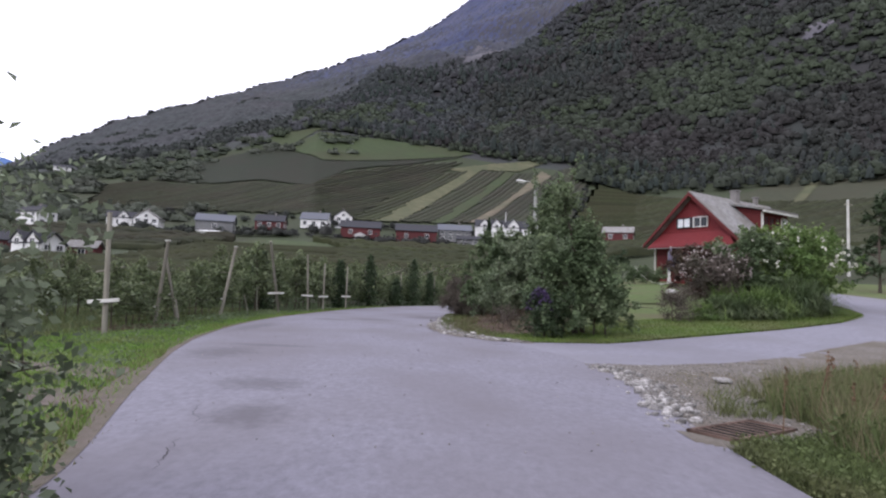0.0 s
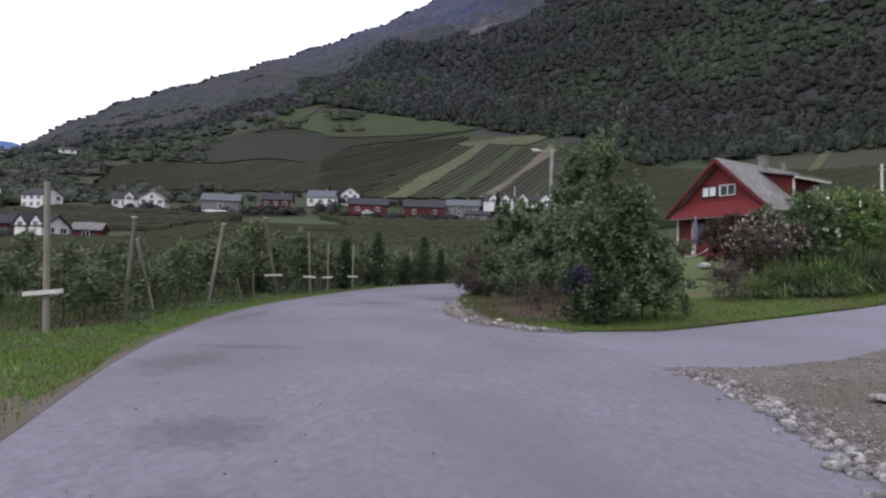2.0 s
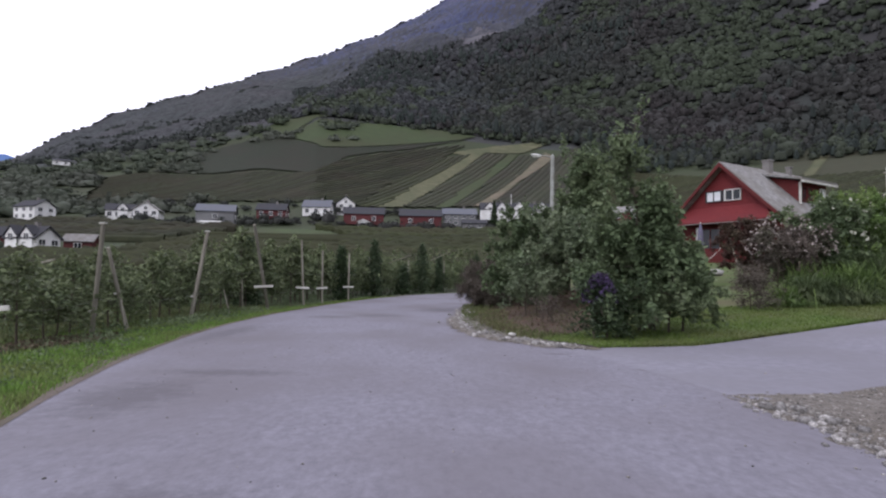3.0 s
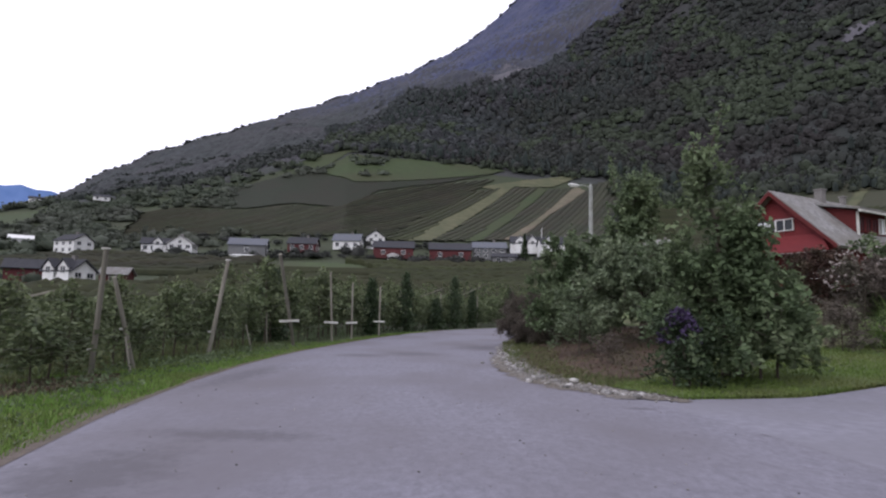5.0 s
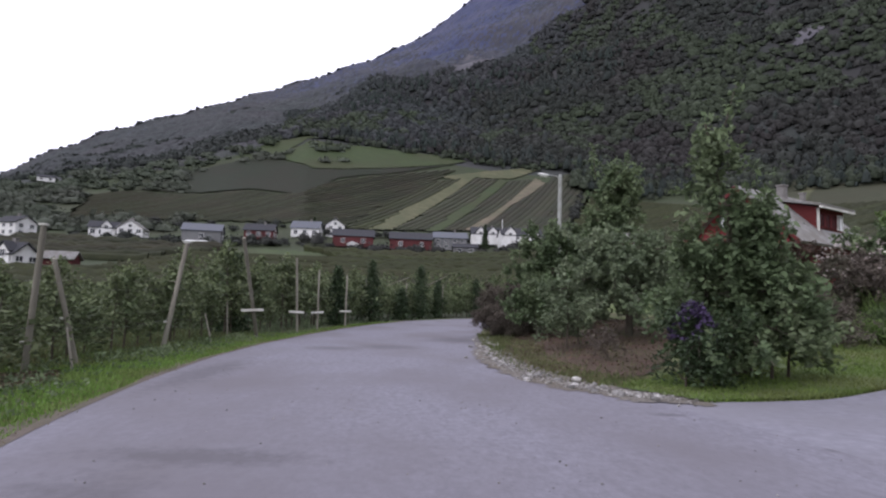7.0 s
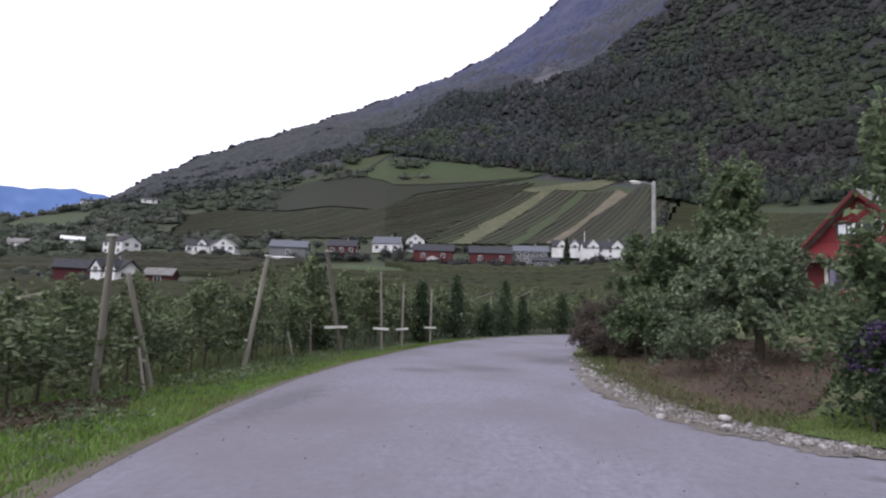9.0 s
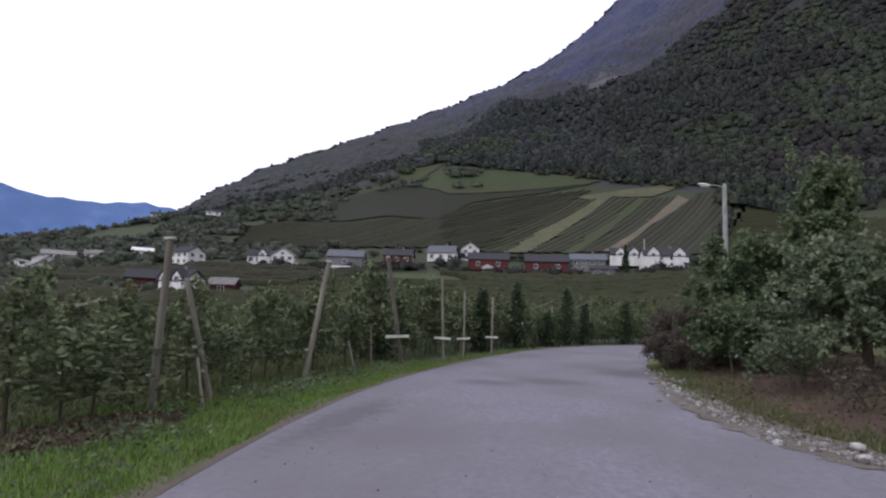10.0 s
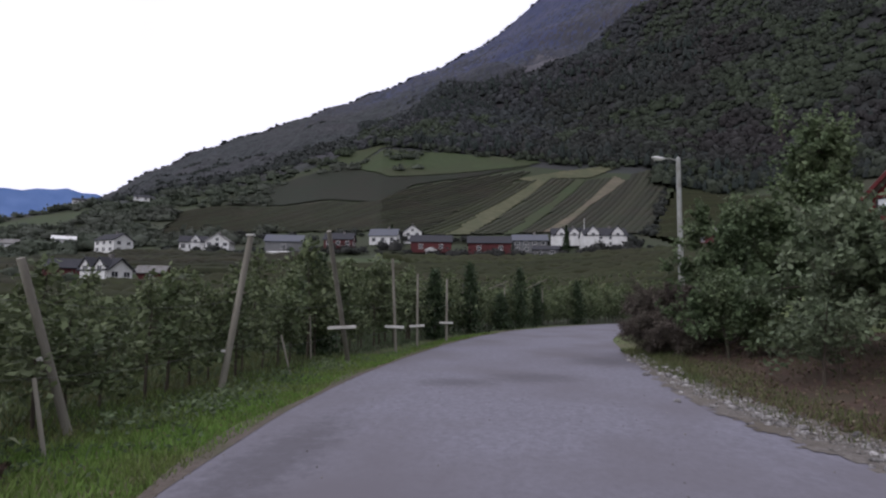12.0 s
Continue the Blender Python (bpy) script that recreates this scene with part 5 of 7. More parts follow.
def row_height(x, y):
    """How tall the rows grow: low at the near left, taller towards the bend."""
    az = math.degrees(math.atan2(x + 2.5, y - 9.3))
    return min(np.interp(y, [14, 17, 20, 25, 33, 45, 60], [1.35, 1.4, 1.6, 1.85, 1.9, 1.8, 1.95]), np.interp(az, [-45, -30, -20, -10], [1.04, 1.14, 1.62, 9]))


def orchard_tree(x, y, k, s, turn, label):
    s = s * row_height(x, y) / 1.8
    w = max(s, 0.8)
    e = put("apple_tree", None, m=pose(x, y, float(land(x, y)), 0, 0, turn) @ Matrix.Diagonal((w, w, s, 1)), label=label, category="apple tree", group="orchard trees beside the road")
    put("trunk", VARIANTS[k][0], e)
    put("crown", VARIANTS[k][1], e)
    return e


ro = np.random.default_rng(5)
for off, y0, y1, step in ((2.05, 13.2, 72, 0.66), (4.7, 11.5, 72, 0.78), (7.4, 11, 60, 0.85)):
    for x, y in edge_row(off, y0, y1, step, int(off * 10)):
        orchard_tree(x, y, int(ro.integers(9)), ro.choice([0.72, 0.86, 0.95, 1.0, 1.08, 1.2, 1.36]) * ro.uniform(0.94, 1.06), ro.uniform(0, 360), "slender trained apple tree in an orchard row")


def tree_belt(name, offs, y0, y1, step, n_leaf, leaf, seed, label):
    r = np.random.default_rng(seed)
    forms = [fruit_tree_mesh(seed + k, n_leaf, leaf, 1.9)[1][0].reshape(-1, 4, 3) for k in range(6)]
    VV = []
    for off in offs:
        for x, y in edge_row(off, y0, y1, step, int(off * 7)):
            L = forms[r.integers(6)]
            a, s = r.uniform(0, 6.3), r.uniform(0.85, 1.2) * row_height(x, y) / 1.8
            w = max(s, 0.8)
            c, d = math.cos(a) * w, math.sin(a) * w
            VV.append(np.stack([L[..., 0] * c - L[..., 1] * d + x, L[..., 0] * d + L[..., 1] * c + y, L[..., 2] * s + float(land(x, y))], -1).reshape(-1, 3))
    V = np.concatenate(VV)
    put(name, mesh_np(name, V, np.arange(len(V)).reshape(-1, 4), LEAF_ORCH), label=label, category="orchard", kind="stuff")


tree_belt("orchard_rows", np.arange(10.1, 24, 2.7), 11, 76, 0.85, 112, 0.22, 300, "dense rows of apple trees behind the roadside row")
tree_belt("orchard_rows", np.arange(24.5, 62, 3.0), 14, 82, 1.5, 44, 0.33, 400, "distant rows of apple trees in the valley")


rf = np.random.default_rng(15)
P = []
for off in (1.7, 2.6, 3.6, 4.7, 5.8, 7.2, 8.6, 10.0):
    Q = edge_row(off, 10.5, 40, 0.016, int(off * 9))
    P.append(Q + rf.normal(0, 0.45, Q.shape))
P = np.concatenate(P)
n = len(P)
a, h = rf.uniform(0, 6.3, n), rf.uniform(0.06, 0.20, n)
B = np.stack([P[:, 0], P[:, 1], land(P[:, 0], P[:, 1])], 1)
S = np.stack([np.cos(a), np.sin(a), 0 * a], 1) * 0.009
T = np.stack([rf.normal(0, 0.4, n) * h, rf.normal(0, 0.4, n) * h, h], 1)
V = np.stack([B - S, B + S, B + T * 0.6 + S * 0.7, B + T], 1).reshape(-1, 3)
put("orchard_grass", mesh_np("orchard_grass", V, np.arange(4 * n).reshape(n, 4), LEAF), label="dark rough grass under the orchard rows", category="grass", kind="stuff")


def columnar(x, y, high, wide, seed):
    r = np.random.default_rng(seed)
    e = put("columnar_tree", None, m=pose(x, y, float(land(x, y))), label="tall narrow dark tree above the orchard row", category="tree", group="narrow trees by the bend")
    V, F = tubes([([(0, 0, -0.1), (0.03, 0, high * 0.5), (0, 0.02, high * 0.95)], 0.06, 0.015)])
    put("trunk", mesh_np("trunk", V, F, BARK), e)
    n = 2000
    h = r.uniform(0.02, 1, n) ** 1.1
    rr = wide / 2 * (1 - h) ** 0.6 * np.sqrt(r.uniform(0.05, 1, n)) * (0.85 + 0.2 * np.sin(h * 21 + seed) + 0.12 * np.sin(h * 47))
    a = r.uniform(0, 6.3, n)
    rr *= 0.75 + 0.35 * np.sin(a * 2 + seed + h * 9) + 0.2 * np.sin(a * 5 + h * 23)
    P = np.stack([rr * np.cos(a), rr * np.sin(a), h * high], 1) + r.normal(0, 0.09, (n, 3))
    P[:, 2] = np.maximum(P[:, 2], 0.08)
    V, F = leaf_quads(P, 0.17, r, 0.0, 0.45, up=0.3)
    put("crown", mesh_np("crown", V, F, LEAF_DARK), e)


for k, (x, y, high, wide) in enumerate(((-4.5, 39.5, 3.2, 1.9), (-2.0, 47.6, 3.5, 2.1), (-5.5, 33.8, 2.6, 1.5), (-0.8, 51.8, 2.8, 1.7), (2.5, 57.5, 3.1, 2.0), (-7.4, 25.2, 2.4, 1.2), (-3.1, 44.6, 1.9, 1.9))):
    columnar(x, y, high, wide, k + 1)

# ---- trellis posts, stakes and wires ----


def trellis_post(base, top, r1, label, cap=False, board=None, clip=None):
    b, t = Vector(base), Vector(top)
    e = put("orchard_post", None, m=Matrix.Translation(b), label=label, category="post", group="orchard posts")
    bm = bmesh.new()
    d = t - b
    r1 *= 0.77
    rod(bm, -d.normalized() * 0.25, d * 0.5, r1 * 1.08, r1, 12)
    rod(bm, d * 0.5, d, r1, r1 * 0.9, 12)
    part("shaft", bm, POLEWOOD, e)
    if cap:
        bm = bmesh.new()
        q = d + Vector((0, 0, 0.0))
        box(bm, (q.x - 0.062, q.y - 0.05, q.z - 0.01), (q.x + 0.055, q.y + 0.05, q.z + 0.02), bevel=0.01)
        part("cap", bm, PALEBOARD, e, "pale cap")
    if board:
        f, ln, turn, tilt = board
        p = d * f + Vector((0.0, -r1 - 0.03, 0))
        bm = bmesh.new()
        box(bm, (-ln / 2, -0.02, -0.035), (ln / 2, 0.02, 0.035), m=Matrix.Translation(p) @ pose(0, 0, 0, 0, tilt, turn), bevel=0.006)
        part("board", bm, PALEBOARD, e, "pale cross board")
    if clip:
        p = d * clip
        bm = bmesh.new()
        box(bm, (p.x - r1 - 0.06, p.y - 0.03, p.z - 0.018), (p.x - r1 + 0.02, p.y + 0.03, p.z + 0.018), bevel=0.008)
        part("insulator", bm, PALEBOARD, e, "white insulator")
    return e


trellis_post((-6.3, 11.6, 0), (-6.32, 11.5, 2.32), 0.062, "upright weathered wooden orchard post with pale board", board=(0.28, 0.55, 12, -6))
trellis_post((-6.85, 14.85, 0), (-6.48, 14.42, 2.02), 0.055, "thick leaning wooden orchard post with pale cap", cap=True, clip=0.22)
trellis_post((-6.85, 16.1, 0), (-7.0, 15.55, 1.64), 0.05, "leaning wooden brace post", clip=0.45)
trellis_post((-6.75, 18.95, 0), (-6.35, 18.85, 2.22), 0.06, "leaning wooden orchard post with pale cap", cap=True, clip=0.27)
trellis_post((-6.2, 23.8, 0), (-6.14, 21.9, 2.66), 0.065, "leaning wooden orchard post with double board", board=(0.30, 0.6, 4, -3))
trellis_post((-5.65, 26.5, 0), (-5.69, 26.1, 2.46), 0.05, "wooden orchard post with a pale board", board=(0.29, 0.5, 0, 2))
trellis_post((-5.44, 28.9, 0), (-5.42, 28.7, 2.22), 0.045, "wooden orchard post with a pale board", board=(0.3, 0.45, 0, -4))
trellis_post((-4.92, 32.5, 0), (-4.9, 32.4, 2.24), 0.05, "wooden orchard post with a pale board", board=(0.3, 0.5, 0, 0))
trellis_post((-4.9, 40.5, 0), (-4.9, 40.3, 2.4), 0.05, "wooden orchard post by the bend")
trellis_post((-2.9, 46.5, 0), (-2.9, 46.3, 2.4), 0.05, "wooden orchard post by the bend")
trellis_post((-0.4, 52.5, 0), (-0.4, 52.3, 2.5), 0.055, "wooden orchard post by the bend")
trellis_post((-6.45, 15.3, 0), (-6.58, 15.29, 0.64), 0.024, "short thin orchard stake")
trellis_post((-6.55, 21.2, 0), (-6.75, 21.2, 0.72), 0.022, "short thin orchard stake")
trellis_post((-7.1, 24.0, 0), (-7.15, 24.0, 1.0), 0.024, "short thin orchard stake")
posts = [(-6.32, 11.5), (-6.7, 14.7), (-6.6, 18.9), (-6.19, 23.3), (-5.66, 26.3), (-5.43, 28.8), (-4.91, 32.4), (-4.9, 40.4), (-2.9, 46.4)]
for z in (0.62, 1.25):
    lines = []
    for (x0, y0), (x1, y1) in zip(posts, posts[1:]):
        lines.append(([(x0 + (x1 - x0) * k / 8, y0 + (y1 - y0) * k / 8, z + 0.05 - 0.10 * math.sin(math.pi * k / 8)) for k in range(9)], 0.0022, 0.0022))
    V, F = tubes(lines, 4)
    put("trellis_wire", mesh_np("trellis_wire", V, F, WIRE), label="thin galvanised wire strung between orchard posts", category="wire")
# thin pale rails leaning out of the rows
for x, y, z, ln, turn, tilt in ((-8.6, 15.9, 1.32, 0.7, 5, -14), (-7.2, 20.4, 1.45, 0.25, 0, 0), (-3.5, 45.5, 2.4, 1.7, 10, -22), (-1.0, 50.5, 2.7, 1.9, 10, -25)):
    bm = bmesh.new()
    box(bm, (-ln / 2, -0.015, -0.02), (ln / 2, 0.015, 0.02), bevel=0.004)
    me = bpy.data.meshes.new("rail")
    bm.to_mesh(me)
    bm.free()
    me.materials.append(POLEWOOD)
    put("loose_rail", me, m=pose(x, y, z, 0, tilt, turn), label="thin pale rail held among the orchard trees", category="rail", group="loose rails")

# ---- street lamp ----
lx, ly = 7.25, 47.07
lz = float(land(lx, ly))
lamp = put("street_lamp", None, m=pose(lx, ly, lz), label="grey street lamp with a white head beside the road", category="street lamp")
bm = bmesh.new()
rod(bm, (0, 0, -0.3), (0, 0, 5), 0.17, 0.15, 14)
rod(bm, (0, 0, 5), (0, 0, 10.02 - lz), 0.15, 0.125, 14)
part("pole", bm, STEEL, lamp)
V, F = tubes([([(0, 0, 9.75 - lz), (-0.2, -0.03, 9.95 - lz), (-0.55, -0.1, 10.02 - lz), (-0.9, -0.2, 10.0 - lz)], 0.04, 0.035)], 8)
put("arm", mesh_np("arm", V, F, STEEL, True), lamp)
bm = bmesh.new()
bmesh.ops.create_uvsphere(bm, u_segments=16, v_segments=10, radius=1, matrix=Matrix.Translation((-1.2, -0.28, 10.0 - lz)) @ pose(0, 0, 0, 0, 4, 14) @ Matrix.Diagonal((0.42, 0.17, 0.10, 1)))
part("head", bm, WHITE, lamp, "white lamp head")
bm = bmesh.new()
box(bm, (-1.45, -0.42, 9.86 - lz), (-0.95, -0.16, 9.92 - lz), bevel=0.02)
part("diffuser", bm, PALEBOARD, lamp)
bm = bmesh.new()
rod(bm, (0, 0, 10.0 - lz), (0, 0, 10.14 - lz), 0.13, 0.05, 14)
part("pole_cap", bm, STEEL, lamp)

# utility pole beyond the drive
ux, uy = 37.1, 55.0
uz = float(land(ux, uy))
up_ = put("utility_pole", None, m=pose(ux, uy, uz), label="pale wooden utility pole behind the garden", category="utility pole")
part("shaft", rod(bmesh.new(), (0, 0, -0.3), (-0.05, 0, 11.1 - uz), 0.13, 0.10, 12), PALEBOARD, up_)
bm = bmesh.new()
box(bm, (-0.35, -0.05, 10.6 - uz), (0.35, 0.05, 10.7 - uz))
part("cross_arm", bm, POLEWOOD, up_)


# ---- garden trees and shrubs ----
def grown(seed, trunks, high, low, reach, n_limb, n_twig, n_leaf, leaf, shape=0.8, slim=0.5, shoots=0, droop=0.25, power=1.8, lean=(0, 0), side=1.0):
    """Trunk, limbs and twigs that fork outwards, with leaves gathered round the twig ends. Returns wood and leaf arrays."""
    r = np.random.default_rng(seed)
    lines, P = [], []
    tallest = high
    for k0, ((tx, ty), tr) in enumerate(trunks):
        high = tallest * (1.0 if k0 == 0 else side - 0.1 * (k0 - 1) * (side < 1))
        stem = [np.array([tx, ty, -0.2]), np.array([tx * 1.1, ty * 1.1, low]), np.array([tx * 1.4 + r.normal(0, 0.1), ty * 1.4 + r.normal(0, 0.1), (low + high) / 2]), np.array([tx * 1.6 + r.normal(0, 0.15), ty * 1.6 + r.normal(0, 0.15), high * 0.93])]
        stem = [q + np.array([lean[0], lean[1], 0]) * (q[2] / high) ** 1.4 if q[2] > 0 else q for q in stem]
        lines.append((stem, tr, tr * 0.18))
        for k in range(n_limb):
            f = (k + r.uniform(0.1, 0.9)) / n_limb
            z = low * 0.8 + (high * 0.9 - low * 0.8) * f
            base = np.array([np.interp(z, [s[2] for s in stem], [s[i] for s in stem]) for i in (0, 1)] + [z])
            a = r.uniform(0, 6.3)
            ln = reach * (1 - f ** power * shape) * r.uniform(0.65, 1.1)
            tip = base + np.array([math.cos(a) * ln, math.sin(a) * ln, ln * r.uniform(-droop, 0.45)])
            tip[2] = max(tip[2], low * 0.6)
            mid = (base + tip) / 2 + np.array([0, 0, ln * 0.1])
            lines.append(([base, mid, tip], tr * 0.38 * (1 - 0.6 * f), tr * 0.08))
            for _ in range(n_twig):
                t = r.uniform(0.3, 1.0)
                b = base * (1 - t) ** 2 + 2 * mid * t * (1 - t) + tip * t * t
                e = b + r.normal(0, 0.28, 3) * max(0.5, reach / 2.6) + np.array([0, 0, 0.06])
                e[2] = max(e[2], 0.15)
                lines.append(([b, (b + e) / 2, e], tr * 0.07, tr * 0.02))
                m = int(n_leaf * r.uniform(0.6, 1.4))
                q = r.uniform(0.3, 1.15, m)[:, None]
                P.append(b * (1 - q) + e * q + r.normal(0, 0.08, (m, 3)) * max(0.7, reach / 2.6))
    high = tallest
    for _ in range(shoots):
        a, d = r.uniform(0, 6.3), r.uniform(0, reach * 0.45)
        b = np.array([math.cos(a) * d + lean[0] * 0.8, math.sin(a) * d + lean[1] * 0.8, high * r.uniform(0.75, 0.92)])
        e = b + np.array([r.normal(0, 0.12), r.normal(0, 0.12), high * r.uniform(0.12, 0.27)])
        lines.append(([b, (b + e) / 2, e], 0.015, 0.005))
        m = int(n_leaf * 2)
        q = r.uniform(0, 1.05, m)[:, None]
        P.append(b * (1 - q) + e * q + r.normal(0, 0.07, (m, 3)))
    P = np.concatenate(P)
    P[:, 2] = np.maximum(P[:, 2], 0.06)
    return tubes(lines, 6), leaf_quads(P, leaf, r, droop, slim)


def plant(name, x, y, made, leaf_mat, label, category, extra=(), turn=0):
    (V1, F1), (V2, F2) = made
    e = put(name, None, m=pose(x, y, float(land(x, y)), 0, 0, turn), label=label, category=category)
    put("trunk", mesh_np("trunk", V1, F1, BARK, True), e)
    put("crown", mesh_np("crown", V2, F2, leaf_mat), e)
    for nm, V, F, m in extra:
        put(nm, mesh_np(nm, V, F, m), e, kind="stuff")
    return e


def bloom(seed, n, centre, radius, size, top_bias=0.3, petals=5):
    """Small blossoms of several petals over the outside of a shrub."""
    r = np.random.default_rng(seed)
    d = r.normal(size=(n, 3))
    d[:, 2] = np.abs(d[:, 2]) * (0.6 + top_bias)
    d /= np.linalg.norm(d, axis=1, keepdims=True)
    C = np.array(centre) + d * np.array(radius) * r.uniform(0.88, 1.05, n)[:, None]
    P = np.repeat(C, petals, 0) + r.normal(0, size * 0.35, (n * petals, 3))
    return leaf_quads(P, size, r, 0.0, 0.8)


# the tall garden tree with several stems
plant("garden_tree", 3.6, 16.15, grown(21, [((0, 0), 0.09), ((0.22, 0.12), 0.07), ((-0.28, 0.1), 0.06)], 4.35, 0.6, 1.85, 24, 8, 25, 0.125, 1.0, 0.5, shoots=1, power=0.62, lean=(-0.4, -0.75), side=0.66), LEAF, "tall leafy green garden tree with several stems", "tree")
# apple tree on the bare soil
plant("apple_tree", 3.75, 21.8, grown(22, [((0, 0), 0.11)], 2.55, 0.85, 2.05, 40, 11, 36, 0.13, 0.55, 0.55, shoots=1, droop=0.65), LEAF_BLUE, "spreading grey-green apple tree on bare soil", "apple tree")
plant("apple_tree", 4.1, 26.0, grown(23, [((0, 0), 0.09)], 5.2, 0.8, 2.1, 50, 11, 36, 0.135, 0.78, 0.55, shoots=7, droop=0.5, power=0.9, lean=(0.6, 0)), LEAF, "leafy apple tree behind another apple tree", "apple tree")
plant("shrub", 2.1, 23.7, grown(27, [((0, 0), 0.04), ((0.3, -0.2), 0.04), ((-0.3, 0.2), 0.04)], 1.5, 0.3, 0.9, 12, 9, 28, 0.11, 0.5, 0.5, droop=0.2), LEAF, "leafy green shrub beside the bend", "shrub")
plant("shrub", 2.5, 25.2, grown(31, [((0, 0), 0.05), ((0.3, 0.1), 0.04), ((-0.2, 0.3), 0.04)], 3.4, 0.4, 1.45, 17, 10, 34, 0.12, 0.75, 0.5, shoots=3, droop=0.3), LEAF, "tall green shrub behind the heather", "shrub")
# low leafy shrub before the tall tree
plant("shrub", 4.0, 15.75, grown(24, [((0, 0), 0.03), ((0.3, 0.1), 0.03), ((-0.2, 0.2), 0.03)], 1.75, 0.35, 0.95, 10, 8, 24, 0.12, 0.5, 0.5, droop=0.1), LEAF, "bright green low shrub before the garden tree", "shrub")
plant("shrub", 1.75, 20.0, grown(25, [((0, 0), 0.03), ((0.3, 0.2), 0.03)], 1.25, 0.25, 0.8, 8, 6, 18, 0.10, 0.5, 0.5, droop=0.1), LEAF_BLUE, "grey-green low shrub on the bare soil", "shrub")
# dark shrub with violet flowers
made = grown(26, [((0, 0), 0.03), ((0.2, 0.1), 0.025), ((-0.22, 0.0), 0.025)], 1.1, 0.15, 0.42, 9, 7, 22, 0.085, 0.3, 0.4, droop=0.1)
V, F = bloom(3, 210, (-0.14, 0, 0.74), (0.30, 0.30, 0.52), 0.05, 0.7)
plant("flowering_shrub", 2.6, 15.05, made, LEAF_DARK, "dark shrub with violet flower heads", "shrub", [("blossom", V, F, PURPLE_FLOWER)])
plant("shrub", 2.15, 18.2, grown(28, [((0, 0), 0.03)], 0.5, 0.12, 0.45, 7, 5, 16, 0.07, 0.3, 0.4, droop=0.1), LEAF_BROWN, "low brownish shrub under the apple tree", "shrub")
# heather-like bush at the bend
plant("heather_bush", 1.55, 26.7, grown(29, [((0, 0), 0.03), ((0.4, 0.1), 0.03), ((-0.35, 0.2), 0.03), ((0.1, -0.3), 0.03)], 1.45, 0.15, 0.95, 18, 11, 70, 0.085, 0.35, 0.22, droop=-0.1), LEAF_BROWN, "rounded brownish heather bush at the road's bend", "bush")
plant("heather_bush", 1.15, 25.3, grown(30, [((0, 0), 0.02), ((0.3, 0.1), 0.02)], 0.8, 0.1, 0.6, 9, 7, 26, 0.08, 0.25, 0.25, droop=-0.1), LEAF_BROWN, "low brownish heather bush at the road's bend", "bush")

plant("heather_bush", 1.05, 26.2, grown(33, [((0, 0), 0.02), ((0.3, 0.1), 0.02), ((-0.2, 0.15), 0.02)], 0.85, 0.04, 0.75, 14, 9, 60, 0.08, 0.2, 0.2, droop=0.0), LEAF_BROWN, "low brownish heather bush at the road's bend", "bush")

# rhododendron hedge, pale-blossomed shrub and grasses by the drive
for k, (x, y, h, rr, nb) in enumerate(((11.7, 22.9, 2.9, 1.6, 14), (13.6, 23.6, 3.3, 1.9, 34), (15.6, 25.8, 3.2, 1.8, 40))):
    made = grown(40 + k, [((0, 0), 0.05), ((0.4, 0.2), 0.04), ((-0.4, 0.1), 0.04)], h, 0.3, rr, 16, 10, 30, 0.15, 0.4, 0.4, droop=0.05)
    V, F = bloom(50 + k, nb, (0, 0, h * 0.5), (rr * 1.0, rr * 1.0, h * 0.52), 0.105, 0.7)
    plant("rhododendron", x, y, made, LEAF if k == 0 else LEAF_LIME, "dense evergreen shrub with white blossom clusters", "shrub", [("blossom", V, F, FLOWER)])
made = grown(44, [((0, 0), 0.04), ((0.3, 0.2), 0.03), ((-0.3, 0.1), 0.03)], 2.2, 0.3, 1.1, 14, 9, 24, 0.10, 0.45, 0.45, droop=0.05)
V, F = bloom(54, 150, (0, 0, 1.3), (1.25, 1.25, 1.3), 0.055, 0.4)
plant("flowering_shrub", 9.9, 21.9, made, LEAF_BROWN, "dull brownish twiggy shrub with faded pink blossoms", "shrub", [("blossom", V, F, PINKISH)])
plant("shrub", 7.35, 19.2, grown(45, [((0, 0), 0.02), ((0.25, 0.1), 0.02)], 0.95, 0.12, 0.65, 9, 7, 22, 0.08, 0.3, 0.3, droop=0.0), LEAF_BROWN, "low brownish bush beside the lawn", "shrub")
plant("shrub", 11.6, 27.5, grown(52, [((0, 0), 0.04), ((0.4, 0.1), 0.04), ((-0.3, 0.2), 0.03)], 2.6, 0.3, 1.1, 13, 9, 26, 0.12, 0.5, 0.45, droop=0.0), LEAF_RED, "dark reddish-brown leafy shrub on the garden slope", "shrub")
plant("shrub", 19.2, 42.4, grown(46, [((0, 0), 0.04), ((0.4, 0.1), 0.04)], 2.6, 0.3, 1.3, 12, 8, 18, 0.14, 0.4, 0.5, droop=0.0), LEAF_RED, "dark reddish shrub at the house corner", "shrub")
plant("hedge", 15.2, 44.6, grown(47, [((-0.8, 0), 0.03), ((0, 0), 0.03), ((0.8, 0), 0.03)], 1.25, 0.15, 0.8, 12, 8, 20, 0.12, 0.2, 0.5, droop=0.0), LEAF, "low clipped green hedge before the terrace", "hedge")
plant("shrub", 13.0, 47.5, grown(48, [((0, 0), 0.05), ((0.6, 0.1), 0.04)], 2.4, 0.3, 1.6, 12, 8, 18, 0.16, 0.4, 0.5), LEAF_DARK, "dark shrubs beside the red house", "shrub")
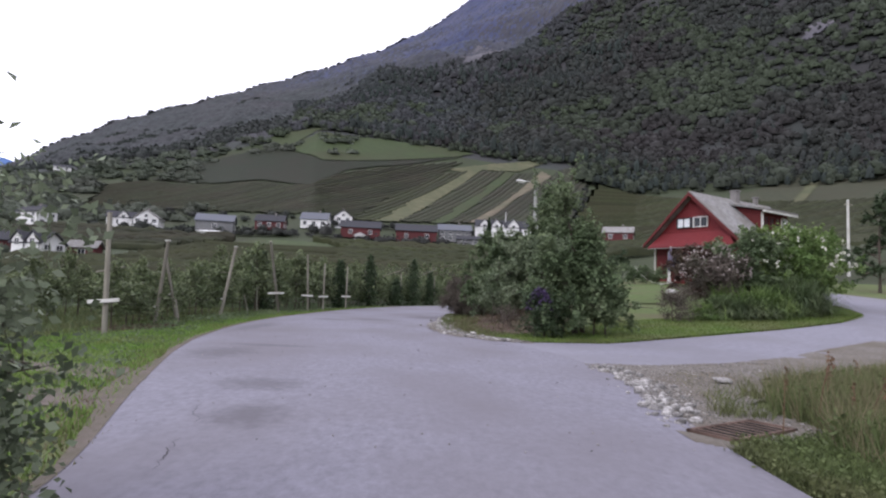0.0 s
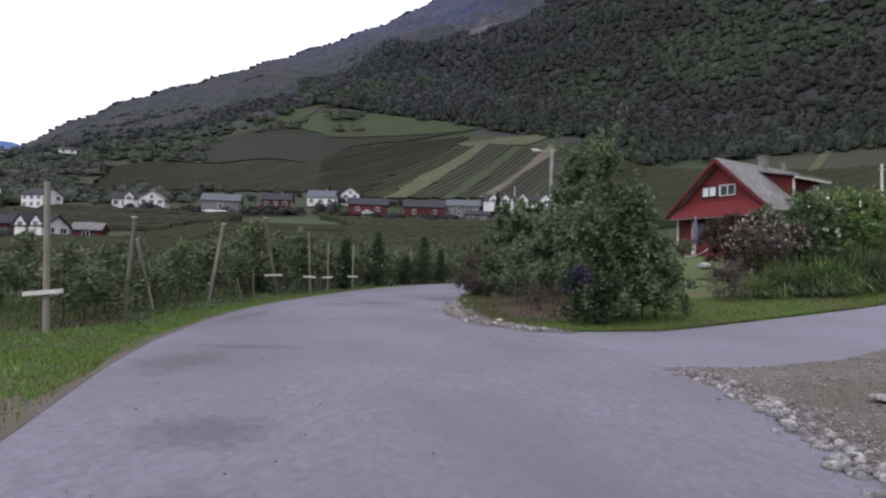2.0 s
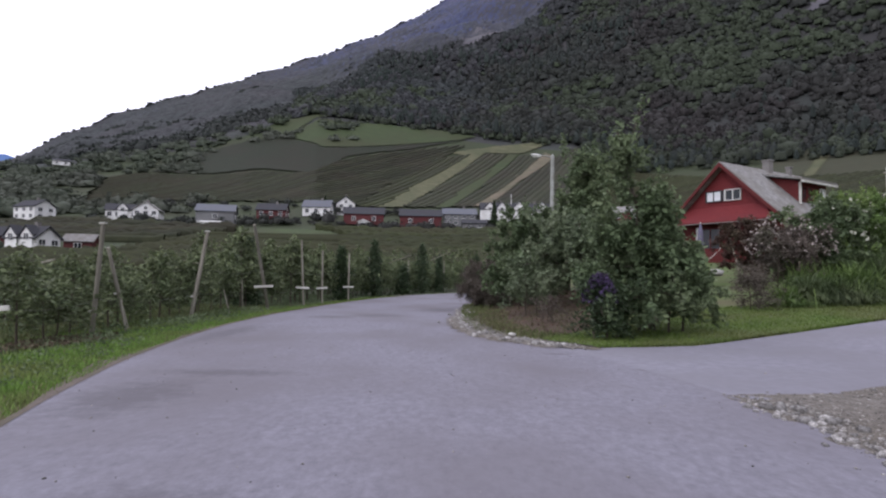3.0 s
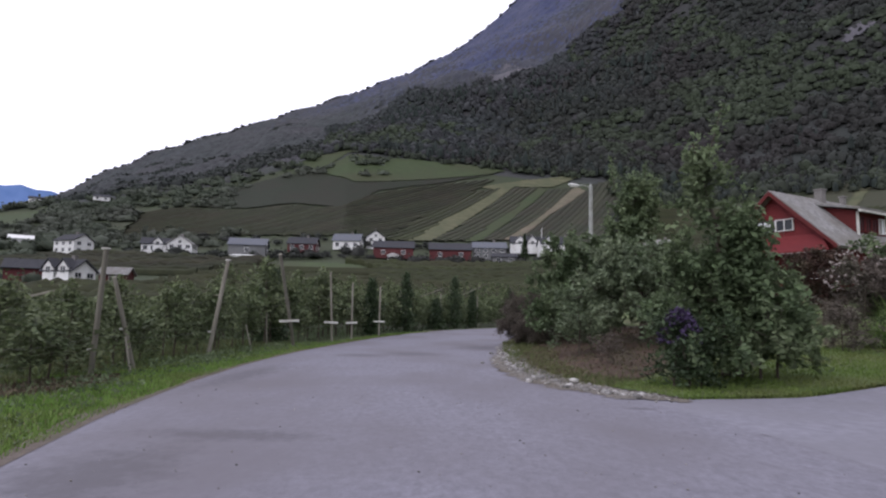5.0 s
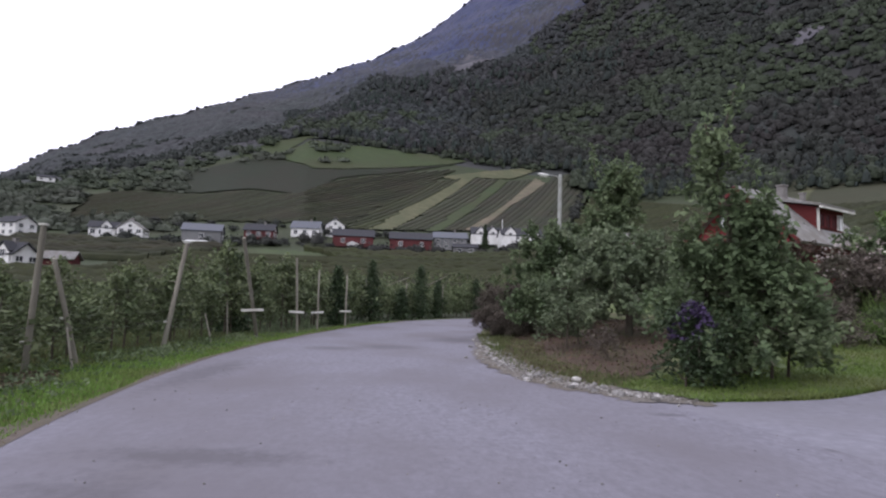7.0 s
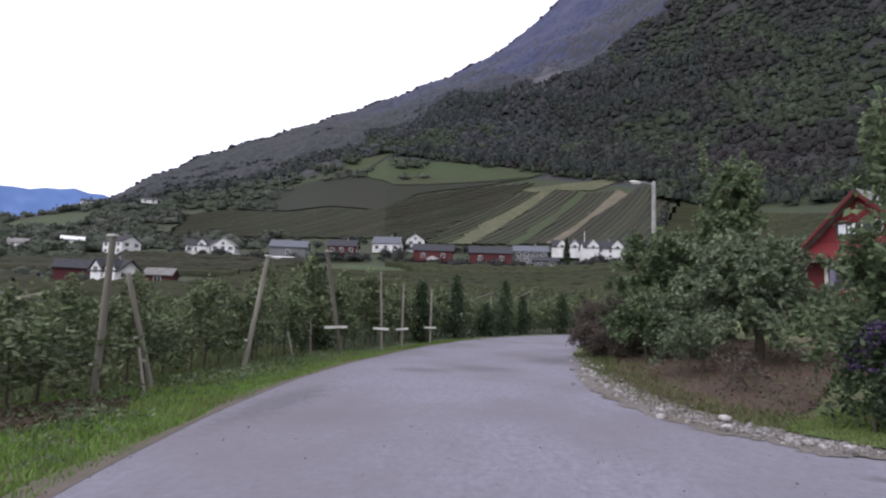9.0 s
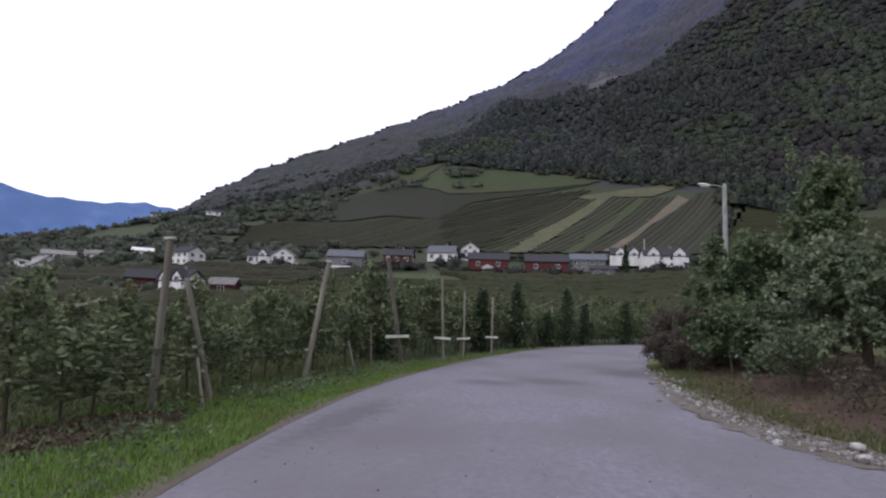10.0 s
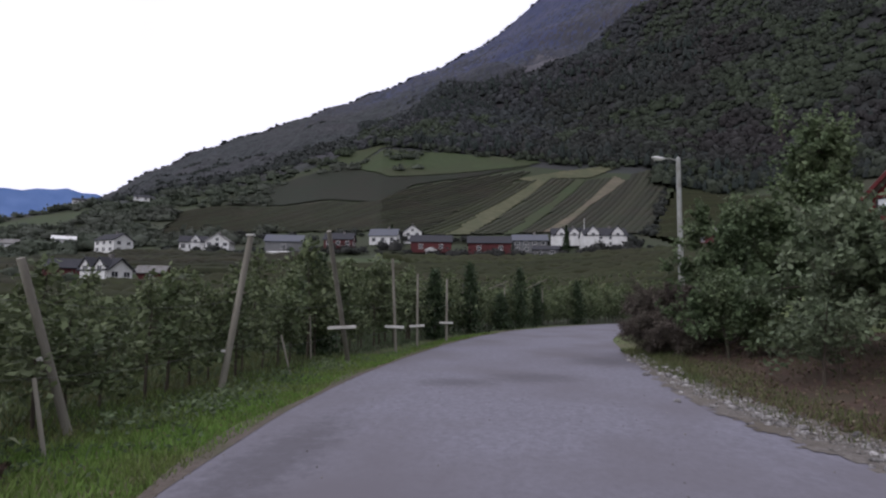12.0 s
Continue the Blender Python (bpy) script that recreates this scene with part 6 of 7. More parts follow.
plant("garden_tree", 26.5, 36.5, grown(49, [((0, 0), 0.12)], 6.3, 0.7, 2.0, 26, 8, 18, 0.22, 0.8, 0.4), LEAF_DARK, "dark evergreen tree beyond the drive", "tree")


def grass_clump(name, x, y, n, high, spread, seed, mat, label):
    """Arching blades from one root."""
    r = np.random.default_rng(seed)
    a, b = r.uniform(0, 6.3, n), r.uniform(0.25, 1.15, n)
    root = np.stack([r.normal(0, spread * 0.2, n), r.normal(0, spread * 0.2, n), np.zeros(n)], 1)
    h = high * r.uniform(0.6, 1.1, n)
    out = np.stack([np.cos(a), np.sin(a), 0 * a], 1)
    side = np.stack([-np.sin(a), np.cos(a), 0 * a], 1)
    V = []
    for f, w in ((0, 1.0), (0.45, 1.0), (0.8, 0.7), (1.0, 0.08)):
        c = root + out * (spread * b * f ** 1.6)[:, None] + np.array([0, 0, 1]) * (h * (1.75 * f - f * f * (0.35 + 1.2 * b)))[:, None]
        V += [c - side * 0.011 * w, c + side * 0.011 * w]
    V = np.stack(V, 1).reshape(-1, 3)
    q = np.arange(n)[:, None, None] * 8
    F = (q + np.array([[0, 1, 3, 2], [2, 3, 5, 4], [4, 5, 7, 6]])).reshape(-1, 4)
    return put(name, mesh_np(name, V, F, mat), m=pose(x, y, float(land(x, y)), 0, 0, 40 * seed), label=label, category="ornamental grass", group="ornamental grasses")


for k, (x, y, h, w) in enumerate(((8.7, 20.0, 0.55, 0.7), (9.5, 20.3, 0.85, 1.0), (10.5, 20.4, 0.75, 1.0), (11.3, 21.0, 1.1, 1.2), (12.5, 21.5, 1.45, 1.4), (13.5, 22.3, 1.2, 1.2), (10.2, 21.3, 1.1, 1.2))):
    grass_clump("ornamental_grass", x, y, 1300, h, w * 1.15, 60 + k, LONG_GRASS if k % 3 else LEAF_LIME, "tall arching clump of blue-green ornamental grass")

# ---- overhanging apple branch beside the first steps ----
rb = np.random.default_rng(72)
bx = np.array([(0.0, 0.0, 1.15), (0.35, -0.12, 1.55), (0.75, -0.26, 1.76), (1.02, -0.36, 1.72)])
V, F = tubes([(bx, 0.012, 0.004)], 6)
q = np.linspace(0.1, 1.0, 26)
P = np.stack([np.interp(q, [0, 0.33, 0.7, 1], bx[:, k]) for k in range(3)], 1) + rb.normal(0, 0.035, (26, 3))
P = P[(q < 0.45) | (q > 0.9)]
V2, F2 = leaf_quads(P, 0.052, rb, 0.5, 0.5)
plant("apple_tree", -2.2, 1.72, grown(71, [((0, 0), 0.06), ((0.34, -0.03), 0.03), ((0.26, 0.12), 0.03), ((-0.3, 0.2), 0.03)], 1.5, 0.42, 0.52, 22, 9, 58, 0.043, 0.3, 0.6, shoots=1, droop=0.35), LEAF_PALE, "young apple tree overhanging the road edge", "apple tree", [("branch", V, F, BARK), ("branch_leaves", V2, F2, LEAF_PALE)])

# ---- lawns, soil, gravel ----
SOIL_POLY = [(0.6, 17.6), (1.2, 15.9), (2.4, 16.6), (3.6, 18.6), (5.2, 19.6), (6.2, 22.5), (5.2, 26.0), (3.0, 27.4), (1.0, 25.8), (0.5, 22.0), (0.25, 19.5)]
V, F = patch(SOIL_POLY, 0.022, 0.12, 0.01)
put("soil_bed", mesh_np("soil_bed", V, F, SOIL, True), label="bare brown soil bed under the apple trees", category="soil bed", kind="structure")
LAWN_POLY = [(2.1, 13.9), (4, 14.53), (6.6, 15.86), (10, 17.68), (13, 19.7), (15.4, 22.2), (16.8, 25.6), (15.5, 26), (13.5, 22.5), (10.5, 20.4), (8, 20.2), (6.0, 19.4), (4.6, 18.4), (3.2, 16.9), (1.9, 15.7), (1.35, 14.95)]
V, F = patch(LAWN_POLY, 0.055, 0.10, 0.006)
put("lawn", mesh_np("lawn", V, F, LAWN, True), label="mown green lawn strip beside the driveway", category="lawn", kind="structure")
V, F = patch([(7.0, 27), (11, 26), (17, 31), (22, 40), (21, 46), (16, 46), (11, 40)], 0.05, 0.5)
put("lawn", mesh_np("lawn", V, F, LAWN, True), label="sloping lawn before the red house", category="lawn", kind="structure")
V, F = patch([(2.2, 6.3), (2.35, 8.7), (2.3, 9.8), (3.5, 9.95), (5.2, 10.9), (8, 13.3), (10.9, 15.3), (13, 14.5), (12, 11), (9, 9.5), (6, 7.8), (4.4, 7.4), (3.2, 6.4), (3.3, 5.6), (3.2, 5.0), (2.6, 4.5), (2.1, 4.35), (1.9, 4.6), (1.95, 5.3)], 0.029, 0.05, 0.006)
gravel = put("gravel_shoulder", mesh_np("gravel_shoulder", V, F, GRAVEL, True), label="grey-brown gravel shoulder at the drive's mouth", category="gravel", kind="structure")
V, F = patch([(2.06, 13.55), (1.26, 13.78), (0.48, 14.63), (-0.04, 16.03), (-0.32, 17.93), (-0.36, 19.83), (-0.16, 22.03), (0.33, 27.93), (0.69, 27.92), (0.52, 22.42), (0.42, 20.12), (0.46, 18.32), (0.69, 16.82), (1.14, 15.52), (1.69, 14.72), (2.29, 14.07)], 0.036, 0.07, 0.006, 0.07)
border = put("stone_border", mesh_np("stone_border", V, F, GRAVEL, True), label="strip of gravel and stones along the road's bend", category="stone border", kind="structure")
V, F = patch([(-7.1, 12.4), (-7.1, 14.2), (-6.45, 15.0), (-6.0, 14.2), (-6.1, 13.0), (-6.6, 11.9)], 0.03, 0.1, 0.02)
put("soil_bed", mesh_np("soil_bed", V, F, SOIL, True), label="brown soil and litter at the orchard's edge", category="soil bed", kind="structure")

STONES = []
for k in range(8):
    V, F = ico(1, 200 + k, 0.6)
    V = V * np.array([1, 0.8, 0.55])
    STONES.append(mesh_np("stone", V, F, STONE))
rs = np.random.default_rng(77)


def stones(parent, line, width, n, small, large, lift):
    line = np.array(line, float)
    s = np.concatenate([[0], np.cumsum(np.hypot(*np.diff(line, axis=0).T))])
    for _ in range(n):
        u = rs.uniform(0, s[-1])
        x, y = np.interp(u, s, line[:, 0]) + rs.normal(0, width), np.interp(u, s, line[:, 1]) + rs.normal(0, width)
        q = small + (large - small) * rs.uniform() ** 2.5
        put("stone", STONES[rs.integers(8)], parent, pose(x, y, float(land(x, y)) + lift + q * 0.25, rs.uniform(-20, 20), rs.uniform(-20, 20), rs.uniform(0, 360)) @ Matrix.Scale(q, 4))


stones(gravel, [(2.42, 9.45), (2.6, 8.55), (2.45, 7.25), (2.28, 6.25), (2.08, 5.35)], 0.14, 280, 0.018, 0.078, 0.025)
stones(gravel, [(2.7, 8.9), (3.6, 9.3), (5.0, 9.8), (6.5, 11.2)], 0.45, 60, 0.01, 0.035, 0.02)
stones(border, [(1.81, 13.93), (1.16, 14.33), (0.61, 15.23), (0.28, 16.53), (0.08, 18.33), (0.03, 20.03), (0.18, 22.13), (0.55, 27)], 0.17, 300, 0.018, 0.085, 0.03)
put("boulder", STONES[2], m=pose(3.75, 8.0, 0.07, 4, 3, 20) @ Matrix.Diagonal((0.17, 0.12, 0.06, 1)), label="flat pale stone slab on the gravel", category="stone")
PALE_STONE = STONES[4].copy()
PALE_STONE.materials[0] = material("pale_boulder", (0.34, 0.33, 0.31), (0.52, 0.51, 0.48), 9, 0.9, 0.5, (0.28, 0.27, 0.25), 2.0, dist=0.01)
put("boulder", PALE_STONE, m=pose(0.86, 15.4, 0.09, 4, 3, 60) @ Matrix.Diagonal((0.12, 0.10, 0.09, 1)), label="pale stone on the road's edge", category="stone")
put("boulder", STONES[5], m=pose(12.2, 32.0, float(land(12.2, 32.0)) + 0.2, 4, 3, 60) @ Matrix.Diagonal((0.5, 0.4, 0.4, 1)), label="large grey boulder on the lawn", category="boulder")

# loose pebbles over the gravel, each an eight-faced chip
OCT = np.array([(1, 0, 0), (-1, 0, 0), (0, 1, 0), (0, -1, 0), (0, 0, 1), (0, 0, -1)], float)
OCF = np.array([(0, 2, 4), (2, 1, 4), (1, 3, 4), (3, 0, 4), (2, 0, 5), (1, 2, 5), (3, 1, 5), (0, 3, 5)])


def chips(name, P, small, large, lift, seed, label):
    r = np.random.default_rng(seed)
    n = len(P)
    q = small + (large - small) * r.uniform(0, 1, n) ** 3
    W = OCT[None] * r.uniform(0.6, 1.2, (n, 6, 1)) * q[:, None, None] * np.array([1, 0.8, 0.5])
    a = r.uniform(0, 6.3, n)
    c, d = np.cos(a)[:, None], np.sin(a)[:, None]
    X = np.stack([W[..., 0] * c - W[..., 1] * d + P[:, :1], W[..., 0] * d + W[..., 1] * c + P[:, 1:2], W[..., 2] + (land(P[:, 0], P[:, 1]) + lift)[:, None]], -1)
    F = (np.arange(n)[:, None, None] * 6 + OCF).reshape(-1, 3)
    return put(name, mesh_np(name, X.reshape(-1, 3), F, CHIP), label=label, category="pebbles", kind="stuff")


CHIP = material("stone_chips", (0.117, 0.108, 0.099), (0.27, 0.2565, 0.2385), 12, 0.9, 0.3, island=0.55)
rp = np.random.default_rng(55)
chips("pebbles", np.concatenate([scatter([(2.2, 6.3), (2.35, 8.7), (2.3, 9.8), (3.5, 9.95), (5.2, 10.9), (6.5, 11.5), (5, 8.2), (3.4, 6.6), (3.2, 5.0), (2.2, 4.5), (1.95, 5.2)], 5200, rp), scatter([(2.15, 5.3), (2.35, 6.6), (2.5, 8.9), (2.45, 9.7), (2.9, 9.4), (2.9, 7.5), (2.6, 5.6)], 2600, rp)]), 0.005, 0.026, 0.032, 56, "loose pebbles and chips on the gravel shoulder")
chips("pebbles", np.stack([np.interp(np.linspace(0, 1, 5200), [0, 0.12, 0.25, 0.4, 0.6, 1], [1.9, 1.2, 0.62, 0.26, 0.17, 0.5]), np.interp(np.linspace(0, 1, 5200), [0, 0.12, 0.25, 0.4, 0.6, 1], [14.03, 14.5, 15.5, 17.4, 20.2, 27])], 1) + rp.normal(0, 0.15, (5200, 2)), 0.008, 0.042, 0.04, 57, "small stones along the road's bend")

G = np.stack([rp.uniform(-4.5, 2.3, 900), rp.uniform(4.0, 20, 900)], 1)
G = G[(G[:, 0] > np.interp(G[:, 1], [4, 9, 14, 20], [-2.2, -3.9, -5.0, -5.3])) & (G[:, 0] < np.interp(G[:, 1], [4, 9, 14, 17, 20], [1.9, 2.3, 1.6, 0.1, -0.2]))]
chips("road_grit", G, 0.004, 0.016, 0.034, 58, "scattered grit and small stones on the asphalt")

# ---- drain grate ----
grate = put("drain_grate", None, m=pose(1.98, 4.93, 0.046, 0, 0, 34), label="rusty iron drain grate at the road's edge", category="drain grate")
gl, gw = 0.92, 0.42
bm = bmesh.new()
for lo, hi in (((0, -gw), (gl, -gw + 0.04)), ((0, -0.04), (gl, 0)), ((0, -gw), (0.04, 0)), ((gl - 0.04, -gw), (gl, 0))):
    box(bm, (lo[0], lo[1], -0.05), (hi[0], hi[1], 0.008), bevel=0.004)
part("frame", bm, RUST, grate)
for k in range(8):
    bm = bmesh.new()
    x = 0.10 + k * (gl - 0.20) / 7
    box(bm, (x - 0.011, -gw + 0.04, 0.0), (x + 0.011, -0.04, 0.006), m=None, bevel=0.003)
    part("bar", bm, PALE_RUST, grate)
# thin near-black plate stands in for the shade down the drain
bm = bmesh.new()
box(bm, (0.03, -gw + 0.03, -0.008), (gl - 0.03, -0.03, -0.003))
part("pit", bm, material("dark_pit_shade", (0.004, 0.004, 0.004), (0.008, 0.007, 0.006), 5, 1.0), grate)


# ---- grass and weeds ----
def blades(name, P, high, mat, label, seed, width=0.007, lean=0.35, kind="stuff", category="grass", lift=0.0):
    r = np.random.default_rng(seed)
    n = len(P)
    a = r.uniform(0, 6.3, n)
    h = high * r.uniform(0.5, 1.3, n)
    w = width * r.uniform(0.7, 1.4, n)
    z = land(P[:, 0], P[:, 1]) + lift
    s = np.stack([np.cos(a), np.sin(a), 0 * a], 1) * w[:, None]
    tip = np.stack([r.normal(0, lean, n) * h, r.normal(0, lean, n) * h, h], 1)
    B = np.stack([P[:, 0], P[:, 1], z], 1)
    V = np.stack([B - s, B + s, B + tip * 0.6 + s * 0.7, B + tip], 1)
    return put(name, mesh_np(name, V.reshape(-1, 3), np.arange(4 * n).reshape(n, 4), mat), label=label, category=category, kind=kind)


rg = np.random.default_rng(91)
P = []
for y0, y1, n, wd in ((-2, 4, 4000, 3.0), (4, 9, 9000, 3.2), (9, 14, 14000, 2.6), (14, 19, 15000, 2.3), (19, 26, 12000, 2.0), (26, 40, 6000, 0.75)):
    y = rg.uniform(y0, y1, n)
    e = np.interp(y, [q[1] for q in ROAD_L], [q[0] for q in ROAD_L])
    P.append(np.stack([e - 0.04 - wd * rg.uniform(0, 1, n) ** 1.1, y], 1))
P = np.concatenate(P)
bare = inside(RUTS[0], P[:, 0], P[:, 1]) | inside(RUTS[1], P[:, 0], P[:, 1]) | inside([(-7.1, 12.4), (-7.1, 14.2), (-6.45, 15.0), (-6.0, 14.2), (-6.1, 13.0), (-6.6, 11.9)], P[:, 0], P[:, 1])
P = P[~bare | (rg.uniform(0, 1, len(P)) < 0.3)]
blades("verge_grass", P, 0.066, GRASS, "bright green rough grass on the road verge", 92, 0.008)
P = []
for cx, cy, rr, n in ((-6.2, 17.4, 0.35, 260), (-6.45, 16.4, 0.3, 160), (-6.3, 18.6, 0.3, 170), (-6.35, 20.3, 0.3, 160), (-5.75, 13.2, 0.25, 120), (-6.2, 22.2, 0.3, 150), (-6.5, 14.7, 0.3, 150)):
    P.append(np.stack([cx + rg.normal(0, rr * 0.6, n), cy + rg.normal(0, rr, n), rg.uniform(0.02, 0.22, n)], 1))
V, F = leaf_quads(np.concatenate(P), 0.06, rg, 0.0, 0.6)
put("verge_weeds", mesh_np("verge_weeds", V, F, LEAF), label="dark low weeds in the verge grass", category="weeds", kind="stuff")
blades("lawn_grass", scatter(LAWN_POLY, 34000, rg), 0.05, LAWN_BLADE, "short green lawn grass", 93, 0.007, 0.5, lift=0.05)
P = np.concatenate([scatter(SOIL_POLY, 1500, rg), scatter([(2.2, 14.3), (0.7, 15.4), (0.2, 17), (0.0, 20), (0.3, 24), (0.9, 26), (0.7, 20), (1.2, 17), (2.2, 15.6)], 1800, rg)])
front = np.array(LAWN_POLY[:7], float)
u = np.concatenate([[0], np.cumsum(np.hypot(*np.diff(front, axis=0).T))])
w = rg.uniform(0, u[-1], 5200)
E = np.stack([np.interp(w, u, front[:, 0]) + rg.normal(0, 0.02, 5200), np.interp(w, u, front[:, 1]) - np.abs(rg.normal(0, 0.02, 5200))], 1)
blades("lawn_fringe", E, 0.065, LAWN_BLADE, "uncut grass fringe along the lawn's edge", 103, 0.009, 0.4, lift=0.015)
BED_POLY = [(-7.1, 12.4), (-7.1, 14.2), (-6.45, 15.0), (-6.0, 14.2), (-6.1, 13.0), (-6.6, 11.9)]
for poly, n, sd in ((SOIL_POLY, 2400, 5), (BED_POLY, 1500, 6)):
    rl = np.random.default_rng(sd)
    Q = scatter(poly, n, rl)
    Q = np.stack([Q[:, 0], Q[:, 1], land(Q[:, 0], Q[:, 1]) + 0.04 + rl.uniform(0, 0.03, n)], 1)
    V, F = leaf_quads(Q, 0.05, rl, 0.0, 0.8)
    put("leaf_litter", mesh_np("leaf_litter", V, F, LITTER), label="brown fallen leaves on the bare soil", category="leaf litter", kind="stuff")
Q = scatter([(-12.5, 9), (-6.6, 9.5), (-6.75, 12), (-7.2, 14.5), (-6.6, 16), (-6.6, 26), (-12.5, 26)], 26000, rg)
blades("bend_grass", scatter([(0.3, 20.5), (0.1, 22.5), (0.4, 28.5), (2.4, 29.5), (1.4, 26), (0.7, 22)], 3200, rg), 0.14, WEED, "rough grass at the road's bend", 102, 0.009, 0.5)
blades("orchard_grass", Q, 0.13, WEED, "rank green grass under the orchard trees", 101, 0.009, 0.5)
BORDER_POLY = [(2.3, 14.5), (1.2, 15.4), (0.75, 17), (0.6, 19), (0.85, 23), (1.3, 25), (1.5, 22), (1.2, 19.4), (1.5, 17), (2.5, 15.9)]
blades("border_grass", scatter(BORDER_POLY, 1700, rg), 0.07, WEED, "dull olive grass between the stones and the bare soil", 104, 0.008, 0.5, lift=0.01)
blades("border_grass", scatter(BORDER_POLY, 2600, rg), 0.055, STRAW, "dry grass between the stones and the bare soil", 106, 0.007, 0.7, lift=0.01)
Q = np.concatenate([edge_row(o, 3, 40, s, k) + rg.normal(0, 0.035, (1, 2)) for k, (o, s) in enumerate(((0.07, 0.014), (0.12, 0.014), (0.2, 0.02), (0.32, 0.04)))])
blades("edge_grass", Q, 0.036, STRAW, "worn straw-coloured grass at the asphalt's edge", 105, 0.006, 0.6, lift=0.01)
Q = np.concatenate([edge_row(o, 9.5, 30, 0.045, 80 + k) for k, o in enumerate((0.45, 0.75, 1.05, 1.4, 1.8))])
Q = Q + rg.normal(0, 0.13, Q.shape)
blades("edge_grass", Q, 0.06, STRAW, "dry blades scattered through the verge grass", 107, 0.006, 0.6)
C = np.concatenate([edge_row(o, 3.5, 30, 0.55, 60 + k) + rg.normal(0, 0.22, (1, 2)) for k, o in enumerate((0.45, 0.9, 1.3, 1.75))])
C = C[rg.uniform(0, 1, len(C)) < 0.7]
n = 26
Q = np.repeat(C, n, 0) + rg.normal(0, 0.11, (len(C) * n, 2))
V, F = leaf_quads(np.stack([Q[:, 0], Q[:, 1], land(Q[:, 0], Q[:, 1]) + rg.uniform(0.02, 0.10, len(Q))], 1), 0.05, rg, 0.0, 0.5)
put("verge_weeds", mesh_np("verge_weeds", V, F, LEAF), label="broad-leaved weeds dotted through the verge grass", category="weeds", kind="stuff")
blades("sparse_grass", P, 0.11, WEED, "sparse dry grass on the bare soil", 94, 0.008)
WEED_POLY = [(2.75, 2.4), (2.75, 4.3), (2.95, 4.7), (3.25, 5.1), (3.2, 5.9), (3.7, 6.9), (4.6, 7.5), (6.5, 8.6), (9, 8.6), (8, 5), (5, 2.4)]
blades("tall_weeds", scatter(WEED_POLY, 26000, rg), 0.34, WEED, "tall rank grass and weeds beside the road", 95, 0.0042, 0.38, category="weeds")
blades("dry_grass", scatter(WEED_POLY, 11000, rg), 0.40, STRAW, "dry straw-coloured grass among the weeds", 97, 0.0035, 0.42, category="weeds")
P = scatter(WEED_POLY, 900, rg)
Pz = np.stack([np.repeat(P[:, 0], 9) + rg.normal(0, 0.05, 8100), np.repeat(P[:, 1], 9) + rg.normal(0, 0.05, 8100), rg.uniform(0.02, 0.30, 8100)], 1)
V, F = leaf_quads(Pz, 0.06, rg, 0.0, 0.6)
put("weed_leaves", mesh_np("weed_leaves", V, F, WEED), label="low broad-leaved weeds among the grass", category="weeds", kind="stuff")
P = np.repeat(scatter([(2.6, 5.6), (2.9, 6.6), (3.6, 7.6), (5.5, 9.2), (8, 11), (9, 10), (5, 7.2), (3.4, 5.6)], 170, rg), 26, 0)
P = P + rg.normal(0, 0.07, P.shape)
blades("tuft_grass", P, 0.17, WEED, "ragged tufts of grass spreading over the gravel", 99, 0.004, 0.5, category="weeds")
LOW_POLY = [(2.06, 2.2), (2.06, 4.3), (2.2, 4.5), (2.6, 4.55), (2.95, 4.75), (2.8, 2.2)]
blades("low_weeds", scatter(LOW_POLY, 9000, rg), 0.12, WEED, "low grass at the asphalt's edge", 98, 0.0045, 0.4, category="weeds")
P = scatter(LOW_POLY, 800, rg)
Pz = np.stack([np.repeat(P[:, 0], 7) + rg.normal(0, 0.04, 5600), np.repeat(P[:, 1], 7) + rg.normal(0, 0.04, 5600), rg.uniform(0.02, 0.12, 5600)], 1)
V, F = leaf_quads(Pz, 0.032, rg, 0.0, 0.7)
put("low_leaves", mesh_np("low_leaves", V, F, WEED), label="low broad-leaved weeds at the asphalt's edge", category="weeds", kind="stuff")
P = np.concatenate([scatter([(2.8, 6.3), (4.0, 7.2), (8, 9.5), (11, 11), (12, 13), (9, 12), (5.5, 9.5), (3.2, 8.8)], 4200, rg)])
blades("gravel_grass", P, 0.08, STRAW, "thin dry grass on the gravel", 96, 0.0032, 0.6)
lines, heads = [], []
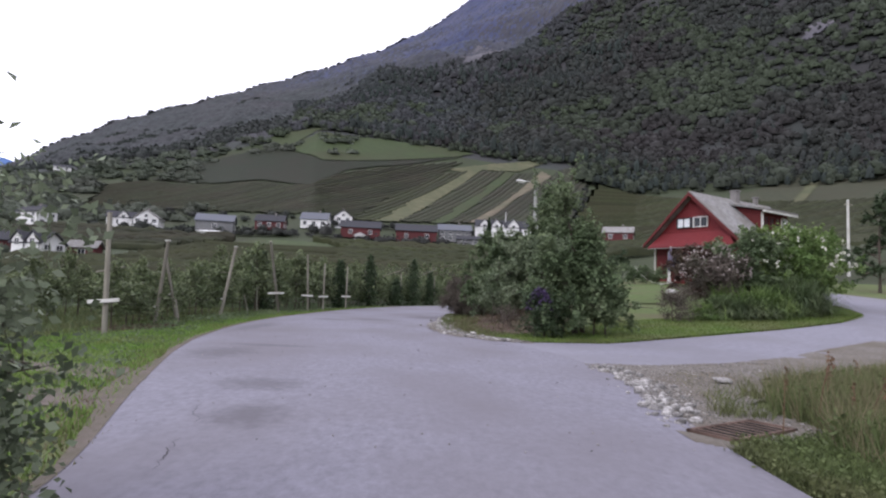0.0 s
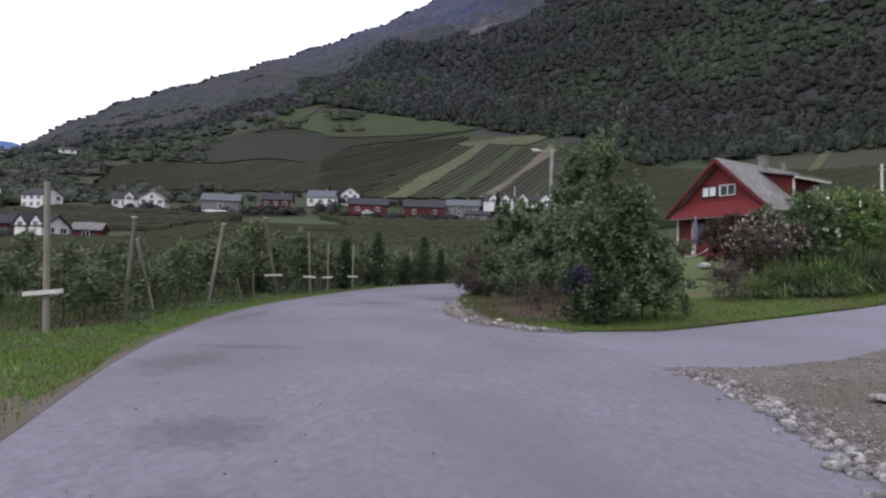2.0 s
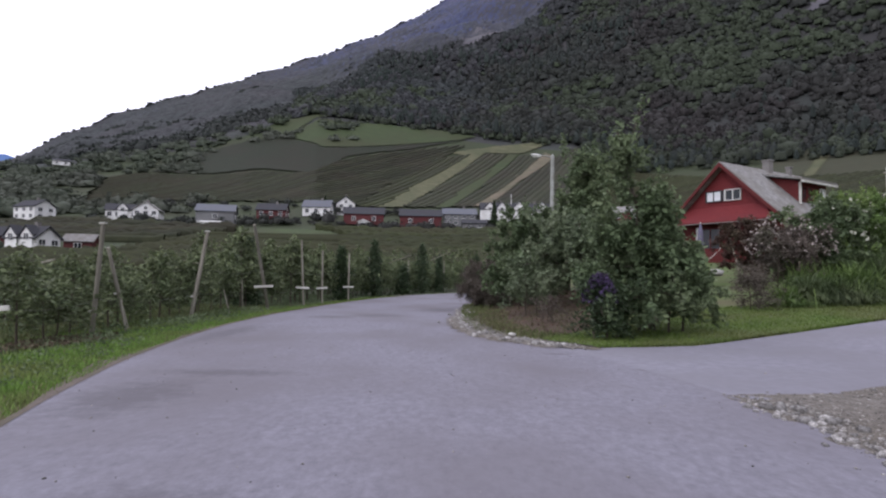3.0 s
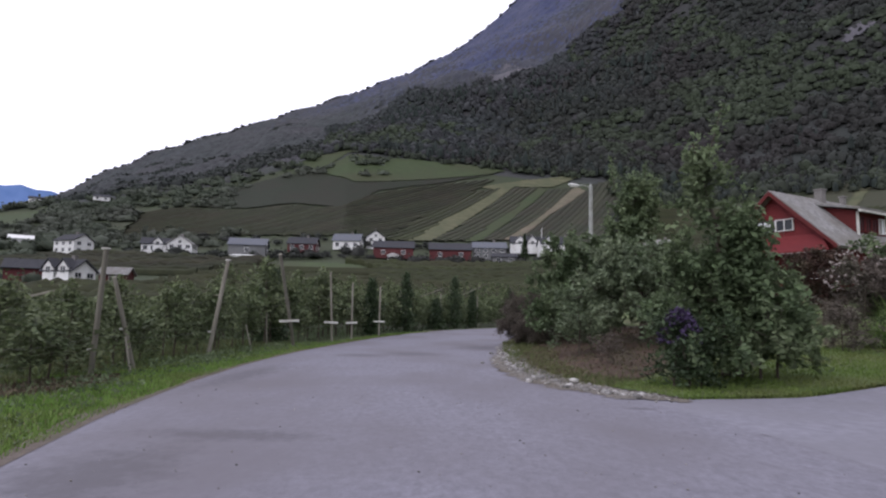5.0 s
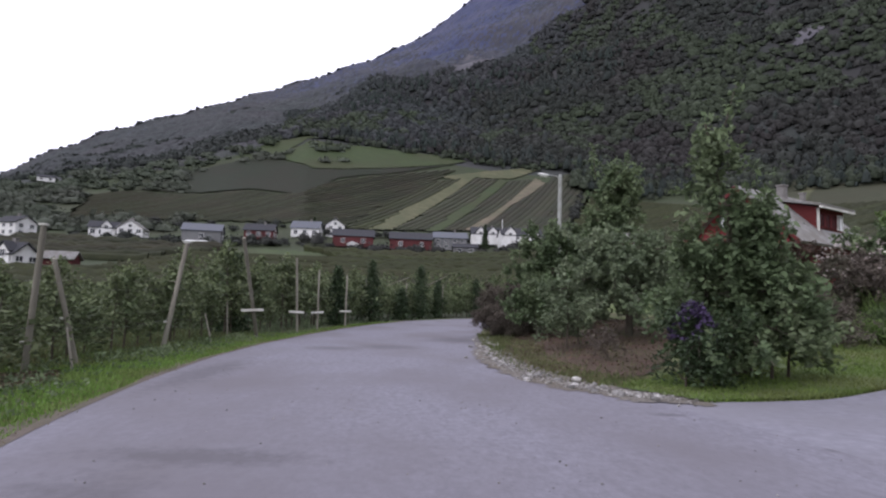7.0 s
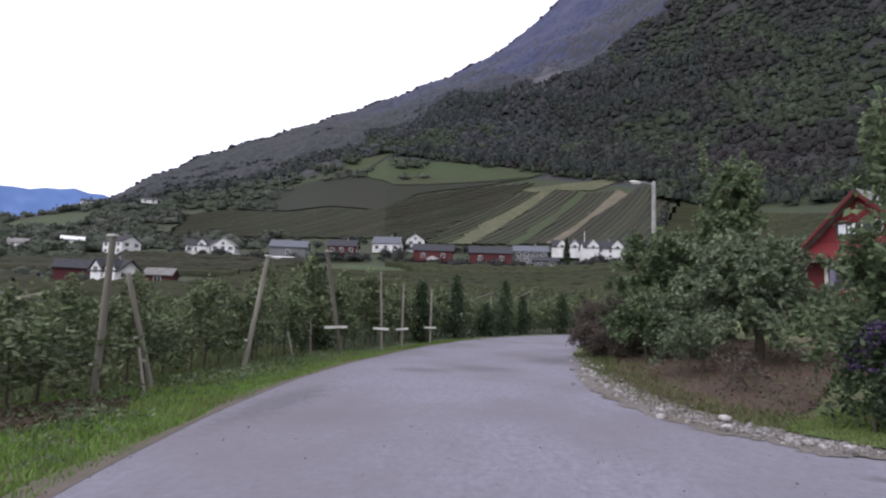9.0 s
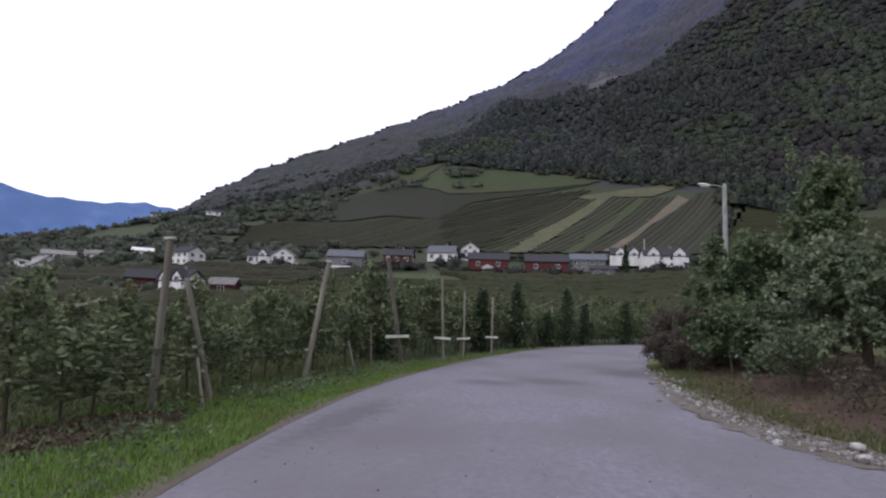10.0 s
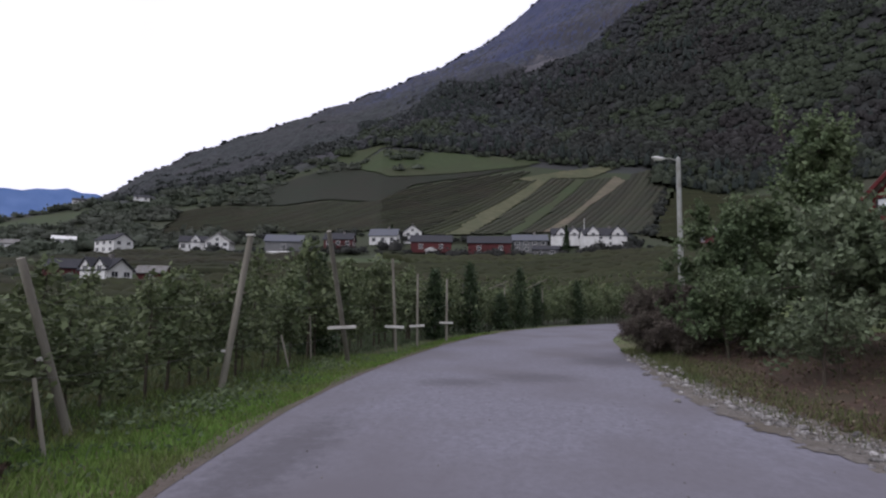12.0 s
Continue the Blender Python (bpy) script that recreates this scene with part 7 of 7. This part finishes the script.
for k in range(16):
    x, y = scatter([(2.6, 5.0), (3.2, 6.2), (4.2, 7.0), (5.2, 7.2), (4.5, 5.2), (3.4, 4.2)], 1, rg)[0]
    h = rg.uniform(0.42, 0.78)
    dx, dy = rg.normal(0, 0.08, 2)
    lines.append(([(x, y, 0), (x + dx * 0.4, y + dy * 0.4, h * 0.6), (x + dx, y + dy, h)], 0.005, 0.003))
    heads.append(np.stack([np.full(22, x + dx) + rg.normal(0, 0.010, 22), np.full(22, y + dy) + rg.normal(0, 0.010, 22), h + rg.uniform(-0.16, 0.03, 22)], 1))
V, F = tubes(lines, 4)
st = put("dock_stalks", mesh_np("dock_stalks", V, F, SEED), label="tall brown dry dock stalks above the weeds", category="weeds", kind="stuff")
V, F = leaf_quads(np.concatenate(heads), 0.03, rg, 0.0, 0.7)
put("seed_heads", mesh_np("seed_heads", V, F, SEED), st)

# cracks in the old asphalt
rc = np.random.default_rng(31)


def crack(points, wide):
    """A thin broken seam along a line of the plan."""
    pts = np.array(points, float)
    s = np.concatenate([[0], np.cumsum(np.hypot(*np.diff(pts, axis=0).T))])
    u = np.arange(0, s[-1], 0.05)
    x = np.interp(u, s, pts[:, 0]) + rc.normal(0, 0.018, len(u))
    y = np.interp(u, s, pts[:, 1]) + rc.normal(0, 0.018, len(u))
    d = np.gradient(np.stack([x, y], 1), axis=0)
    d /= np.hypot(d[:, 0], d[:, 1])[:, None] + 1e-9
    w = wide * rc.uniform(0.3, 1.2, len(u)) * np.sin(np.linspace(0.25, 2.9, len(u)))
    V = []
    for k in (-1, 1):
        V.append(np.stack([x - k * d[:, 1] * w, y + k * d[:, 0] * w, land(x, y) + 0.0335], 1))
    n = len(u)
    i = np.arange(n - 1)
    put("road_crack", mesh_np("road_crack", np.concatenate(V), np.stack([i, i + 1, n + i + 1, n + i], 1), CRACK), label="thin dark crack in the old asphalt", category="crack", kind="structure")


CRACK = material("crack_filling", (0.055, 0.05, 0.052), (0.08, 0.074, 0.078), 20, 0.95, 0.2)
crack([(-1.55, 3.4), (-1.66, 3.8), (-1.72, 4.1)], 0.0045)
crack([(-1.75, 4.5), (-1.95, 4.95), (-2.05, 5.4)], 0.003)
